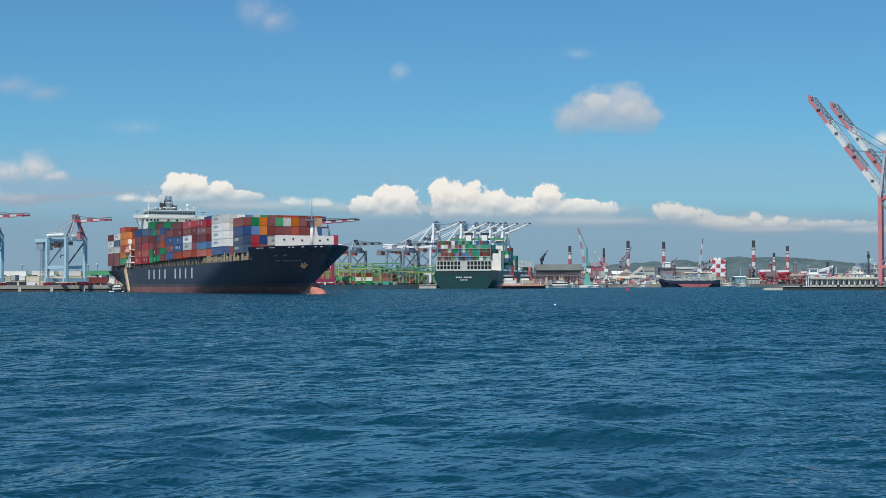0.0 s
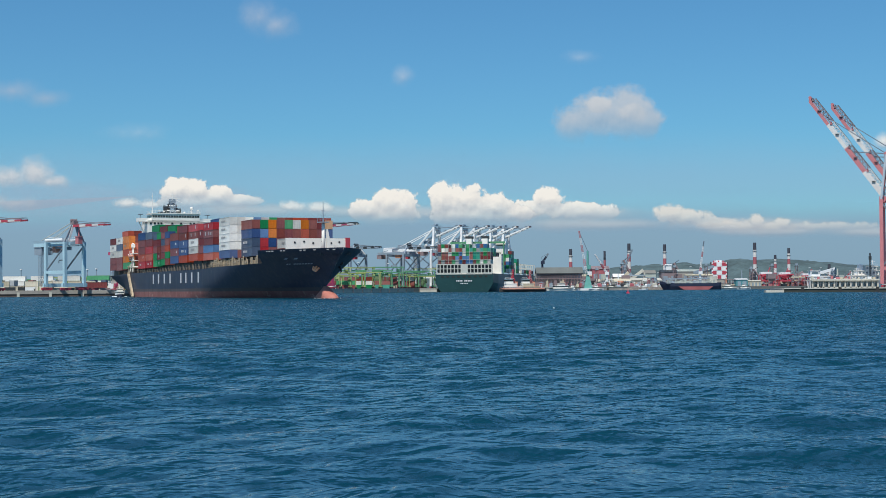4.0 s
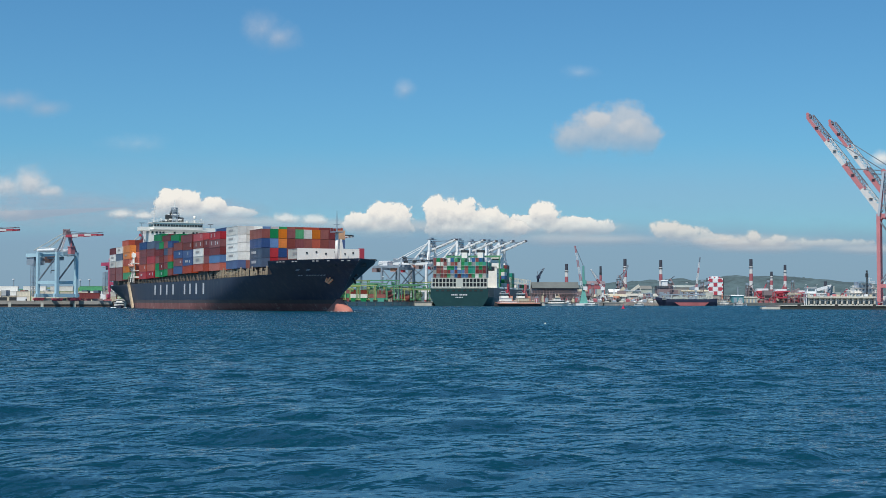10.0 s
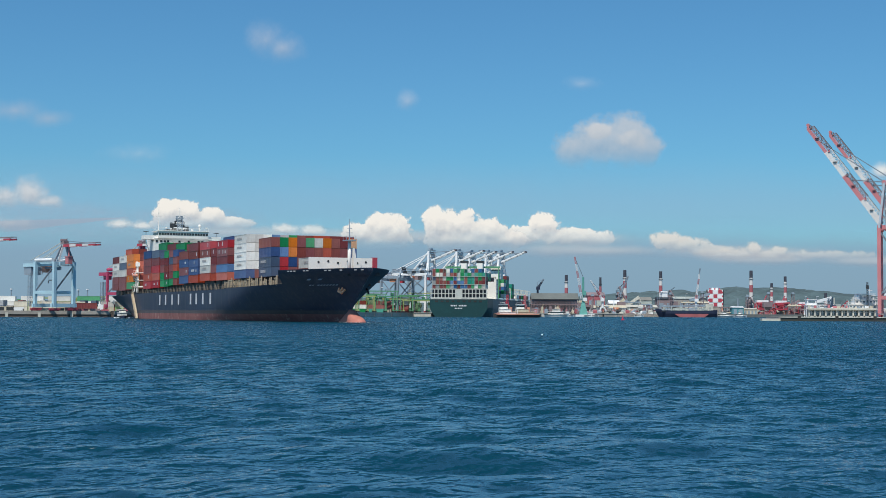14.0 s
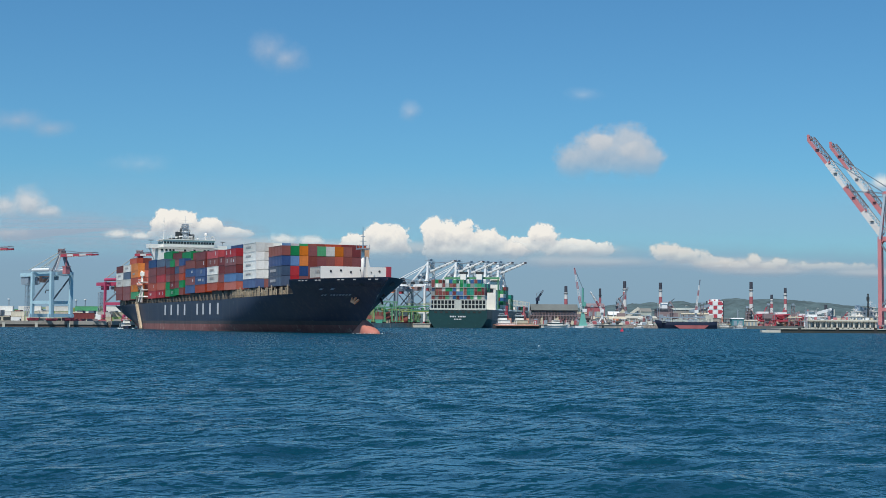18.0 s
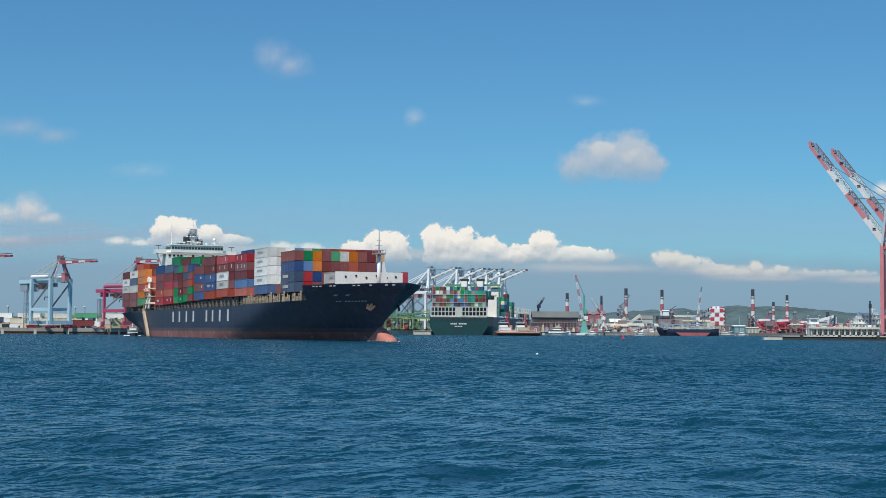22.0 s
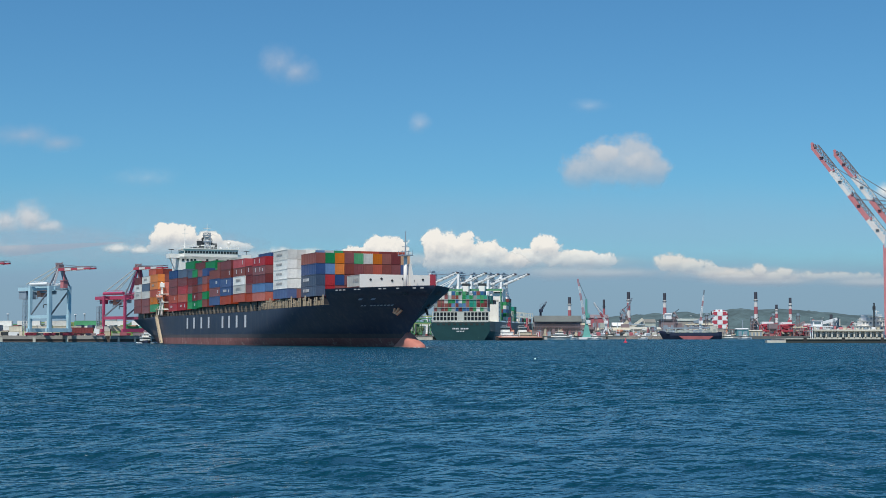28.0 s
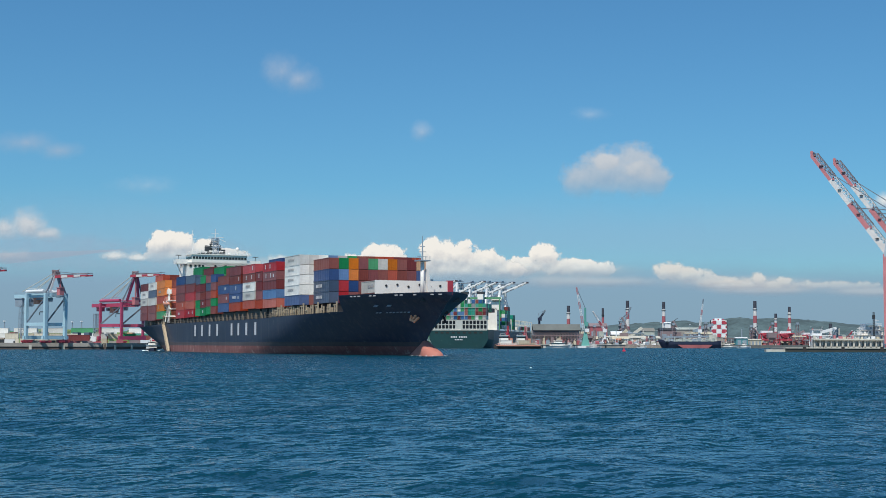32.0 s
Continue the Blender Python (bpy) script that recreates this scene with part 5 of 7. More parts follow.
    for bay, x in enumerate([88, 102, 130, 145, 160, 175, 190, 205, 220, 235]):
        for r in range(0, 15):
            for k in range(rnd.choice([5, 5, 6]) if bay < 2 else 4 if bay == 2 else rnd.choice([0, 1, 1])):
                if r not in (13, 14) and bay:
                    continue
                o = part("container", CONT_MESH[(rnd.choice(pal), 12.19)], None, ship)
                o.matrix_basis = pose(x, 18.2 - r * 2.6, 14 + k * 2.7)
    for x in (116, 123, 138, 153, 168, 183, 198, 213, 228, 243):
        part("lashing_bridge", Shape().box(x, -18.6, 17.0, 0.7, 0.5, 9).box(x, -14, 21.3, 0.7, 9, 0.4).box(x, -14, 18.3, 0.7, 9, 0.3).box(x, -15.5, 17.0, 0.6, 0.4, 9), M_LATTICE, ship)
    h = part("deckhouse", Shape().box(66, 0, 20.5, 12, 34, 16).box(66, -16.5, 31, 12, 7, 8).box(64, -15.5, 35.6, 8, 10, 1.4), M_WHITE, ship, "white deckhouse")
    part("bridge_band", Shape().box(59.95, -16.5, 33.6, 0.2, 6.0, 0.9), M_GLASS, h)
    for k in range(5):
        for r in range(3):
            part("cabin_window", Shape().box(66 - 4 + r * 4, -17.06, 16.5 + k * 3.4, 0.9, 0.1, 0.9), M_GLASS, h)
    for y in (-6.2, 5.4):
        f = part("funnel", Shape().loft([[(52 + a, y + b, z) for a, b in ((0, -2.0), (6, -2.0), (6, 2.0), (0, 2.0))] for z in (13, 38.2)]), M_WHITE, ship, "white funnel with a black top")
        part("funnel_top", Shape().loft([[(52.5 + a, y + b, z) for a, b in ((0, -2.6), (5, -2.6), (5, 2.6), (0, 2.6))] for z in (38.2, 40.0)]), M_DARK, f)
    for k in range(16):
        part("lashing_rod", Shape().box(2.9, 18.6 - k * 2.45, 26.0, 0.2, 0.14, 13.2), M_GGREEN if k % 3 else M_LATTICE, ship)
    for z in (22.0, 27.4):
        part("lashing_walk", Shape().box(2.9, 0, z, 0.3, 37, 0.22), M_GREYGREEN, ship)
    part("green_gantry", Shape().bar((58, -20, 35.5), (58, 20, 35.5), 0.8, 1.4).bar((58, -19, 13), (58, -19, 36), 0.7).bar((58, 19, 13), (58, 19, 36), 0.7), M_GGREEN, ship)
    return ship


moored = build_moored_ship()

# ---- container yard with its gantries ----
def yard_gantry(m, mat, span=24, high=19):
    g = empty_thing("yard_gantry", m, "yellow-green rubber-tyred yard gantry", "crane", "yard gantries")
    for sx in (-1, 1):
        for sy in (-1, 1):
            part("leg", Shape().bar((sx * span / 2, sy * 3.6, 1.2), (sx * span / 2, sy * 2.8, high), 0.42), mat, g)
            part("wheel", Shape().tube((sx * span / 2 - 0.5, sy * 3.8, 0.7), (sx * span / 2 + 0.5, sy * 3.8, 0.7), 0.7), M_DARK, g)
        part("sill", Shape().bar((sx * span / 2, -4.6, 1.6), (sx * span / 2, 4.6, 1.6), 0.9), mat, g)
    for sy in (-1, 1):
        part("girder", Shape().bar((-span / 2 - 1, sy * 2.6, high), (span / 2 + 1, sy * 2.6, high), 0.5, 0.65), mat, g)
    part("trolley", Shape().box(span * 0.2, 0, high + 0.8, 3.4, 4.4, 1.0), M_CGREY, g)
    part("cab", Shape().box(span * 0.2 + 3, 0, high - 2.2, 2, 2, 2.2), mat, g)
    return g


rnd = random.Random(21)
for k in range(24):
    u = -232 + 222 * (k + 0.5 * rnd.random()) / 24
    d = max(885 + 120 * rnd.random(), 985 if u > -90 else 0, 940 if u > -140 else 0)
    yard_gantry(pose(sight(u, d), d + 14, 2.6, 0, 0, 8 + 6 * rnd.random()), M_LIME if rnd.random() < 0.6 else M_GGREEN, span=17 + 8 * rnd.random(), high=8.5 + rnd.random() * 6.5)
for blk, (u0, u1, d) in enumerate([(-228, -125, 905), (-225, -86, 950), (-180, -26, 978)]):
    x0, x1 = sight(u0, d), sight(u1, d)
    n = int((x1 - x0) / 12.6)
    for k in range(n):
        for lev in range(rnd.choice([2, 3, 3])):
            o = new("container", CONT_MESH[(rnd.choice(["maroon", "brown", "brown", "lime", "maroon", "green", "white", "brown", "cream", "teal", "green"]), 12.19)])
            o.matrix_world = pose(x0 + 6.3 + k * 12.6, d + (18 if blk == 0 else 22), 2.62 + lev * 2.74)
            tagged(o, "stacked steel shipping container in the yard", "container", "yard containers")

# ---- chimneys ----
def chimney(u, d, v_top, r, bands, label="tall red and white banded chimney"):
    z1 = rise(v_top, d)
    c = empty_thing("chimney", pose(sight(u, d), d, 2.6), label, "chimney", "works chimneys")
    H = z1 - 2.6
    n = len(bands)
    for k, mt in enumerate(bands):
        a, b = H * (1 - (k + 1) / n), H * (1 - k / n)
        rr = lambda z: r * 0.8 * (1.35 - 0.35 * z / H)
        part("band", Shape().tube((0, 0, a), (0, 0, b - 0.01), rr(a), rr(b), 14), mt, c, smooth=False)
    part("gallery", Shape().tube((0, 0, H * 0.8), (0, 0, H * 0.8 + 0.4), r * 1.15, n=14), M_DARK, c)
    return c


K, Wt, Rd = M_STACKBLK, M_STACKWHT, M_STACKRED
chimney(327, 1350, 77, 1.9, [K, K, Wt, Rd, Rd, Wt, Wt, Rd, Wt, Wt, Rd, Wt])
chimney(390, 1350, 75, 1.8, [K, Wt, Rd, Wt, Rd, Wt])
chimney(549, 1350, 77, 1.9, [K, Wt, Rd, Wt, Wt, Wt])
chimney(609, 1350, 67, 1.6, [K, Wt, Rd, Wt, Rd, Wt, Rd])
chimney(585, 1330, 55, 1.5, [K, Wt, Rd, Wt, Rd, Wt, Rd])
chimney(224, 1350, 68, 1.8, [K, Wt, Rd, Wt, Rd, Wt])
chimney(284, 1350, 64, 1.3, [K, Rd, Wt, Rd])
chimney(680, 1300, 38, 1.6, [K, Wt, Rd, Rd])

# ---- red buoy, pilot boat, tugs: blocks of the small craft ----
def small_craft(name, m, label, L, B, hull_mat, house_mat, H=2.0, houses=((0.0, 0.5, 0.7, 2.4),), mast=True, category="boat", pane=0.28):
    c = empty_thing(name, m, label, category)
    s = Shape()
    rings = []
    for k in range(9):
        t = k / 8
        w = B / 2 * (0.8 + 0.2 * min(1, t * 3)) * (1 if t < 0.6 else math.sqrt(max(0.002, 1 - ((t - 0.6) / 0.4) ** 2)))
        top = H * (1 + 0.45 * max(0, t - 0.5) * 2)
        rings.append([(-L / 2 + L * t, -w * 0.75, -0.8), (-L / 2 + L * t, -w, top), (-L / 2 + L * t, w, top), (-L / 2 + L * t, w * 0.75, -0.8)])
    s.loft(rings)
    part("hull", s, hull_mat, c)
    part("fender_strip", Shape().box(-L * 0.05, 0, H * 0.92, L * 0.86, B * 1.02, 0.28), M_FENDER, c)
    z = H
    for off, fl, fb, hh in houses:
        hs = part("cabin", Shape().box(L * off, 0, z + hh / 2, L * fl, B * fb, hh).box(L * off, 0, z + hh, L * fl * 1.08, B * fb * 1.08, 0.15), house_mat, c)
        part("cabin_window", Shape().box(L * off, 0, z + hh * 0.66, L * fl * 1.01, B * fb * 1.01, hh * pane), M_GLASS, hs)
        z += hh
    if mast:
        part("mast", Shape().tube((-L * 0.02, 0, z), (-L * 0.02, 0, z + H * 1.8), 0.12).bar((-L * 0.02, -0.8, z + H), (-L * 0.02, 0.8, z + H), 0.1), M_WHITE, c)
    return c


pilot_boat = small_craft("pilot_boat", pose(0, 0, 0), "small white pilot boat close by the ship's stern", 8.5, 3.2, M_NAVY, M_WHITE, 0.75, ((-0.02, 0.6, 0.86, 1.4), (0.03, 0.36, 0.62, 1.2)), pane=0.16)
foam = Shape()
fr = random.Random(6)
for k in range(60):
    x, y, r = -4.6 + 9.4 * fr.random(), fr.choice([-1, 1]) * (1.3 + 1.3 * fr.random()), 0.12 + 0.22 * fr.random()
    foam.tube((x, y, 0.02), (x, y, 0.14 + 0.12 * fr.random()), r, r * 0.4, 6)
tagged(part("foam", foam, M_FOAM, pilot_boat), "white bow foam", kind="stuff")


def tug(m, label, house_mat, trim, mast_mat, k=1.0):
    """A harbour tug: low black hull, orange bulwark, stepped wheelhouse, funnels and a tripod mast."""
    t = small_craft("tugboat", m, label, 23 * k, 7.6, M_FENDER, house_mat, 1.7, ((0.0, 0.62, 0.7, 1.6),), mast=False, category="tug", pane=0.1)
    part("bulwark", Shape().loft([[(-10.5 * k, -3.9, z), (9.0 * k, -3.9, z), (10.6 * k, 0, z + 0.4), (9.0 * k, 3.9, z), (-10.5 * k, 3.9, z)] for z in (1.7, 2.3)]), trim, t)
    dh = part("deckhouse", Shape().box(1.6 * k, 0, 4.1, 9.0 * k, 5.0, 1.9).box(1.6 * k, 0, 5.1, 9.6 * k, 5.4, 0.2), house_mat, t)
    for j in range(4):
        part("porthole", Shape().tube((-1.6 * k + j * 2.0 * k, -2.6, 4.2), (-1.6 * k + j * 2.0 * k, -2.45, 4.2), 0.35, n=10), M_GLASS, dh)
    wh = part("wheelhouse", Shape().loft([[(3.0 * k + a, b, z) for a, b in ((-2.4 + e, -2.0 + e), (2.4 - e, -2.0 + e), (2.4 - e, 2.0 - e), (-2.4 + e, 2.0 - e))] for z, e in ((5.2, 0.0), (7.9, 0.25))]).box(3.0 * k, 0, 8.0, 5.0, 4.3, 0.25), M_WHITE, t)
    part("wheelhouse_window", Shape().box(3.0 * k, 0, 6.9, 4.75, 3.95, 0.8), M_GLASS, wh)
    for j in range(5):
        part("mullion", Shape().box(3.0 * k - 2.1 + j * 1.05, -2.0, 6.9, 0.25, 0.1, 0.85), M_WHITE, wh)
    part("monkey_rail", Shape().bar((1.0 * k, -1.9, 9.0), (5.0 * k, -1.9, 9.0), 0.1).bar((1.0 * k, -1.9, 8.1), (1.0 * k, -1.9, 9.0), 0.1).bar((5.0 * k, -1.9, 8.1), (5.0 * k, -1.9, 9.0), 0.1), M_CWHITE, t)
    for y in (-1.7, 1.7):
        f = part("funnel", Shape().loft([[(-3.8 * k + a, y + b, z) for a, b in ((0, -0.6), (1.5, -0.6), (1.5, 0.6), (0, 0.6))] for z in (2.2, 6.4)]), trim, t)
        part("funnel_top", Shape().box(-3.05 * k, y, 6.6, 1.6, 1.3, 0.5), M_DARK, f)
    part("tripod_mast", Shape().truss((-0.6 * k, 0, 5.2), (-0.6 * k, 0, 13.6), 0.9, 0.9, 6, 0.26).bar((-2.4 * k, -1.2, 5.2), (-0.6 * k, 0, 11), 0.25).bar((-2.4 * k, 1.2, 5.2), (-0.6 * k, 0, 11), 0.25).bar((-0.6 * k, -1.8, 11.4), (-0.6 * k, 1.8, 11.4), 0.22), mast_mat, t)
    part("fire_monitor", Shape().tube((0.6 * k, 0, 8.1), (0.6 * k, 0, 9.4), 0.25, n=8).tube((0.6 * k, 0, 9.4), (1.8 * k, 0, 9.9), 0.18, n=8), M_SIGNALRED, t)
    part("towing_winch", Shape().tube((-6.5 * k, -1.2, 2.9), (-6.5 * k, 1.2, 2.9), 0.9).box(-6.5 * k, 0, 2.0, 2.2, 3.4, 0.8), M_BUFF, t)
    part("tow_gantry", Shape().bar((-8.4 * k, -2.2, 1.2), (-8.4 * k, -2.2, 4.6), 0.3).bar((-8.4 * k, 2.2, 1.2), (-8.4 * k, 2.2, 4.6), 0.3).bar((-8.4 * k, -2.2, 4.6), (-8.4 * k, 2.2, 4.6), 0.35), M_CWHITE, t)
    for j in range(8):
        part("tyre_fender", Shape().tube((-9.2 * k + 2.5 * k * j, -4.15, 0.9), (-9.2 * k + 2.5 * k * j, -3.9, 0.9), 0.5), M_FENDER, t)
    return t


tug(pose(sight(121, 850), 850, 0, 0, 0, 193), "harbour tug with white wheelhouse, faded orange bulwarks and red mast", M_WHITE, M_VERM, M_SIGNALRED, 0.72)
tug(pose(sight(151, 872), 872, 0, 0, 0, 190), "low black-hulled harbour tug with faded orange trim and cream deckhouse", M_CREAM, M_VERM, M_PINK, 0.84)
small_craft("motor_yacht", pose(sight(206, 1080), 1080, 0, 0, 0, 20), "white motor vessel at the works quay", 22, 5.5, M_WHITE, M_WHITE, 1.8, ((0.0, 0.5, 0.8, 2.2), (0.02, 0.25, 0.6, 1.8)))
by = empty_thing("buoy", pose(sight(325, 560), 560, 0) @ Matrix.Scale(0.62, 4), "red conical channel buoy afloat", "buoy")
part("float", Shape().tube((0, 0, -0.5), (0, 0, 0.7), 1.15, 1.05, 16), M_BUOY, by)
part("tower", Shape().tube((0, 0, 0.7), (0, 0, 2.2), 0.5, 0.18, 12).tube((0, 0, 2.3), (0, 0, 2.8), 0.22), M_BUOY, by)


# ---- works, sheds and cranes along the far shore ----
def shed(u0, u1, v0, v1, d, deep, wall, roof, label, ridge=1.5, bays=0, opening=M_CGREY, base=2.6):
    """A long low building between two bearings, with a pitched roof and door bays."""
    x0, x1 = sight(u0, d), sight(u1, d)
    z1 = rise(v1, d)
    L = x1 - x0
    b = empty_thing("shed", pose((x0 + x1) / 2, d, base), label, "building", "harbour sheds")
    H = z1 - base
    part("wall", Shape().box(0, deep / 2, H / 2, L, deep, H), wall, b)
    part("roof", Shape().loft([[(x, -0.6, H), (x, deep / 2, H + ridge), (x, deep + 0.6, H), (x, deep / 2, H - 0.05)] for x in (-L / 2 - 0.5, L / 2 + 0.5)]), roof, b)
    for k in range(bays):
        part("door", Shape().box(-L / 2 + (k + 0.5) * L / bays, -0.05, H * 0.38, L / bays * 0.55, 0.12, H * 0.7), opening, b)
    return b


def jib_crane(u, d, v_cab, v_tip, du, mat, label, jib_mats, base=2.6, r=1.2, portal=True):
    """A slewing crane: portal or column, cab, and a banded lattice jib."""
    x, z0 = sight(u, d), base
    c = empty_thing("jib_crane", pose(x, d, z0), label, "crane", "works cranes")
    hc, ht = rise(v_cab, d) - z0, rise(v_tip, d) - z0
    dx = du * d / 2500
    if portal:
        for sx in (-1, 1):
            for sy in (-1, 1):
                part("leg", Shape().bar((sx * 3.4, sy * 3.4, 0), (sx * 1.4, sy * 1.4, hc * 0.5), 0.7), mat, c)
    part("column", Shape().tube((0, 0, hc * (0.45 if portal else 0)), (0, 0, hc), r, r * 0.75, 10), mat, c)
    part("cab", Shape().box(0.3 * math.copysign(1, du), -0.6, hc + 1.2, 3.2, 3.0, 2.6), mat, c)
    n = len(jib_mats)
    p, q = Vector((0, 0, hc + 1)), Vector((dx, -4, ht))
    for k, jm in enumerate(jib_mats):
        part("jib_section", Shape().truss(p.lerp(q, k / n), p.lerp(q, (k + 1) / n), 1.3 - 0.7 * k / n, 1.3 - 0.7 * k / n, 3, 0.24), jm, c)
    part("stay", Shape().bar((-dx * 0.12, 0, hc + 6), q, 0.18).bar((0, 0, hc + 2), (-dx * 0.12, 0, hc + 6), 0.4), M_ROPE, c)
    return c


# steel gallery with a grey roof
def gallery(u0, u1, d):
    x0, x1 = sight(u0, d), sight(u1, d)
    L = x1 - x0
    g = empty_thing("ore_gallery", pose((x0 + x1) / 2, d, 2.6), "long brown open steel gallery under a grey roof", "building")
    for k in range(17):
        x = -L / 2 + k * L / 16
        part("frame", Shape().bar((x, 0, 0), (x, 0, 11.8), 0.42).bar((x, 14, 0), (x, 14, 11.8), 0.42).bar((x, 0, 7.4), (x, 14, 7.4), 0.35), M_TRUSS, g)
    for z in (3.6, 7.4, 11.2):
        part("girder", Shape().bar((-L / 2, 0, z), (L / 2, 0, z), 0.4, 0.6).bar((-L / 2, 14, z), (L / 2, 14, z), 0.4, 0.6), M_TRUSS, g)
    for k in range(16):
        x = -L / 2 + k * L / 16
        for z in (0.0, 3.6, 7.4):
            part("brace", Shape().bar((x, -0.1, z), (x + L / 16, -0.1, z + 3.8), 0.2).bar((x + L / 16, -0.1, z), (x, -0.1, z + 3.8), 0.2), M_TRUSS if z < 11 else M_ROOFGREY, g)
    part("floor", Shape().box(0, 7, 7.2, L, 14, 0.4), M_TRUSS, g)
    part("cladding", Shape().box(0, 13.2, 6.4, L - 0.6, 0.3, 10.6), M_CGREY, g)
    part("roof", Shape().loft([[(x, -1.2, 11.8), (x, 7, 16.6), (x, 15.2, 11.8), (x, 15.2, 11.5), (x, 7, 16.2), (x, -1.2, 11.5)] for x in (-L / 2, L / 2)]), M_OLIVE, g)
    gr = random.Random(14)
    for k in range(26):
        x = -L / 2 + L * gr.random()
        hh = 1.5 + 4.5 * gr.random()
        part("machine", Shape().box(x, -0.8 - 2 * gr.random(), hh / 2, 1.2 + 2 * gr.random(), 1.6, hh).bar((x - 2, -1.5, 0), (x + 1, -0.6, hh + 2), 0.3), gr.choice([M_TRUSS, M_DARK, M_CGREY, M_STACKRED, M_CREAM]), g)
    return g


gallery(163, 246, 1150)
jib_crane(174, 1200, 42, 60, 10, M_NAVY, "small dark blue slewing crane", [M_NAVY, M_NAVY, M_CGREY])

# green harbour crane with red and white jib, beside the water
hc = empty_thing("harbour_crane", pose(sight(254, 1138), 1138, 0), "sea-green mobile harbour crane on a pale pontoon", "crane")
part("pontoon", Shape().loft([[(a, b, z) for a, b in ((-6.5, -5), (6.5, -5), (6.5, 5), (-6.5, 5))] for z in (-1, 1.8)]), M_CWHITE, hc, "pale pontoon")
part("skirt", Shape().loft([[(-3.2, -3, 1.8), (3.2, -3, 1.8), (3.2, 3, 1.8), (-3.2, 3, 1.8)], [(-1.1, -1.1, 12), (1.1, -1.1, 12), (1.1, 1.1, 12), (-1.1, 1.1, 12)]]), M_MINT, hc)
part("tower", Shape().tube((0, 0, 12), (0, 0, 32), 1.1, 0.8, 12), M_MINT, hc)
part("cab", Shape().box(0.8, -1.2, 19, 2.8, 2.8, 3.4), M_MINT, hc)
part("machinery", Shape().box(1.2, 0, 14, 3.6, 4, 2.8), M_CWHITE, hc)
tip = Vector((sight(238, 1138) - sight(254, 1138), -6, rise(99, 1138)))
foot = Vector((-1.2, -1.5, 14))
for k, mt in enumerate([M_CWHITE, M_PINK, M_CWHITE, M_PINK, M_CWHITE, M_PINK]):
    part("jib_section", Shape().truss(foot.lerp(tip, k / 6), foot.lerp(tip, (k + 1) / 6), 1.7 - 0.15 * k, 1.7 - 0.15 * k, 3, 0.26), mt, hc)
part("stay", Shape().bar((0, 0, 32), tip, 0.25), M_ROPE, hc)
jib_crane(288, 1200, 22, 58, -22, M_CWHITE, "white crane with a leaning red and white jib", [M_CWHITE, M_SIGNALRED, M_CWHITE, M_CWHITE])
jib_crane(452, 1200, 22, 80, 6, M_CWHITE, "white crane with a steep red and white jib", [M_PINK, M_CWHITE, M_CWHITE, M_PINK, M_CWHITE, M_CGREY])
jib_crane(318, 1320, 30, 66, 14, M_CGREY, "grey derrick over the works", [M_CGREY, M_CGREY])

shed(262, 330, 0, 10, 1210, 20, M_CREAM, M_CREAM, "long low cream warehouse roof", 2.5, 4)
shed(262, 292, 0, 32, 1260, 20, M_STACKRED, M_TRUSS, "dull red steel works hall", 3.0, 3)
shed(330, 384, 0, 12, 1240, 20, M_CONC, M_PALE, "pale low building of the works", 2.0, 6)
shed(300, 318, 0, 18, 1250, 14, M_PALE, M_CWHITE, "white-roofed hall of the works", 3.0, 2)
shed(352, 374, 0, 24, 1262, 14, M_GREYGREEN, M_ROOFGREY, "grey-green steel conveyor transfer house", 3.0, 2)
shed(384, 412, 0, 26, 1280, 16, M_TRUSS, M_DARK, "dark brown ore crusher house", 2.0, 2)
shed(392, 402, 0, 38, 1290, 8, M_CWHITE, M_CWHITE, "small white penthouse on the works", 1.0)
shed(412, 470, 0, 27, 1300, 14, M_CONC, M_GREYGREEN, "long grey conveyor hall roof", 2.0, 6)
shed(516, 536, 0, 12, 1240, 12, M_TEAL, M_CWHITE, "teal shed at the quayside", 1.0, 2)
shed(536, 560, 0, 9, 1245, 12, M_CREAM, M_PALE, "low cream office at the quayside", 1.0, 4)
shed(560, 640, 0, 10, 1290, 16, M_CREAM, M_ROOFGREY, "low works sheds behind the unloaders", 1.4, 9)
shed(640, 700, 0, 14, 1285, 16, M_PALE, M_CONC, "group of pale works buildings", 2.0, 6)
shed(700, 790, 0, 9, 1280, 16, M_CONC, M_ROOFGREY, "row of grey works sheds", 1.5, 8)


def furnace_tower(u, d, v, label):
    """A dark process tower: stacked platforms, pipes and a down-comer."""
    t = empty_thing("process_tower", pose(sight(u, d), d, 2.6), label, "tower", "works towers")
    H = rise(v, d) - 2.6
    part("core", Shape().tube((0, 0, 0), (0, 0, H * 0.8), 3.2, 2.2, 10), M_TRUSS, t)
    for k in range(5):
        part("platform", Shape().box(0, 0, H * (0.2 + 0.16 * k), 9 - k, 9 - k, 0.5), M_DARK, t)
    for sx in (-1, 1):
        part("pipe", Shape().bar((sx * 4, -3, 0), (sx * 1.2, 0, H), 0.8), M_CGREY, t)
    part("downcomer", Shape().tube((0.5, 0, H), (9, 0, H * 0.35), 1.0, 1.0, 8), M_TRUSS, t)
    part("jib", Shape().bar((-1, 0, H * 0.9), (5, 0, H * 1.12), 0.5), M_DARK, t)
    return t


furnace_tower(316, 1330, 48, "dark furnace tower beside the striped chimney")
furnace_tower(405, 1320, 42, "dark brown ore bunker tower")
furnace_tower(398, 1300, 34, "dark brown ore bunker tower")
furnace_tower(545, 1330, 30, "dark furnace tower beside the striped chimney")


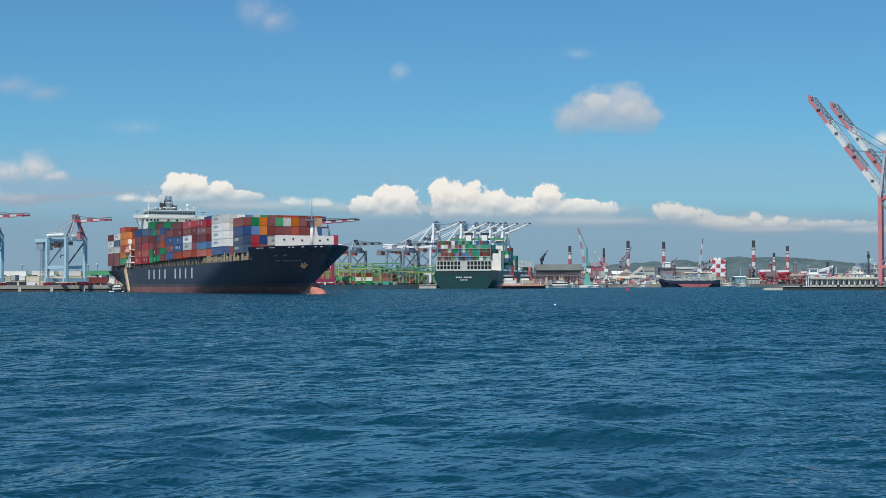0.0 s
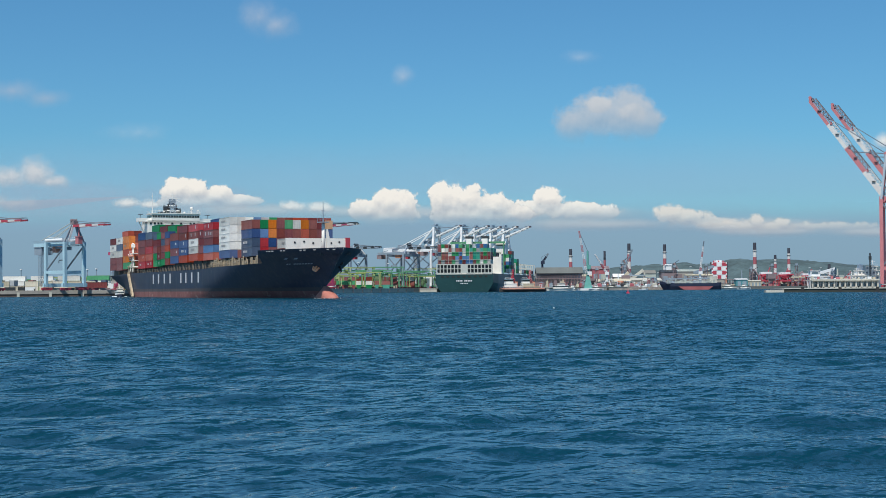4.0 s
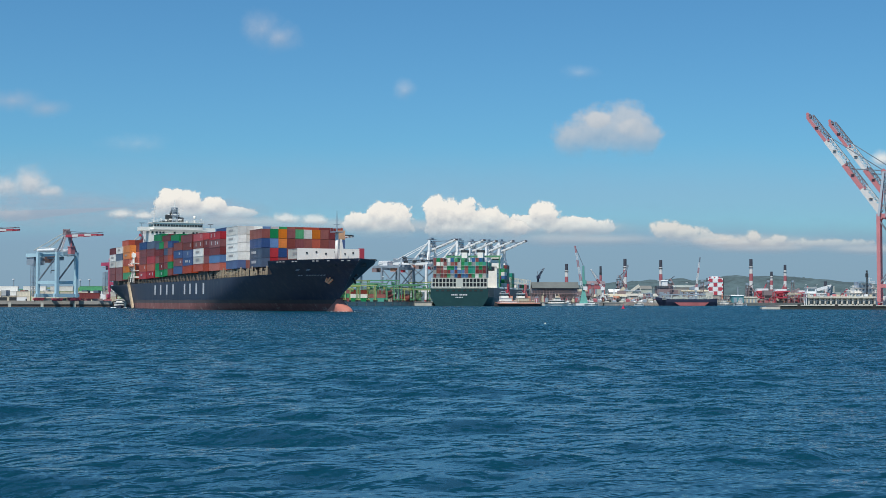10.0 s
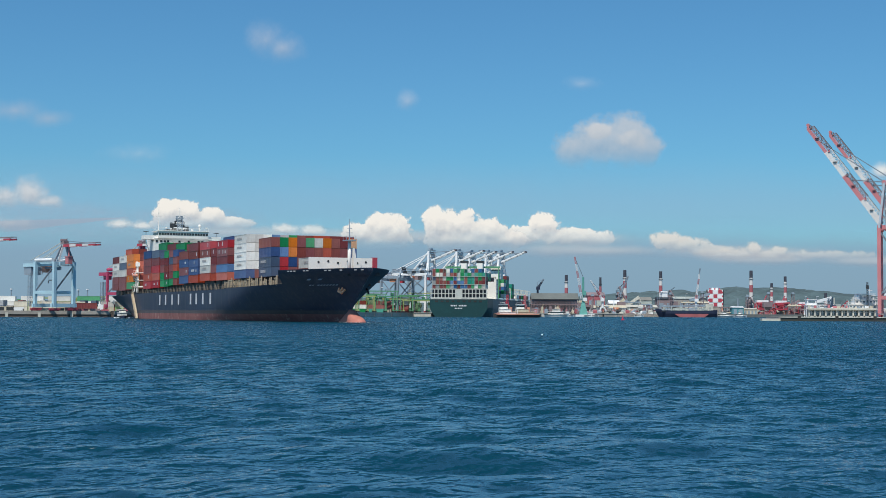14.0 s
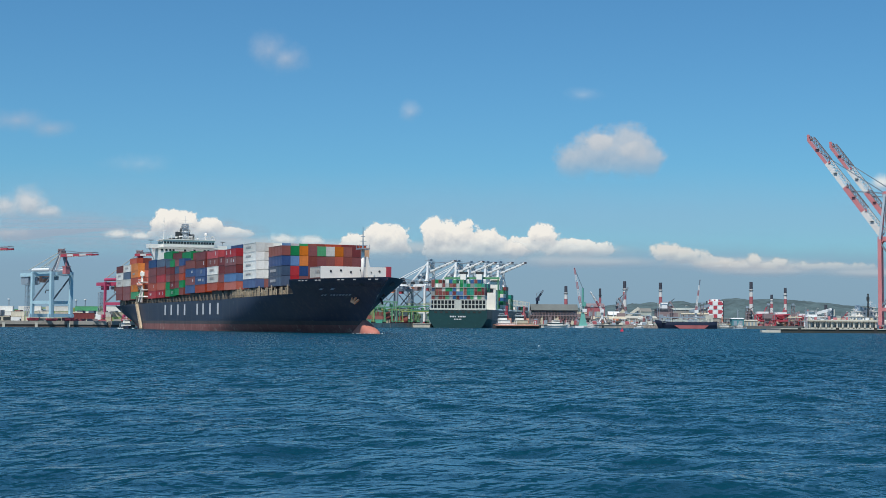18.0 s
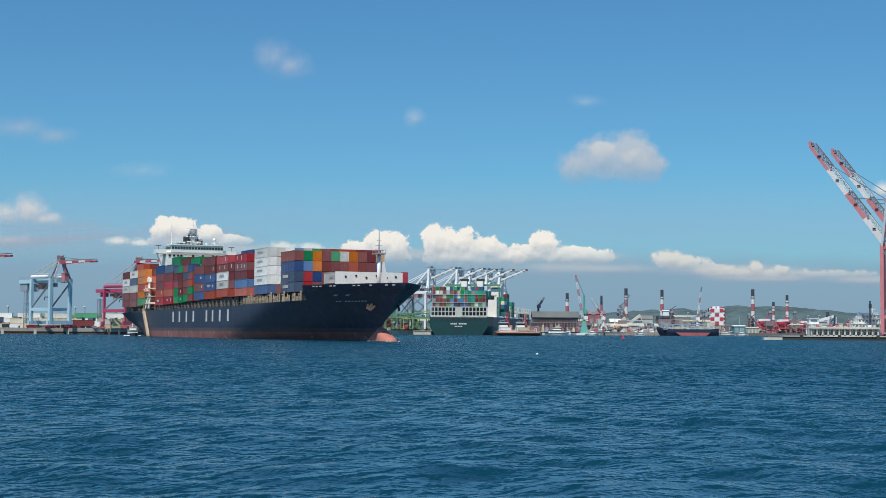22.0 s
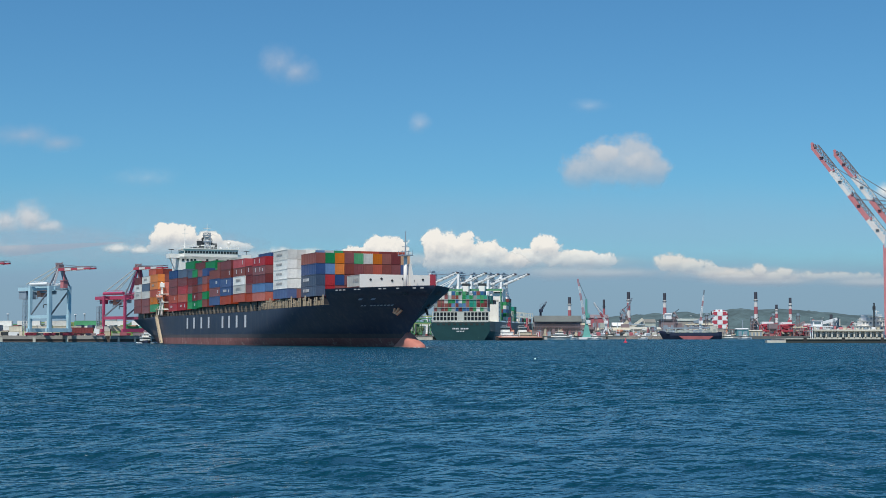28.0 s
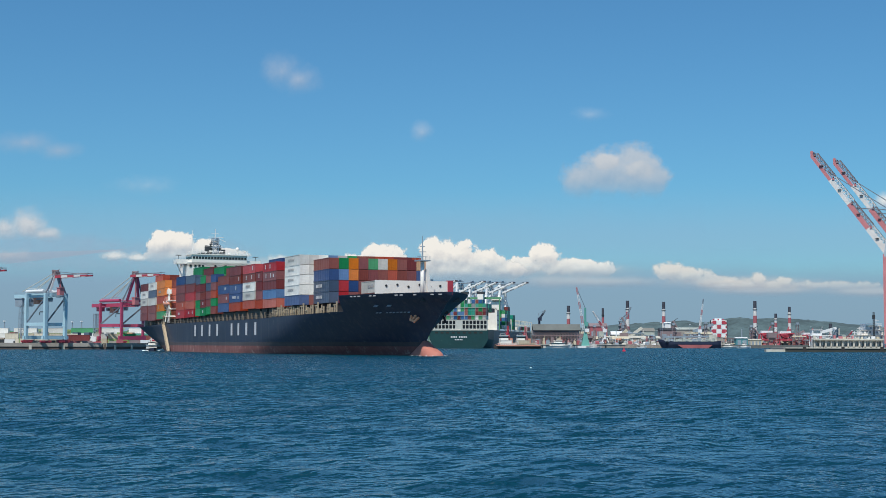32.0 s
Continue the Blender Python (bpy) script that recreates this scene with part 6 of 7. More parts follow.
# conveyors: slanting galleries between the works buildings
def conveyor(u0, v0, u1, v1, d, mat, label):
    a, b = Vector((sight(u0, d), d, rise(v0, d))), Vector((sight(u1, d), d, rise(v1, d)))
    c = empty_thing("conveyor", Matrix.Translation((a.x, d, 2.6)), label, "conveyor", "belt conveyors")
    p, q = Vector((0, 0, a.z - 2.6)), Vector((b.x - a.x, 0, b.z - 2.6))
    part("gallery", Shape().bar(p, q, 2.6, 2.4), mat, c)
    for k in range(1, 5):
        e = p.lerp(q, k / 4.5)
        part("trestle", Shape().bar((e.x - 1, 0, 0), (e.x, 0, e.z), 0.4).bar((e.x + 1, 0, 0), (e.x, 0, e.z), 0.4), M_CGREY, c)
    return c


conveyor(306, 8, 326, 26, 1235, M_CREAM, "cream inclined belt conveyor")
conveyor(330, 14, 352, 30, 1255, M_PALE, "pale inclined belt conveyor")
conveyor(440, 24, 476, 36, 1300, M_CGREY, "grey inclined belt conveyor")
conveyor(612, 14, 634, 24, 1290, M_TRUSS, "brown inclined belt conveyor")
conveyor(640, 16, 690, 30, 1280, M_CWHITE, "white inclined belt conveyor")

# the chequered block
ck = empty_thing("chequered_tank_house", pose(sight(484, 1360), 1360, 2.6), "red and white chequered works building", "building")
W, Hh = 13.4, rise(43, 1360) - 2.6
cell_h = Hh * 0.7 / 4
for r in range(4):
    for c in range(3):
        zc, xc = Hh * 0.3 + (r + 0.5) * cell_h, -W / 2 + (c + 0.5) * W / 3
        odd = (r + c) % 2
        part("panel", Shape().box(xc, -5.7, zc, W / 3 - 0.25, 0.5, cell_h - 0.25), M_CWHITE, ck)
        if odd:
            part("panel", Shape().box(xc, -6.0, zc, W / 3 * 0.8, 0.2, cell_h * 0.82), M_SIGNALRED, ck)
for sx in (-1, 1):
    for r in range(9):
        part("edge_stripe", Shape().box(sx * W / 2, -6.05, Hh * 0.3 + (r + 0.5) * Hh * 0.7 / 9, 0.9, 0.3, Hh * 0.7 / 9 - 0.04), M_SIGNALRED if r % 2 else M_CWHITE, ck)
for k in range(5):
    part("roof_gear", Shape().box(-W * 0.35 + k * W * 0.17, -3, Hh + 0.7, 1.2, 1.2, 1.4 + (k % 2)), M_CWHITE if k % 2 else M_SIGNALRED, ck)
part("panel_backing", Shape().box(0, 0.4, Hh * 0.66, W, 11.6, Hh * 0.68), M_CWHITE, ck)
part("base", Shape().box(0, 0.2, Hh * 0.165, W * 0.96, 11.5, Hh * 0.34), M_CONC, ck)
for sx in (-1, 1):
    part("side_pipe", Shape().bar((sx * (W / 2 + 1), -4, 0), (sx * (W / 2 + 1), -4, Hh * 1.0), 1.1), M_DARK, ck)
part("roof_house", Shape().box(0, 0, Hh + 0.9, 6, 6, 1.8), M_CWHITE, ck)


# red ship unloaders
def unloader(u, d, v, label):
    t = empty_thing("ship_unloader", pose(sight(u, d), d, 2.6), label, "crane", "ship unloaders")
    H = rise(v, d) - 2.6
    for sx in (-1, 1):
        for sy in (-1, 1):
            part("leg", Shape().bar((sx * 6, sy * 5, 0), (sx * 5, sy * 5, H * 0.62), 0.9), M_SIGNALRED, t)
        part("tie", Shape().bar((sx * 6, -5, H * 0.3), (sx * 6, 5, H * 0.3), 0.8), M_SIGNALRED, t)
    for z in (0.3, 0.6):
        part("beam", Shape().bar((-6, -5, H * z), (6, -5, H * z), 0.9, 1.2), M_SIGNALRED, t)
    part("diagonal", Shape().bar((-6, -5.1, H * 0.3), (6, -5.1, H * 0.6), 0.5).bar((6, -5.1, H * 0.3), (-6, -5.1, H * 0.6), 0.5), M_SIGNALRED, t)
    part("hopper", Shape().loft([[(-2.8, -2.8, H * 0.56), (2.8, -2.8, H * 0.56), (2.8, 2.8, H * 0.56), (-2.8, 2.8, H * 0.56)], [(-1.5, -1.5, H * 0.2), (1.5, -1.5, H * 0.2), (1.5, 1.5, H * 0.2), (-1.5, 1.5, H * 0.2)]]), M_SIGNALRED, t)
    part("house", Shape().box(0, 0, H * 0.72, 10, 7, H * 0.18), M_CWHITE, t)
    part("boom", Shape().bar((-6, -3, H * 0.64), (7, -7, H * 0.68), 0.8, 1.0), M_SIGNALRED, t)
    part("mast", Shape().bar((2, 0, H * 0.8), (4, 0, H * 1.08), 0.7), M_SIGNALRED, t)
    part("stay", Shape().bar((4, 0, H * 1.08), (12, -9, H * 0.7), 0.2), M_ROPE, t)
    return t


for u, d, v in ((568, 1256, 31), (600, 1256, 30), (641, 1260, 27)):
    unloader(u, d, v, "red ore unloader crane on the works quay")
jib_crane(690, 1262, 14, 30, -8, M_CWHITE, "white jib crane on the quay", [M_CWHITE, M_CWHITE])
jib_crane(708, 1262, 10, 24, 8, M_SIGNALRED, "small red quay crane", [M_SIGNALRED, M_SIGNALRED])

# ---- the ore carrier ----
ore = empty_thing("ore_carrier", pose(sight(384, 1155), 1155, 0), "dark navy bulk carrier with a red band, busy with deck gear", "ship")
Lb = sight(488, 1155) - sight(384, 1155)
def ore_top(x):
    return 5.2 + 1.6 * max(0.0, 1 - x / 14) ** 2 + 0.9 * max(0.0, (x - Lb + 9) / 9)


def ore_hull(z_lo, z_hi):
    h = Shape()
    for sg in (1, -1):
        rings = []
        for x, w in ((-1.6, 0.2), (0.5, 2.6), (3, 5.2), (6, 7.4), (10, 8.5), (Lb - 8, 8.5), (Lb - 3, 7.6), (Lb - 0.5, 6.2)):
            ring = []
            for k in range(6):
                z = lerp(z_lo, ore_top(x) if z_hi is None else z_hi, k / 5)
                ring.append((x + 2.4 * max(0.0, 1 - max(z, 0) / 5) * max(0.0, 1 - x / 8), sg * w * (0.8 + 0.2 * min(1, max(0, z + 1) / 4)), z))
            rings.append(ring[::sg])
        h.loft(rings, closed=False, caps=False)
    return h


part("hull", ore_hull(2.0, None), M_NAVY, ore, "navy blue hull")
part("boot_topping", ore_hull(-1.0, 2.0), M_NAVY, ore, "navy lower hull")
part("red_band", Shape().loft([[(Lb * 0.36, y, -0.3), (Lb * 0.76, y, -0.3), (Lb * 0.84, y, 2.7), (Lb * 0.26, y, 2.7)] for y in (-8.62, -8.2)]), M_ORERED, ore, "faded pink-red boot band")
part("deck", Shape().box(Lb / 2, 0, 5.0, Lb - 6, 15, 0.3), M_GREYGREEN, ore)
rnd2 = random.Random(8)
for k in range(30):
    x = 4 + (Lb - 9) * (k + rnd2.random()) / 30
    hh = 1.2 + 2.6 * rnd2.random()
    mt = rnd2.choice([M_GREYGREEN, M_GREYGREEN, M_GREYGREEN, M_CGREY])
    part("deck_gear", Shape().box(x, -4 - 3 * rnd2.random(), 5.1 + hh / 2, 0.8 + 1.6 * rnd2.random(), 2.2, hh).bar((x - 1, -7.4, 5.2), (x - 1, -7.4, 6.4 + 2 * rnd2.random()), 0.22), mt, ore)
for k in range(10):
    x = 6 + k * (Lb - 12) / 9
    part("hatch_coaming", Shape().box(x, 0, 6.0, (Lb - 12) / 11, 9, 1.6), M_GREYGREEN, ore)
rail = Shape().bar((2, -8.2, 6.5), (Lb - 4, -8.2, 6.5), 0.12).bar((2, -8.2, 6.0), (Lb - 4, -8.2, 6.0), 0.1)
part("side_rail", rail, M_CWHITE, ore)
part("bridge_house", Shape().box(Lb - 7, 0, 8, 6, 12, 6), M_PALE, ore)
part("deck_conveyor", Shape().bar((2, -5, 8.8), (Lb - 8, -5, 9.4), 1.4, 1.0), M_CGREY, ore)

# small white craft by the works quay
for u, d, L, mt in ((268, 1135, 16, M_WHITE), (500, 1165, 24, M_WHITE), (528, 1170, 16, M_CWHITE), (226, 1105, 14, M_CWHITE), (352, 1160, 10, M_CWHITE)):
    small_craft("work_boat", pose(sight(u, d), d, 0, 0, 0, 8), "white work boat lying at the quay", L * 0.8, L * 0.24, mt, M_WHITE, 1.2, ((0.0, 0.4, 0.7, 1.7), (0.02, 0.18, 0.5, 1.3)))

# rock slope between the works quays
rocks = Shape()
rr = random.Random(3)
for k in range(520):
    u = 246 + 150 * rr.random()
    d = 1166 + 8 * rr.random()
    x, z, s = sight(u, d), 0.2 + (d - 1166) * 0.28, 0.6 + 0.9 * rr.random()
    pts = [(x + s * math.cos(a) * rr.uniform(0.7, 1.1), d + s * math.sin(a) * rr.uniform(0.7, 1.1)) for a in (0, 1.25, 2.5, 3.75, 5)]
    rocks.loft([[(px, py, z - 0.5) for px, py in pts], [(x + (px - x) * 0.55, d + (py - d) * 0.55, z + s * 0.7) for px, py in pts]])
tagged(part("armour_rocks", rocks, M_ROCK), "loose grey armour rocks along the works shore", "rocks", kind="stuff")

# ---- on the pier: colonnaded shed and a white vessel behind it ----
col = empty_thing("pier_shed", pose(sight(650, 592), 592, 1.5), "long pale quayside arcade with dark openings", "building")
Lp = sight(765, 592) - sight(650, 592)
Hp = rise(9.5, 592) - 1.5
part("roof", Shape().box(Lp / 2, 3, Hp, Lp + 1, 8, 0.35), M_PALE, col)
part("back_wall", Shape().box(Lp / 2, 3.2, Hp / 2, Lp, 0.3, Hp), M_SHADEDGLASS, col)
for k in range(12):
    g = part("glazing", Shape().box((k + 0.5) * Lp / 12, 0.9, Hp * 0.5, Lp / 12 * 0.84, 0.12, Hp * 0.62), M_SHADEDGLASS, col)
    part("glazing_bar", Shape().box((k + 0.5) * Lp / 12, 0.8, Hp * 0.5, 0.14, 0.1, Hp * 0.62).box((k + 0.5) * Lp / 12, 0.8, Hp * 0.62, Lp / 12 * 0.84, 0.1, 0.12), M_CWHITE, g)
    part("sill_wall", Shape().box((k + 0.5) * Lp / 12, 0.9, Hp * 0.095, Lp / 12 * 0.84, 0.2, Hp * 0.19), M_PALE, col)
part("plinth", Shape().box(Lp / 2, 0, 0.25, Lp, 0.6, 0.5), M_PALE, col)
for k in range(13):
    part("column", Shape().box(k * Lp / 12, 0, Hp / 2, 0.65, 0.6, Hp), M_PALE, col)
part("lintel", Shape().box(Lp / 2, 0.5, Hp * 0.9, Lp, 0.5, Hp * 0.2), M_PALE, col)
part("parapet", Shape().box(Lp / 2, -0.8, Hp + 0.32, Lp + 1, 0.15, 0.35), M_PALE, col)
pr = random.Random(40)
for k in range(22):
    x, hh = Lp * (k + pr.random()) / 22, 0.5 + 1.3 * pr.random()
    part("roof_gear", Shape().box(x, 2.5 + 2 * pr.random(), Hp + 0.17 + hh / 2, 0.6 + 1.2 * pr.random(), 1.0, hh), pr.choice([M_CWHITE, M_PALE, M_CGREY, M_PINK, M_CREAM]), col)
wv = empty_thing("white_vessel", pose(sight(748, 632), 632, 1.55, 0, 0, 4), "white vessel with stepped upper decks lying behind the pier", "ship")
part("hull", Shape().loft([[(x, -3.6 * w, -2.5), (x, -3.8 * w, 3.0 + e), (x, 3.8 * w, 3.0 + e), (x, 3.6 * w, -2.5)] for x, w, e in ((-11, 0.8, 0), (-8, 1, 0), (5, 1, 0.2), (9, 0.7, 0.9), (12, 0.08, 1.6))]), M_WHITE, wv)
for name, x, z, L, W, H in (("main_deckhouse", -1.5, 4.2, 14, 6.4, 2.4), ("upper_deckhouse", -0.8, 6.5, 9.5, 5.6, 2.2), ("wheelhouse", 0.6, 8.5, 5.0, 4.6, 1.9)):
    h = part(name, Shape().box(x, 0, z, L, W, H).box(x + 0.2, 0, z + H / 2 + 0.1, L + 1.0, W + 0.8, 0.2), M_WHITE, wv)
    n = int(L / 1.5)
    for k in range(n):
        part("cabin_window", Shape().box(x - L / 2 + (k + 0.5) * L / n, -W / 2 - 0.03, z + 0.2, L / n * 0.5, 0.1, H * 0.38), M_SHADEDGLASS, h)
    part("deck_rail", Shape().bar((x - L / 2 - 1.5, -W / 2 - 0.3, z + H / 2 + 1.1), (x + L / 2 + 0.6, -W / 2 - 0.3, z + H / 2 + 1.1), 0.1).bar((x - L / 2 - 1.5, -W / 2 - 0.3, z + H / 2 + 0.6), (x + L / 2 + 0.6, -W / 2 - 0.3, z + H / 2 + 0.6), 0.08), M_CWHITE, wv)
part("funnel", Shape().loft([[(-4.6 + a, b, z) for a, b in ((0, -1), (1.8, -1), (1.8, 1), (0, 1))] for z in (7.4, 10.4)]), M_CWHITE, wv)
part("derrick", Shape().bar((6.0, -1, 3), (8.8, -1.5, 10.5), 0.45).bar((5.4, -1, 3), (5.4, -1, 8.0), 0.35).bar((5.4, -1, 8.0), (8.8, -1.5, 10.5), 0.14), M_CWHITE, wv)
for x, z in ((-8.5, 7.2), (-6.2, 9.0), (1.2, 12.4)):
    part("deck_post", Shape().bar((x, -2.4, 2.8), (x, -2.4, z), 0.2).bar((x - 1.2, -2.4, z - 0.6), (x + 1.2, -2.4, z - 0.6), 0.14), M_CWHITE, wv)
vm = empty_thing("signal_mast", pose(sight(752, 606), 606, 1.5), "slim dark lattice signal mast on the pier", "mast")
part("lattice", Shape().truss((0, 0, 0), (0, 0, rise(57, 606) - 1.5), 0.5, 0.5, 14, 0.12), M_DARK, vm)
part("lamp_head", Shape().box(0, 0, rise(57, 606) - 3.6, 1.0, 1.0, 1.6), M_DARK, vm)
fh = empty_thing("pier_frame_house", pose(sight(646, 615), 615, 1.5), "white open-framed loading house on the pier", "building")
for x in (0, 2.6, 5.2, 7.8):
    for y in (0, 4):
        part("post", Shape().box(x, y, 2.5, 0.4, 0.4, 5.0), M_CWHITE, fh)
part("roof", Shape().box(3.9, 2, 5.15, 9.0, 5.2, 0.3), M_CWHITE, fh)
part("upper_cabin", Shape().box(2.2, 2, 6.4, 4.0, 3.6, 2.2).box(2.2, 2, 7.6, 4.6, 4.2, 0.2), M_CWHITE, fh)
part("cabin_window", Shape().box(2.2, 0.16, 6.6, 3.0, 0.1, 0.8), M_SHADEDGLASS, fh)
part("rail", Shape().bar((4.4, -0.4, 6.3), (8.2, -0.4, 6.3), 0.12).bar((8.2, -0.4, 5.3), (8.2, -0.4, 6.3), 0.12), M_CWHITE, fh)
jib_crane(662, 640, 6, 18, -6, M_CWHITE, "small white davit crane on the pier", [M_CWHITE], base=1.5, r=0.4, portal=False)
jib_crane(690, 650, 8, 22, -9, M_CGREY, "small grey derrick on the pier", [M_CGREY], base=1.5, r=0.4, portal=False)
for k in range(9):
    o = empty_thing("bollard", pose(140 + k * 19, 545.2 - k * 3.82, 1.5), "black iron mooring bollard", "bollard", "pier bollards")
    part("post", Shape().tube((0, 0, 0), (0, 0, 0.6), 0.25).tube((0, 0, 0.6), (0, 0, 0.8), 0.4), M_DARK, o)

# ---- the yard on the near quay ----
rnd3 = random.Random(17)
for k in range(20):
    for lev in range(2):
        if lev and k % 6 == 4:
            continue
        x = -268 + k * 6.45
        o = new("container", CONT_MESH[(rnd3.choice(["cream", "cream", "cream", "white", "cream"] if x < -160 else ["white", "green", "brown", "cream", "lime"]), 6.06)])
        o.matrix_world = pose(x, 648 + (x + 268) * 0.2, 2.62 + 2.3 * lev, 0, 0, 11) @ Matrix.Diagonal((1, 1, 0.84, 1))
        tagged(o, "weathered short container in the quayside row", "container", "yard containers")
for k in range(11):
    if k % 4 == 2:
        continue
    o = new("container", CONT_MESH[(rnd3.choice(["white", "cream", "white", "green", "lime", "grey", "lime", "maroon"]), 12.19)])
    o.matrix_world = pose(-262 + k * 13.0, 726, 2.62)
    tagged(o, "single container standing in the quay yard", "container", "yard containers")
for k in range(42):
    o = new("container", CONT_MESH[(rnd3.choice(["lime", "green", "green", "lime", "white", "cream", "white", "teal"]), 12.19)])
    o.matrix_world = pose(-330 + (k // 3) * 15.4 + rnd3.random(), 766, 2.62 + 2.74 * (k % 3))
    tagged(o, "green or white container in the rear yard row", "container", "yard containers")
for k in range(60):
    x = -292 + (k % 30) * 5.2 + 1.4 * rnd3.random()
    if k >= 30 and rnd3.random() < 0.45:
        continue
    o = new("container", CONT_MESH[(rnd3.choice(["cream", "grey", "white", "lime", "slate", "tan", "brown", "grey", "green"]), 6.06)])
    o.matrix_world = pose(x, 700 + 3 * rnd3.random(), 2.62 + 2.72 * (k // 30), 0, 0, 88 + 4 * rnd3.random())
    tagged(o, "short container standing end-on in the quay yard", "container", "yard containers")
for k in range(11):
    yard_gantry(pose(-312 + k * 25, 780 + 12 * (k % 2), 2.6, 0, 0, 4), M_LIME if k % 3 else M_GGREEN, span=22, high=6.4 + 0.9 * (k % 3))


for k in range(22):
    x = -236 + k * 5.1 + rnd3.random() * 2
    y = 584 + (x + 420) * 55 / 270 + 4 + 7 * rnd3.random()
    o = empty_thing("hatch_cover", pose(x, y, 2.62, 0, 0, 12), "flat steel hatch cover or spreader laid on the quay", "hatch cover", "quay clutter")
    hh = 0.5 + 1.1 * rnd3.random()
    mt = rnd3.choice([M_STACKRED, M_STACKRED, M_TRUSS, M_CONC, M_CWHITE, M_DARK])
    part("plate", Shape().box(0, 0, hh / 2 + 0.25, 3.0 + 2 * rnd3.random(), 2.4, hh), mt, o)
    part("skid", Shape().box(-1.1, 0, 0.13, 0.3, 2.2, 0.26).box(1.1, 0, 0.13, 0.3, 2.2, 0.26), M_DARK, o)


def truck(m, cab_mat, box_col):
    t = empty_thing("container_truck", m, "container lorry on the quay", "lorry", "quay lorries")
    part("cab", Shape().box(8.2, 0, 1.9, 2.3, 2.4, 2.6).box(7.6, 0, 3.3, 1.4, 2.2, 0.3), cab_mat, t)
    part("chassis", Shape().box(1, 0, 1.05, 13.5, 1.2, 0.35), M_DARK, t)
    for x in (8.3, 4.5, -2.5, -3.8):
        for y in (-1, 1):
            part("wheel", Shape().tube((x, y - 0.15, 0.5), (x, y + 0.15, 0.5), 0.5), M_DARK, t)
    o = part("container", CONT_MESH[(box_col, 12.19)], None, t)
    o.matrix_basis = pose(0.5, 0, 1.25)
    return t


for x, y, cm, bc in ((-168, 662, M_CWHITE, "maroon"), (-146, 690, M_SIGNALRED, "brown"), (-128, 728, M_CWHITE, "grey")):
    truck(pose(x, y, 2.62, 0, 0, 12), cm, bc)


def light_mast(u, d, v):
    t = empty_thing("light_mast", pose(sight(u, d), d, 2.6), "tall grey floodlight mast in the yard", "lamp post", "yard light masts")
    H = rise(v, d) - 2.6
    part("pole", Shape().tube((0, 0, 0), (0, 0, H), 0.45, 0.25), M_CGREY, t)
    part("lamp_ring", Shape().tube((0, 0, H), (0, 0, H + 0.5), 0.8, n=12), M_CWHITE, t)
    return t


for u, v in ((-745, 38), (-628, 37), (-612, 38), (-704, 30), (-150, 46), (-98, 44)):
    light_mast(u, 790 if u < -300 else 1000, v)

# the dark red works shed and tree line behind the yards
shed(-228, -198, 0, 26, 985, 20, M_STACKRED, M_RUST, "dark red store beside the gantries", 4.0, 2)
belt = Shape()
tr = random.Random(31)
for k in range(900):
    x = -820 + 800 * tr.random()
    y = 1250 + 60 * tr.random()
    s = 2.6 + 2.6 * tr.random()
    z = 3 + s * 0.9 + tr.random() * 4.0
    pts = [(math.cos(a) * s * tr.uniform(0.7, 1.2), math.sin(a) * s * tr.uniform(0.7, 1.2)) for a in (0, 1.05, 2.1, 3.15, 4.2, 5.25)]
    belt.loft([[(x + a * f, y + b * f, z + h * s) for a, b in pts] for f, h in ((0.35, -0.9), (1.0, -0.3), (0.9, 0.3), (0.3, 0.85))])
tagged(part("tree_belt", belt, M_SHRUB), "dark green belt of trees behind the container yard", "trees", kind="stuff")

# ---- a pale float drifting on the water ----
fl = empty_thing("float", pose(11.3, 160, 0.05), "small white plastic float adrift", "float")
part("body", Shape().tube((-0.08, 0, 0), (0.08, 0, 0.02), 0.07, 0.06, 10), M_WHITE, fl)


# ---- tanks, hoppers and pipe racks scattered over the works ----
ck_rnd = random.Random(77)
for k in range(64):
    u = ck_rnd.choice([ck_rnd.uniform(250, 400), ck_rnd.uniform(250, 400), ck_rnd.uniform(400, 560), ck_rnd.uniform(560, 790)])
    d = ck_rnd.uniform(1216, 1290) if u > 330 else ck_rnd.uniform(1185, 1230)
    d = max(d, 1258) if u > 560 else d
    z = rise(ck_rnd.uniform(3, 20), d) - 2.6
    m = pose(sight(u, d), d, 2.6, 0, 0, ck_rnd.uniform(-20, 20))
    kind = k % 4
    mt = ck_rnd.choice([M_PALE, M_CGREY, M_CWHITE, M_TRUSS, M_CREAM, M_RUST, M_GREYGREEN])
    if kind == 0:
        t = empty_thing("storage_tank", m, "squat steel storage tank of the works", "tank", "works tanks")
        part("shell", Shape().tube((0, 0, 0), (0, 0, z * 0.8), 3.0, 3.0, 14), mt, t)
        part("roof", Shape().tube((0, 0, z * 0.8), (0, 0, z * 0.95), 3.1, 0.4, 14), M_CGREY, t)
    elif kind == 1:
        t = empty_thing("hopper", m, "steel hopper on a braced frame", "hopper", "works hoppers")
        part("bin", Shape().loft([[(a * 0.8, b * 0.8, z * 0.45) for a, b in ((-1, -1), (1, -1), (1, 1), (-1, 1))], [(a * 2.4, b * 2.4, z * 0.75) for a, b in ((-1, -1), (1, -1), (1, 1), (-1, 1))], [(a * 2.4, b * 2.4, z) for a, b in ((-1, -1), (1, -1), (1, 1), (-1, 1))]]), mt, t)
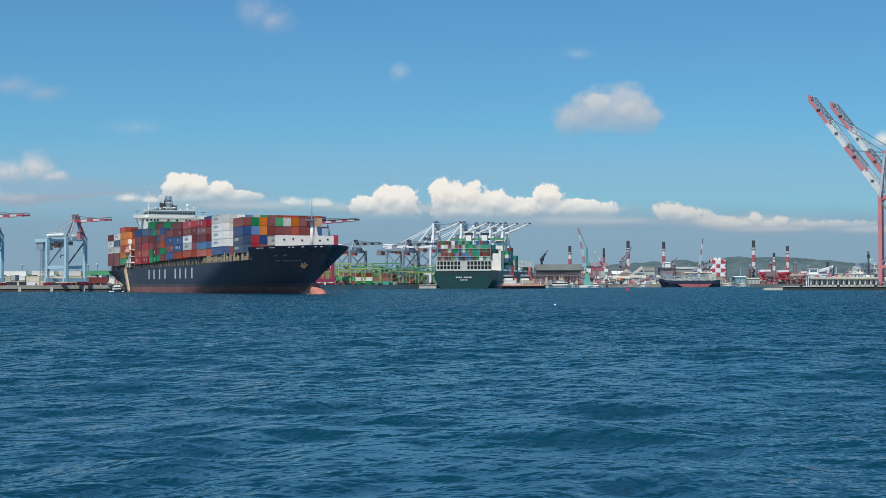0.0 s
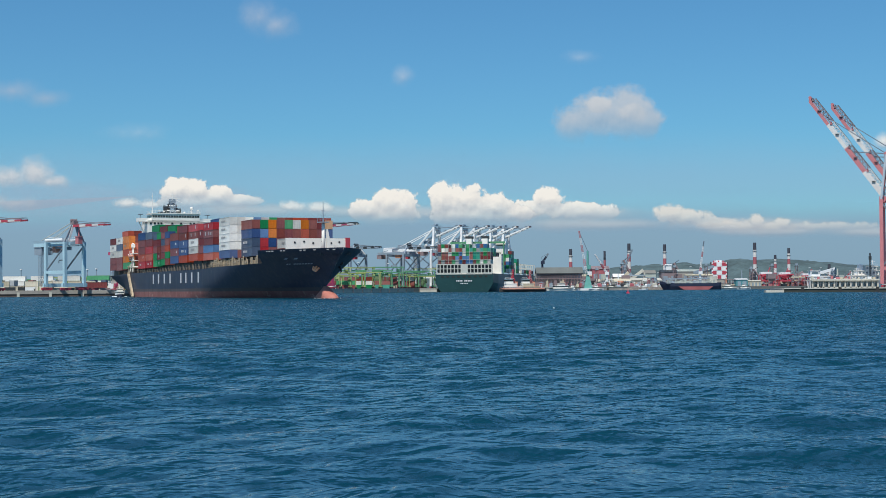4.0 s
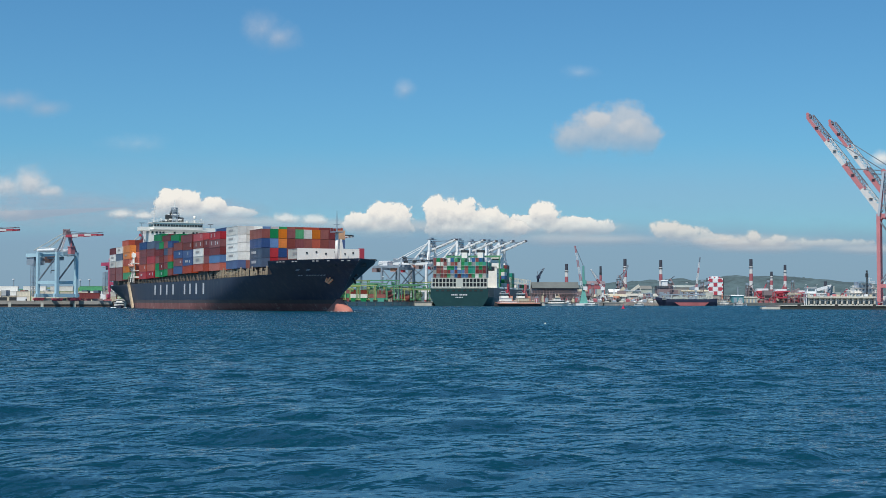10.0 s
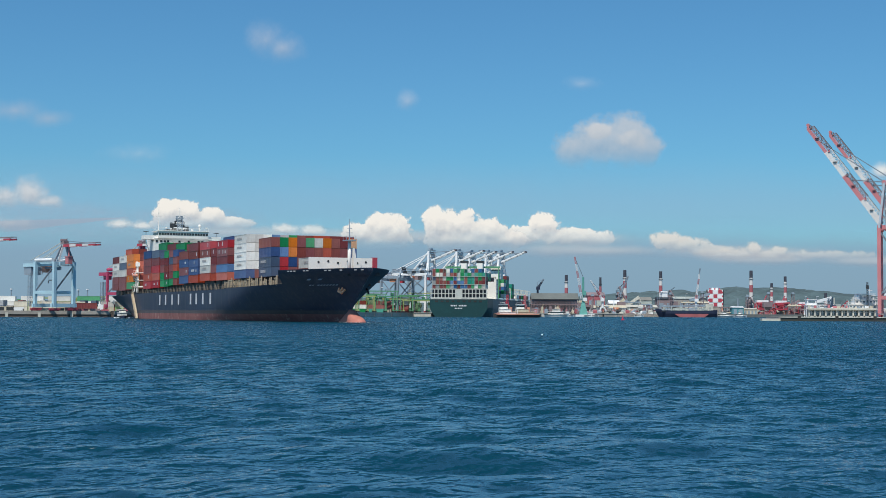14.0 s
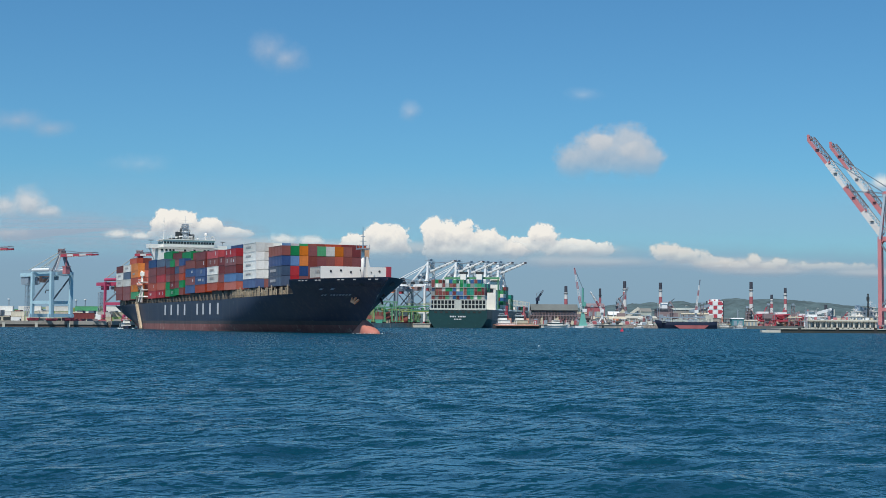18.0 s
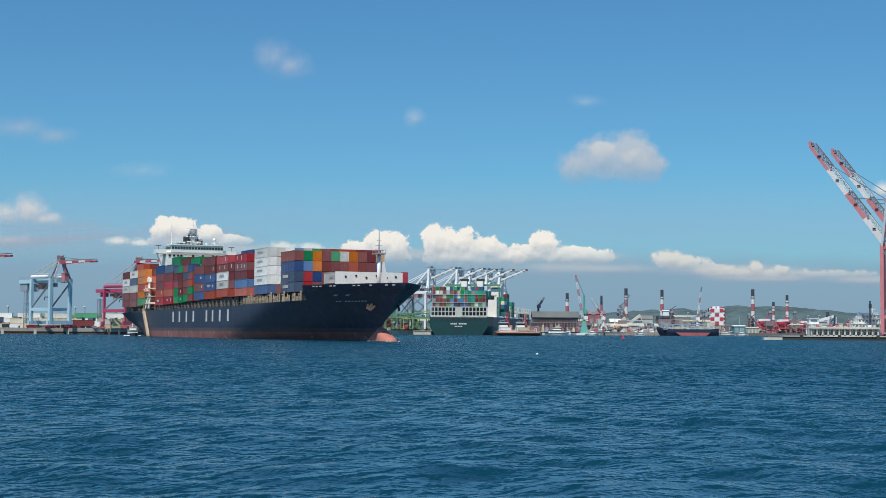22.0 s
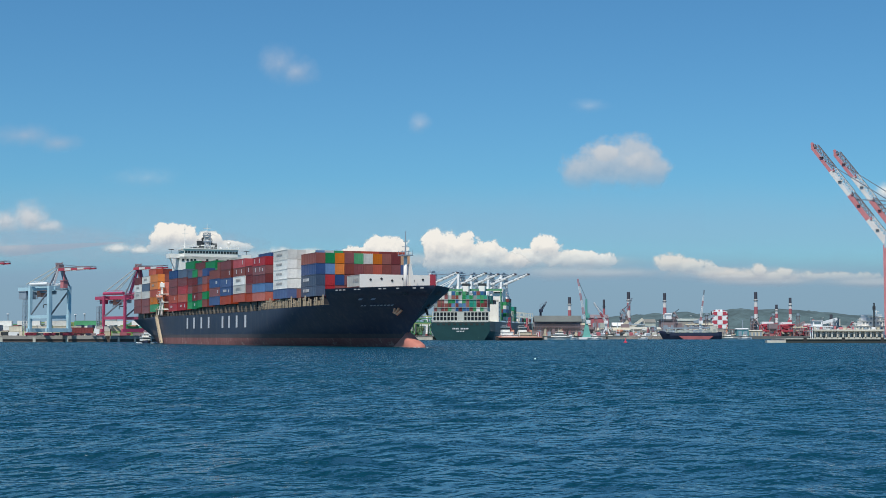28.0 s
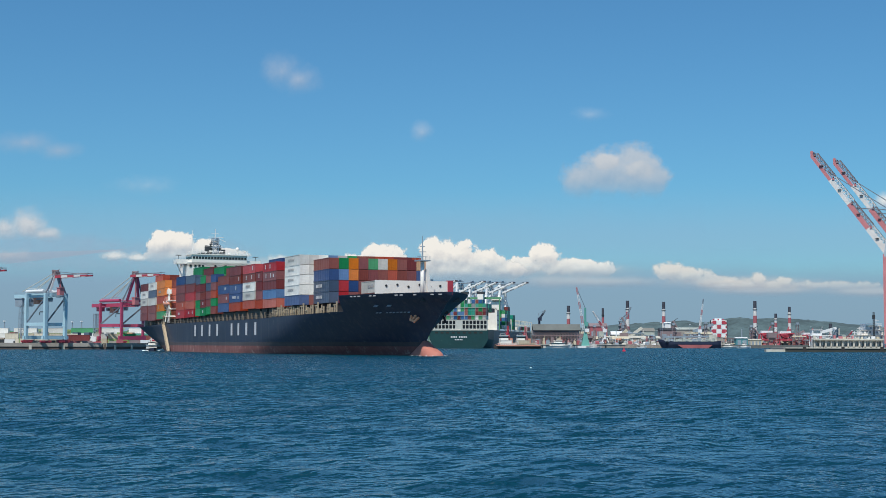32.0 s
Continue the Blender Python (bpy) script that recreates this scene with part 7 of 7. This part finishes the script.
        for a, b in ((-1, -1), (1, -1), (1, 1), (-1, 1)):
            part("leg", Shape().bar((a * 2.2, b * 2.2, 0), (a * 2.2, b * 2.2, z * 0.8), 0.35), M_TRUSS, t)
    elif kind == 2:
        t = empty_thing("pipe_rack", m, "rack of steel pipes between works buildings", "pipes", "works pipe racks")
        for b in (-0.8, 0, 0.8):
            part("pipe", Shape().tube((-9, b, z * 0.6 + 0.3), (9, b, z * 0.6 + 0.3), 0.35, n=8), mt, t)
        for a in (-8, -2.7, 2.7, 8):
            part("trestle", Shape().bar((a, -1.2, 0), (a, -1.2, z * 0.6), 0.3).bar((a, 1.2, 0), (a, 1.2, z * 0.6), 0.3).bar((a, -1.5, z * 0.6), (a, 1.5, z * 0.6), 0.3), M_TRUSS, t)
    else:
        t = empty_thing("vent_stack", m, "slim steel vent stack", "stack", "works vents")
        part("pipe", Shape().tube((0, 0, 0), (0, 0, z * 1.5), 0.7, 0.5, 10), mt, t)
        part("base", Shape().box(0, 0, z * 0.2, 4.5, 4.0, z * 0.4), M_CONC, t)


# lattice stacks, lamp poles and pipe bridges that crowd the works
rw = random.Random(77)
for n in range(46):
    u = rw.choice([rw.uniform(246, 420), rw.uniform(412, 470), rw.uniform(500, 720)])
    d = rw.uniform(1225, 1300)
    hgt = rise(rw.uniform(16, 40), d) - 2.6
    kind = n % 4
    if kind == 0:
        o = empty_thing("lamp_post", pose(sight(u, d), d, 2.6), "slim grey lamp post among the works", "lamp post", "works lamp posts")
        part("pole", Shape().tube((0, 0, 0), (0, 0, hgt), 0.22, 0.14, 6), M_CGREY, o)
        part("lamp_head", Shape().box(0.6, 0, hgt, 1.8, 0.5, 0.25), M_CWHITE, o)
    elif kind == 1:
        o = empty_thing("lattice_tower", pose(sight(u, d), d, 2.6), "rusty lattice tower with a platform", "tower", "works lattice towers")
        part("lattice", Shape().truss((0, 0, 0), (0, 0, hgt), 2.2, 2.2, 6, 0.28), M_TRUSS, o)
        part("platform", Shape().box(0, 0, hgt, 3.6, 3.6, 0.3).box(0, 0, hgt + 0.9, 2.0, 2.0, 1.5), M_CGREY, o)
    elif kind == 2:
        L = rw.uniform(10, 22)
        hp = hgt * 0.55
        o = empty_thing("pipe_bridge", pose(sight(u, d), d, 2.6), "pipe bridge on brown steel trestles", "pipe bridge", "works pipe bridges")
        part("pipe", Shape().tube((-L / 2, 0, hp), (L / 2, 0, hp), 0.5, n=8).tube((-L / 2, 1, hp + 0.3), (L / 2, 1, hp + 0.3), 0.35, n=8), M_CREAM if n % 3 else M_CGREY, o)
        for e in (-0.45, 0, 0.45):
            part("trestle", Shape().bar((L * e, -0.8, 0), (L * e, 0.3, hp), 0.35).bar((L * e, 1.6, 0), (L * e, 0.6, hp), 0.35), M_TRUSS, o)
    else:
        o = empty_thing("bunker", pose(sight(u, d), d, 2.6), "rust-stained steel ore bunker on legs", "bunker", "works ore bunkers")
        w = rw.uniform(2.2, 3.6)
        hp = max(7.0, hgt * 0.6)
        part("bin", Shape().loft([[(-w * f, -w * f, z), (w * f, -w * f, z), (w * f, w * f, z), (-w * f, w * f, z)] for z, f in ((hp * 0.35, 0.3), (hp * 0.6, 1.0), (hp, 1.0))]), M_TRUSS if n % 3 else M_GREYGREEN, o)
        for a, b in ((-1, -1), (1, -1), (1, 1), (-1, 1)):
            part("leg", Shape().bar((a * w * 0.9, b * w * 0.9, 0), (a * w * 0.9, b * w * 0.9, hp * 0.65), 0.35), M_TRUSS, o)

# machinery, skips, small cabins and masts between the works buildings
cl = random.Random(123)
for k in range(130):
    zone = cl.random()
    u = cl.uniform(166, 250) if zone < 0.15 else cl.uniform(250, 400) if zone < 0.55 else cl.uniform(490, 560) if zone < 0.65 else cl.uniform(556, 720)
    d = cl.uniform(1172, 1186) if u < 250 else cl.uniform(1186, 1206) if u < 400 else cl.uniform(1252, 1262)
    m = pose(sight(u, d), d, 2.6, 0, 0, cl.uniform(-30, 30))
    top = max(2.0, rise(cl.uniform(3, 13), d) - 2.6)
    red = u > 556 and cl.random() < 0.55
    mt = M_PINK if red else cl.choice([M_CWHITE, M_PALE, M_TRUSS, M_DARK, M_CGREY, M_CREAM, M_RUST, M_STACKRED, M_DARK])
    kind = k % 4
    if kind == 0:
        o = empty_thing("machine_cabin", m, "small weathered cabin among the works plant", "cabin", "works cabins")
        part("body", Shape().box(0, 0, top * 0.3, 3.4, 3, top * 0.6).box(0, 0, top * 0.62, 3.8, 3.4, 0.2), mt, o)
        part("opening", Shape().box(0.4, -1.52, top * 0.3, 1.2, 0.1, top * 0.3), M_DARK, o)
        part("vent", Shape().tube((-1, 0, top * 0.6), (-1, 0, top), 0.3, n=8), M_CGREY, o)
    elif kind == 1:
        o = empty_thing("loader_frame", m, "braced steel loader frame with a spout", "machine", "works loaders")
        for x in (-2, 2):
            part("frame", Shape().truss((x, 0, 0), (x, 0, top * 1.3), 1.3, 1.3, 4, 0.2), mt, o)
        part("deck", Shape().box(0, 0, top * 1.3, 6, 2.4, 0.5), M_CGREY, o)
        part("spout", Shape().bar((0, 0, top * 1.2), (2.8, -1, top * 0.4), 0.7), M_TRUSS, o)
    elif kind == 2:
        o = empty_thing("material_skip", m, "steel skip and stacked stock beside the plant", "skip", "works skips")
        part("bin", Shape().loft([[(a * 1.5, b, 0) for a, b in ((-1, -1), (1, -1), (1, 1), (-1, 1))], [(a * 2.1, b * 1.4, top * 0.5) for a, b in ((-1, -1), (1, -1), (1, 1), (-1, 1))]]), mt, o)
        part("stock", Shape().box(3.6, 0.4, top * 0.2, 2.2, 2, top * 0.4).box(3.3, 0.2, top * 0.5, 1.4, 1.4, top * 0.2), cl.choice([M_PALE, M_RUST, M_DARK]), o)
    else:
        o = empty_thing("derrick_post", m, "slim braced derrick post with stays", "derrick", "works derricks")
        part("post", Shape().bar((0, 0, 0), (0.6, 0, top * 2.0), 0.32), mt, o)
        part("boom", Shape().bar((0.2, 0, top * 0.8), (4.2, -1, top * 1.7), 0.26), mt, o)
        part("stay", Shape().bar((0.6, 0, top * 2.0), (4.2, -1, top * 1.7), 0.1).bar((0.6, 0, top * 2.0), (-3, 0, 0.2), 0.1), M_ROPE, o)

# low stock, drums and huts along the works quay
qs = random.Random(31)
for k in range(56):
    u = qs.uniform(258, 402)
    d = 1172 + qs.uniform(0, 8)
    h = 0.8 + 2.6 * qs.random()
    o = empty_thing("quay_stock", pose(sight(u, d), d, 2.6, 0, 0, qs.uniform(-15, 15)), "low pile of stock and gear on the works quay", "stock", "works quay stock")
    mt = qs.choice([M_DARK, M_TRUSS, M_CGREY, M_QUAYFACE, M_PALE, M_GREYGREEN, M_CWHITE, M_STACKRED])
    part("pile", Shape().loft([[(a * 1.9 * f, b * 1.1 * f, z) for a, b in ((-1, -1), (1, -1), (1, 1), (-1, 1))] for z, f in ((0, 1.0), (h * 0.7, 0.9), (h, 0.45))]), mt, o)
    part("post", Shape().bar((2.2, 0, 0), (2.2 + qs.uniform(-0.5, 0.5), 0, h * 1.8), 0.2).bar((1.4, 0, h * 1.2), (3.0, 0, h * 1.2), 0.16), qs.choice([M_DARK, M_CGREY, M_CWHITE]), o)

# ---- birds ----
def bird(name_label):
    b = empty_thing("bird", pose(0, 0, 0), name_label, "bird")
    s = Shape()
    s.loft([[(x, r * math.cos(a * math.pi / 4), r * 0.9 * math.sin(a * math.pi / 4)) for a in range(8)] for x, r in ((-0.12, 0.008), (-0.08, 0.025), (0.0, 0.036), (0.06, 0.03), (0.085, 0.022), (0.105, 0.02), (0.125, 0.006))])
    part("body", s, M_BIRD, b)
    part("tail", Shape().loft([[(-0.10, -0.012, 0.004), (-0.10, 0.012, 0.004), (-0.10, 0.012, -0.004), (-0.10, -0.012, -0.004)], [(-0.19, -0.035, 0.002), (-0.19, 0.035, 0.002), (-0.19, 0.035, -0.002), (-0.19, -0.035, -0.002)]]), M_BIRD, b)
    wings = []
    for sg in (-1, 1):
        w = Shape()
        w.loft([[(xl, sg * y, 0.003 + z), (xt, sg * y, z), (xt, sg * y, z - 0.003), (xl, sg * y, z - 0.004)] for xl, xt, y, z in ((0.06, -0.05, 0.0, 0), (0.07, -0.06, 0.09, 0.0), (0.04, -0.06, 0.17, 0.0), (-0.03, -0.06, 0.25, 0.0))])
        o = part("wing", w, M_BIRD, b)
        o.location = (0, sg * 0.015, 0.015)
        wings.append((o, sg))
    return b, wings


flock = [bird("small dark bird flying fast over the water") for _ in range(2)]


# ---- clouds: far glowing backdrop patches, sun and shade put into their colour ----
def math_node(n, l, op, *ins):
    m = n.new("ShaderNodeMath")
    m.operation = op
    for k, v in enumerate(ins):
        if isinstance(v, (int, float)):
            m.inputs[k].default_value = v
        else:
            l.new(v, m.inputs[k])
    return m.outputs[0]


def cloud_field(n, l, vec, seed, lobes, amp, grain):
    """Density of a cloud at a place: round lobes broken up by turbulence."""
    mp = n.new("ShaderNodeMapping")
    mp.inputs["Location"].default_value = (seed * 437.0, seed * 111.0, seed * 75.0)
    l.new(vec, mp.inputs["Vector"])
    fine = noise_node(n, l, mp, grain, 8, 0.62, "Vector")
    wide = noise_node(n, l, mp, grain * 0.33, 3, 0.5, "Vector")
    field = None
    for cx, cz, rx, rz in lobes:
        sub = n.new("ShaderNodeVectorMath")
        sub.operation = "SUBTRACT"
        l.new(vec, sub.inputs[0])
        sub.inputs[1].default_value = (cx, 0, cz)
        mul = n.new("ShaderNodeVectorMath")
        mul.operation = "MULTIPLY"
        l.new(sub.outputs[0], mul.inputs[0])
        mul.inputs[1].default_value = (1 / rx, 0, 1 / rz)
        ln = n.new("ShaderNodeVectorMath")
        ln.operation = "LENGTH"
        l.new(mul.outputs[0], ln.inputs[0])
        one = math_node(n, l, "SUBTRACT", 1.0, ln.outputs["Value"])
        field = one if field is None else math_node(n, l, "SMOOTH_MAX", field, one, 0.3)
    f1 = math_node(n, l, "MULTIPLY_ADD", math_node(n, l, "SUBTRACT", fine.outputs["Fac"], 0.5), amp, field)
    return math_node(n, l, "MULTIPLY_ADD", math_node(n, l, "SUBTRACT", wide.outputs["Fac"], 0.5), amp * 0.7, f1)


def cloud_material(seed, lobes, soft, amp, dense, grain, lit, shade, height, melt):
    m, n, l = nodes_of("cloud_vapour")
    co = n.new("ShaderNodeTexCoord")
    here = co.outputs["Object"]
    step = n.new("ShaderNodeVectorMath")
    l.new(here, step.inputs[0])
    step.inputs[1].default_value = (-5.0, 0, 16.0)
    f = cloud_field(n, l, here, seed, lobes, amp, grain)
    up = cloud_field(n, l, step.outputs[0], seed, lobes, amp, grain)
    edge = n.new("ShaderNodeMapRange")
    edge.interpolation_type = "SMOOTHSTEP"
    edge.inputs["From Min"].default_value, edge.inputs["From Max"].default_value = 0.0, soft
    l.new(f, edge.inputs["Value"])
    dens = math_node(n, l, "MULTIPLY", edge.outputs["Result"], dense)
    sep = n.new("ShaderNodeSeparateXYZ")
    l.new(here, sep.inputs[0])
    if melt:
        low = n.new("ShaderNodeMapRange")
        low.interpolation_type = "SMOOTHSTEP"
        low.inputs["From Min"].default_value, low.inputs["From Max"].default_value = -height * 1.05, -height * 1.05 + melt * height
        l.new(sep.outputs["Z"], low.inputs["Value"])
        dens = math_node(n, l, "MULTIPLY", dens, low.outputs["Result"])
    # height and the density step paint a sunlit top and a shaded base
    rel = math_node(n, l, "MULTIPLY_ADD", sep.outputs["Z"], 0.5 / height, 0.56)
    s = math_node(n, l, "MULTIPLY_ADD", math_node(n, l, "SUBTRACT", f, up), 0.85, rel)
    tone = n.new("ShaderNodeMix")
    tone.data_type = "RGBA"
    tone.clamp_factor = True
    l.new(s, tone.inputs["Factor"])
    tone.inputs["A"].default_value, tone.inputs["B"].default_value = (*shade, 1), (*lit, 1)
    em = n.new("ShaderNodeEmission")
    l.new(tone.outputs["Result"], em.inputs["Color"])
    tr = n.new("ShaderNodeBsdfTransparent")
    mix = n.new("ShaderNodeMixShader")
    l.new(dens, mix.inputs["Fac"])
    l.new(tr.outputs[0], mix.inputs[1])
    l.new(em.outputs[0], mix.inputs[2])
    l.new(mix.outputs[0], n["Material Output"].inputs["Surface"])
    return m


clouds = []
LIT, SHADE = (0.88, 0.85, 0.79), (0.44, 0.47, 0.52)


def cloud(seed, u, v, lobes, drift, soft=0.17, amp=0.95, dense=1.0, grain=0.02, label="white cumulus cloud", d=None, lit=LIT, shade=SHADE, melt=0.0):
    """A cloud at bearing u, v; its lobes and its drift over the whole half minute in the same units."""
    d = d or 4150 + 9 * seed
    k = (d + 9.57) / 2500
    x, z = sight(u, d), rise(v, d)
    w = max(abs(c[0]) + c[2] * 1.9 for c in lobes) * k
    h = max(abs(c[1]) + c[3] * 2.0 for c in lobes) * k
    s = Shape().add([(-w, 0, -h), (w, 0, -h), (w, 0, h), (-w, 0, h)], [(0, 1, 2, 3)])
    tall = max(abs(c[1]) + c[3] for c in lobes) * k
    o = part("cloud", s, cloud_material(seed, [tuple(a * k for a in c) for c in lobes], soft, amp, dense, grain, lit, shade, tall, melt), None)
    o.location = (x, d, z)
    tagged(o, label, "cloud", "fair-weather clouds", kind="structure")
    clouds.append((o, drift, k))
    return o


cloud(1, 292, 300, [(-60, -12, 50, 38), (-22, 4, 58, 50), (26, 4, 62, 54), (62, -6, 42, 44)], 14, soft=0.55, amp=1.0, dense=0.8, grain=0.02, lit=(0.53, 0.565, 0.61), shade=(0.28, 0.40, 0.53), melt=1.0)
# the sunlit top of the grey cumulus, painted as a brighter patch
cloud(18, 294, 318, [(-18, 7, 30, 17), (38, -9, 36, 22)], 14, soft=0.42, amp=1.1, dense=0.74, grain=0.024, lit=(0.80, 0.79, 0.77), shade=(0.42, 0.48, 0.55), melt=0.8, label="sunlit crown of the grey cumulus, painted brighter")
cloud(2, -316, 480, [(-16, 6, 46, 44), (14, -10, 50, 34)], 44, soft=1.4, amp=0.7, dense=0.48, lit=(0.64, 0.64, 0.67), label="thin wisp of cloud")
cloud(3, -76, 376, [(0, 0, 27, 25)], 38, soft=1.2, amp=0.8, dense=0.34, lit=(0.68, 0.69, 0.72), label="faint wisp of cloud")
cloud(4, -738, 352, [(-30, 4, 70, 28), (30, -10, 56, 22)], 28, soft=1.4, amp=0.7, dense=0.45, lit=(0.53, 0.53, 0.58), label="thin wisp of cloud")
cloud(5, -545, 280, [(0, 0, 80, 26)], 20, soft=1.5, amp=1.0, dense=0.2, label="faint wisp of cloud")
cloud(6, 240, 408, [(0, 0, 44, 18)], 20, soft=1.4, amp=1.0, dense=0.2, label="faint wisp of cloud")
# the heads of the bank along the horizon
HEAD = dict(melt=1.45, amp=1.25, grain=0.028)
TAIL = dict(melt=1.7, amp=1.4, grain=0.034, lit=(0.74, 0.71, 0.66), shade=(0.44, 0.46, 0.50))
cloud(7, -432, 168, [(-40, 10, 27, 25), (-6, 8, 34, 23), (32, -2, 34, 22), (70, -12, 44, 14), (0, -12, 70, 18)], -24, **HEAD)
cloud(8, -101, 144, [(-30, -4, 40, 24), (4, 10, 36, 27), (30, -2, 36, 28), (0, -16, 60, 18)], -20, **HEAD)
cloud(9, 54, 143, [(-56, 14, 27, 30), (-16, 14, 42, 31), (34, 0, 48, 28), (74, -12, 40, 18), (0, -14, 90, 22)], -16, **HEAD)
cloud(10, 186, 143, [(-2, 15, 34, 26), (-32, -4, 36, 20), (60, -8, 70, 18)], -7, soft=0.22, **HEAD)
cloud(11, 412, 120, [(-16, 10, 34, 19), (18, 3, 40, 16), (72, -6, 60, 11)], 0, soft=0.4, dense=0.9, **TAIL)
cloud(12, 570, 111, [(-16, 4, 17, 17), (28, 0, 17, 11), (-62, -6, 70, 13), (10, -8, 60, 13), (115, -6, 100, 10)], 3, soft=0.5, dense=0.8, **TAIL)
cloud(13, -734, 202, [(12, 8, 46, 34), (-42, 0, 60, 28), (42, -8, 40, 18)], -12, soft=1.0, dense=0.82, amp=1.2, grain=0.022, melt=0.9, lit=(0.66, 0.66, 0.67), shade=(0.40, 0.45, 0.52))
cloud(14, -752, 157, [(0, 0, 64, 17), (-40, 2, 50, 16)], -10, soft=1.2, dense=0.5, amp=1.2, grain=0.022, lit=(0.60, 0.60, 0.62))
cloud(15, -555, 155, [(0, 0, 40, 13), (36, -4, 30, 9)], -22, soft=0.8, dense=0.65, amp=1.4, grain=0.03, melt=0.8)
cloud(16, -240, 146, [(-30, 2, 34, 13), (24, -2, 30, 12)], -20, soft=0.8, dense=0.6, amp=1.4, grain=0.03, melt=0.8)
cloud(17, 776, 254, [(10, 0, 36, 22)], 0, soft=0.9, dense=0.8)
# the pale sheet of cloud that joins the heads
for n, (u, v, w, h) in enumerate([(-230, 140, 260, 16), (90, 134, 330, 18), (420, 112, 330, 16), (690, 98, 260, 13)]):
    cloud(20 + n, u, v, [(-w * 0.4, 0, w * 0.6, h), (w * 0.35, -3, w * 0.65, h)], -10, soft=0.9, amp=0.9, dense=0.5, grain=0.008, label="pale flat cloud along the horizon", lit=(0.56, 0.58, 0.60), shade=(0.34, 0.39, 0.46))
cloud(40, -600, 160, [(-90, 0, 290, 40), (120, -6, 240, 34)], -10, soft=0.6, amp=0.7, dense=0.9, grain=0.008, label="grey-mauve flat cloud over the quay cranes", lit=(0.345, 0.415, 0.52), shade=(0.30, 0.385, 0.49))
# glowing haze sheets: one below the bank, one added to pale the sky above
HAZE = (0.235, 0.345, 0.480)
cloud(31, 0, 185, [(0, 0, 3400, 105)], 0, soft=1.0, amp=0.3, dense=0.45, grain=0.004, label="thin glowing haze sheet paling the low sky", d=4510, lit=(0.285, 0.435, 0.615), shade=(0.285, 0.435, 0.615))
cloud(30, 0, 62, [(0, 0, 3400, 98)], 0, soft=0.55, amp=0.25, dense=0.82, grain=0.003, label="grey-blue haze layer low over the land", d=4520, lit=HAZE, shade=HAZE)


# ---- everything that moves ----
def motions():
    def at_sea(t, x, y, h):
        return t, pose(x, y, -0.25, 0, 0, h)

    walk(container_ship, [at_sea(*r) for r in SHIP_PATH])
    walk(sea, [(0, pose(-16, 0, 0)), (32, pose(16, 0, 0))])
    rows = []
    for t, x, y, h in SHIP_PATH:
        a = radians(h)
        f, s = -237.0, 15.5
        rows.append((t, pose(x + f * math.cos(a) + s * math.sin(a), y + f * math.sin(a) - s * math.cos(a), 0, 0, 0, h)))
    walk(pilot_boat, rows)
    for o, drift, k in clouds:
        x, y, z = o.location
        walk(o, [(0, pose(x, y, z)), (32, pose(x + drift * k, y, z))])

    # two birds cross the view from left to right
    tracks = [[(7.3, -10.79, 7.21), (7.4, -9.44, 6.79), (7.5, -8.0, 6.43), (7.7, -5.33, 5.64), (8.0, -1.86, 4.84), (8.4, 2.13, 4.1), (8.8, 5.93, 3.75), (9.0, 7.73, 3.83), (9.2, 9.68, 3.85)],
              [(7.3, -13.24, 5.57), (7.4, -11.47, 5.42), (7.7, -6.22, 4.99), (8.0, -2.11, 4.2), (8.4, 2.57, 3.51), (8.8, 6.55, 3.24), (9.0, 8.49, 3.17), (9.2, 10.47, 3.14)]]
    for (b, wings), track in zip(flock, tracks):
        rows = [(t, pose(x, 29.0, z, 0, 6, -8)) for t, x, z in track]
        first, last = rows[0][1].translation, rows[-1][1].translation
        rows = [(0, pose(first.x - 99, first.y, first.z + 3, 0, 6, -8))] + rows + [(32, pose(last.x + 320, last.y, last.z + 4, 0, 6, -8))]
        walk(b, rows)
        for w, sg in wings:
            home = w.location.copy()
            beat = [(0, 0.0)] + [(7.2 + 0.1 * k, (38 if k % 2 else -24)) for k in range(22)] + [(32, 0.0)]
            walk(w, [(t, pose(*home, sg * a)) for t, a in beat])


motions()
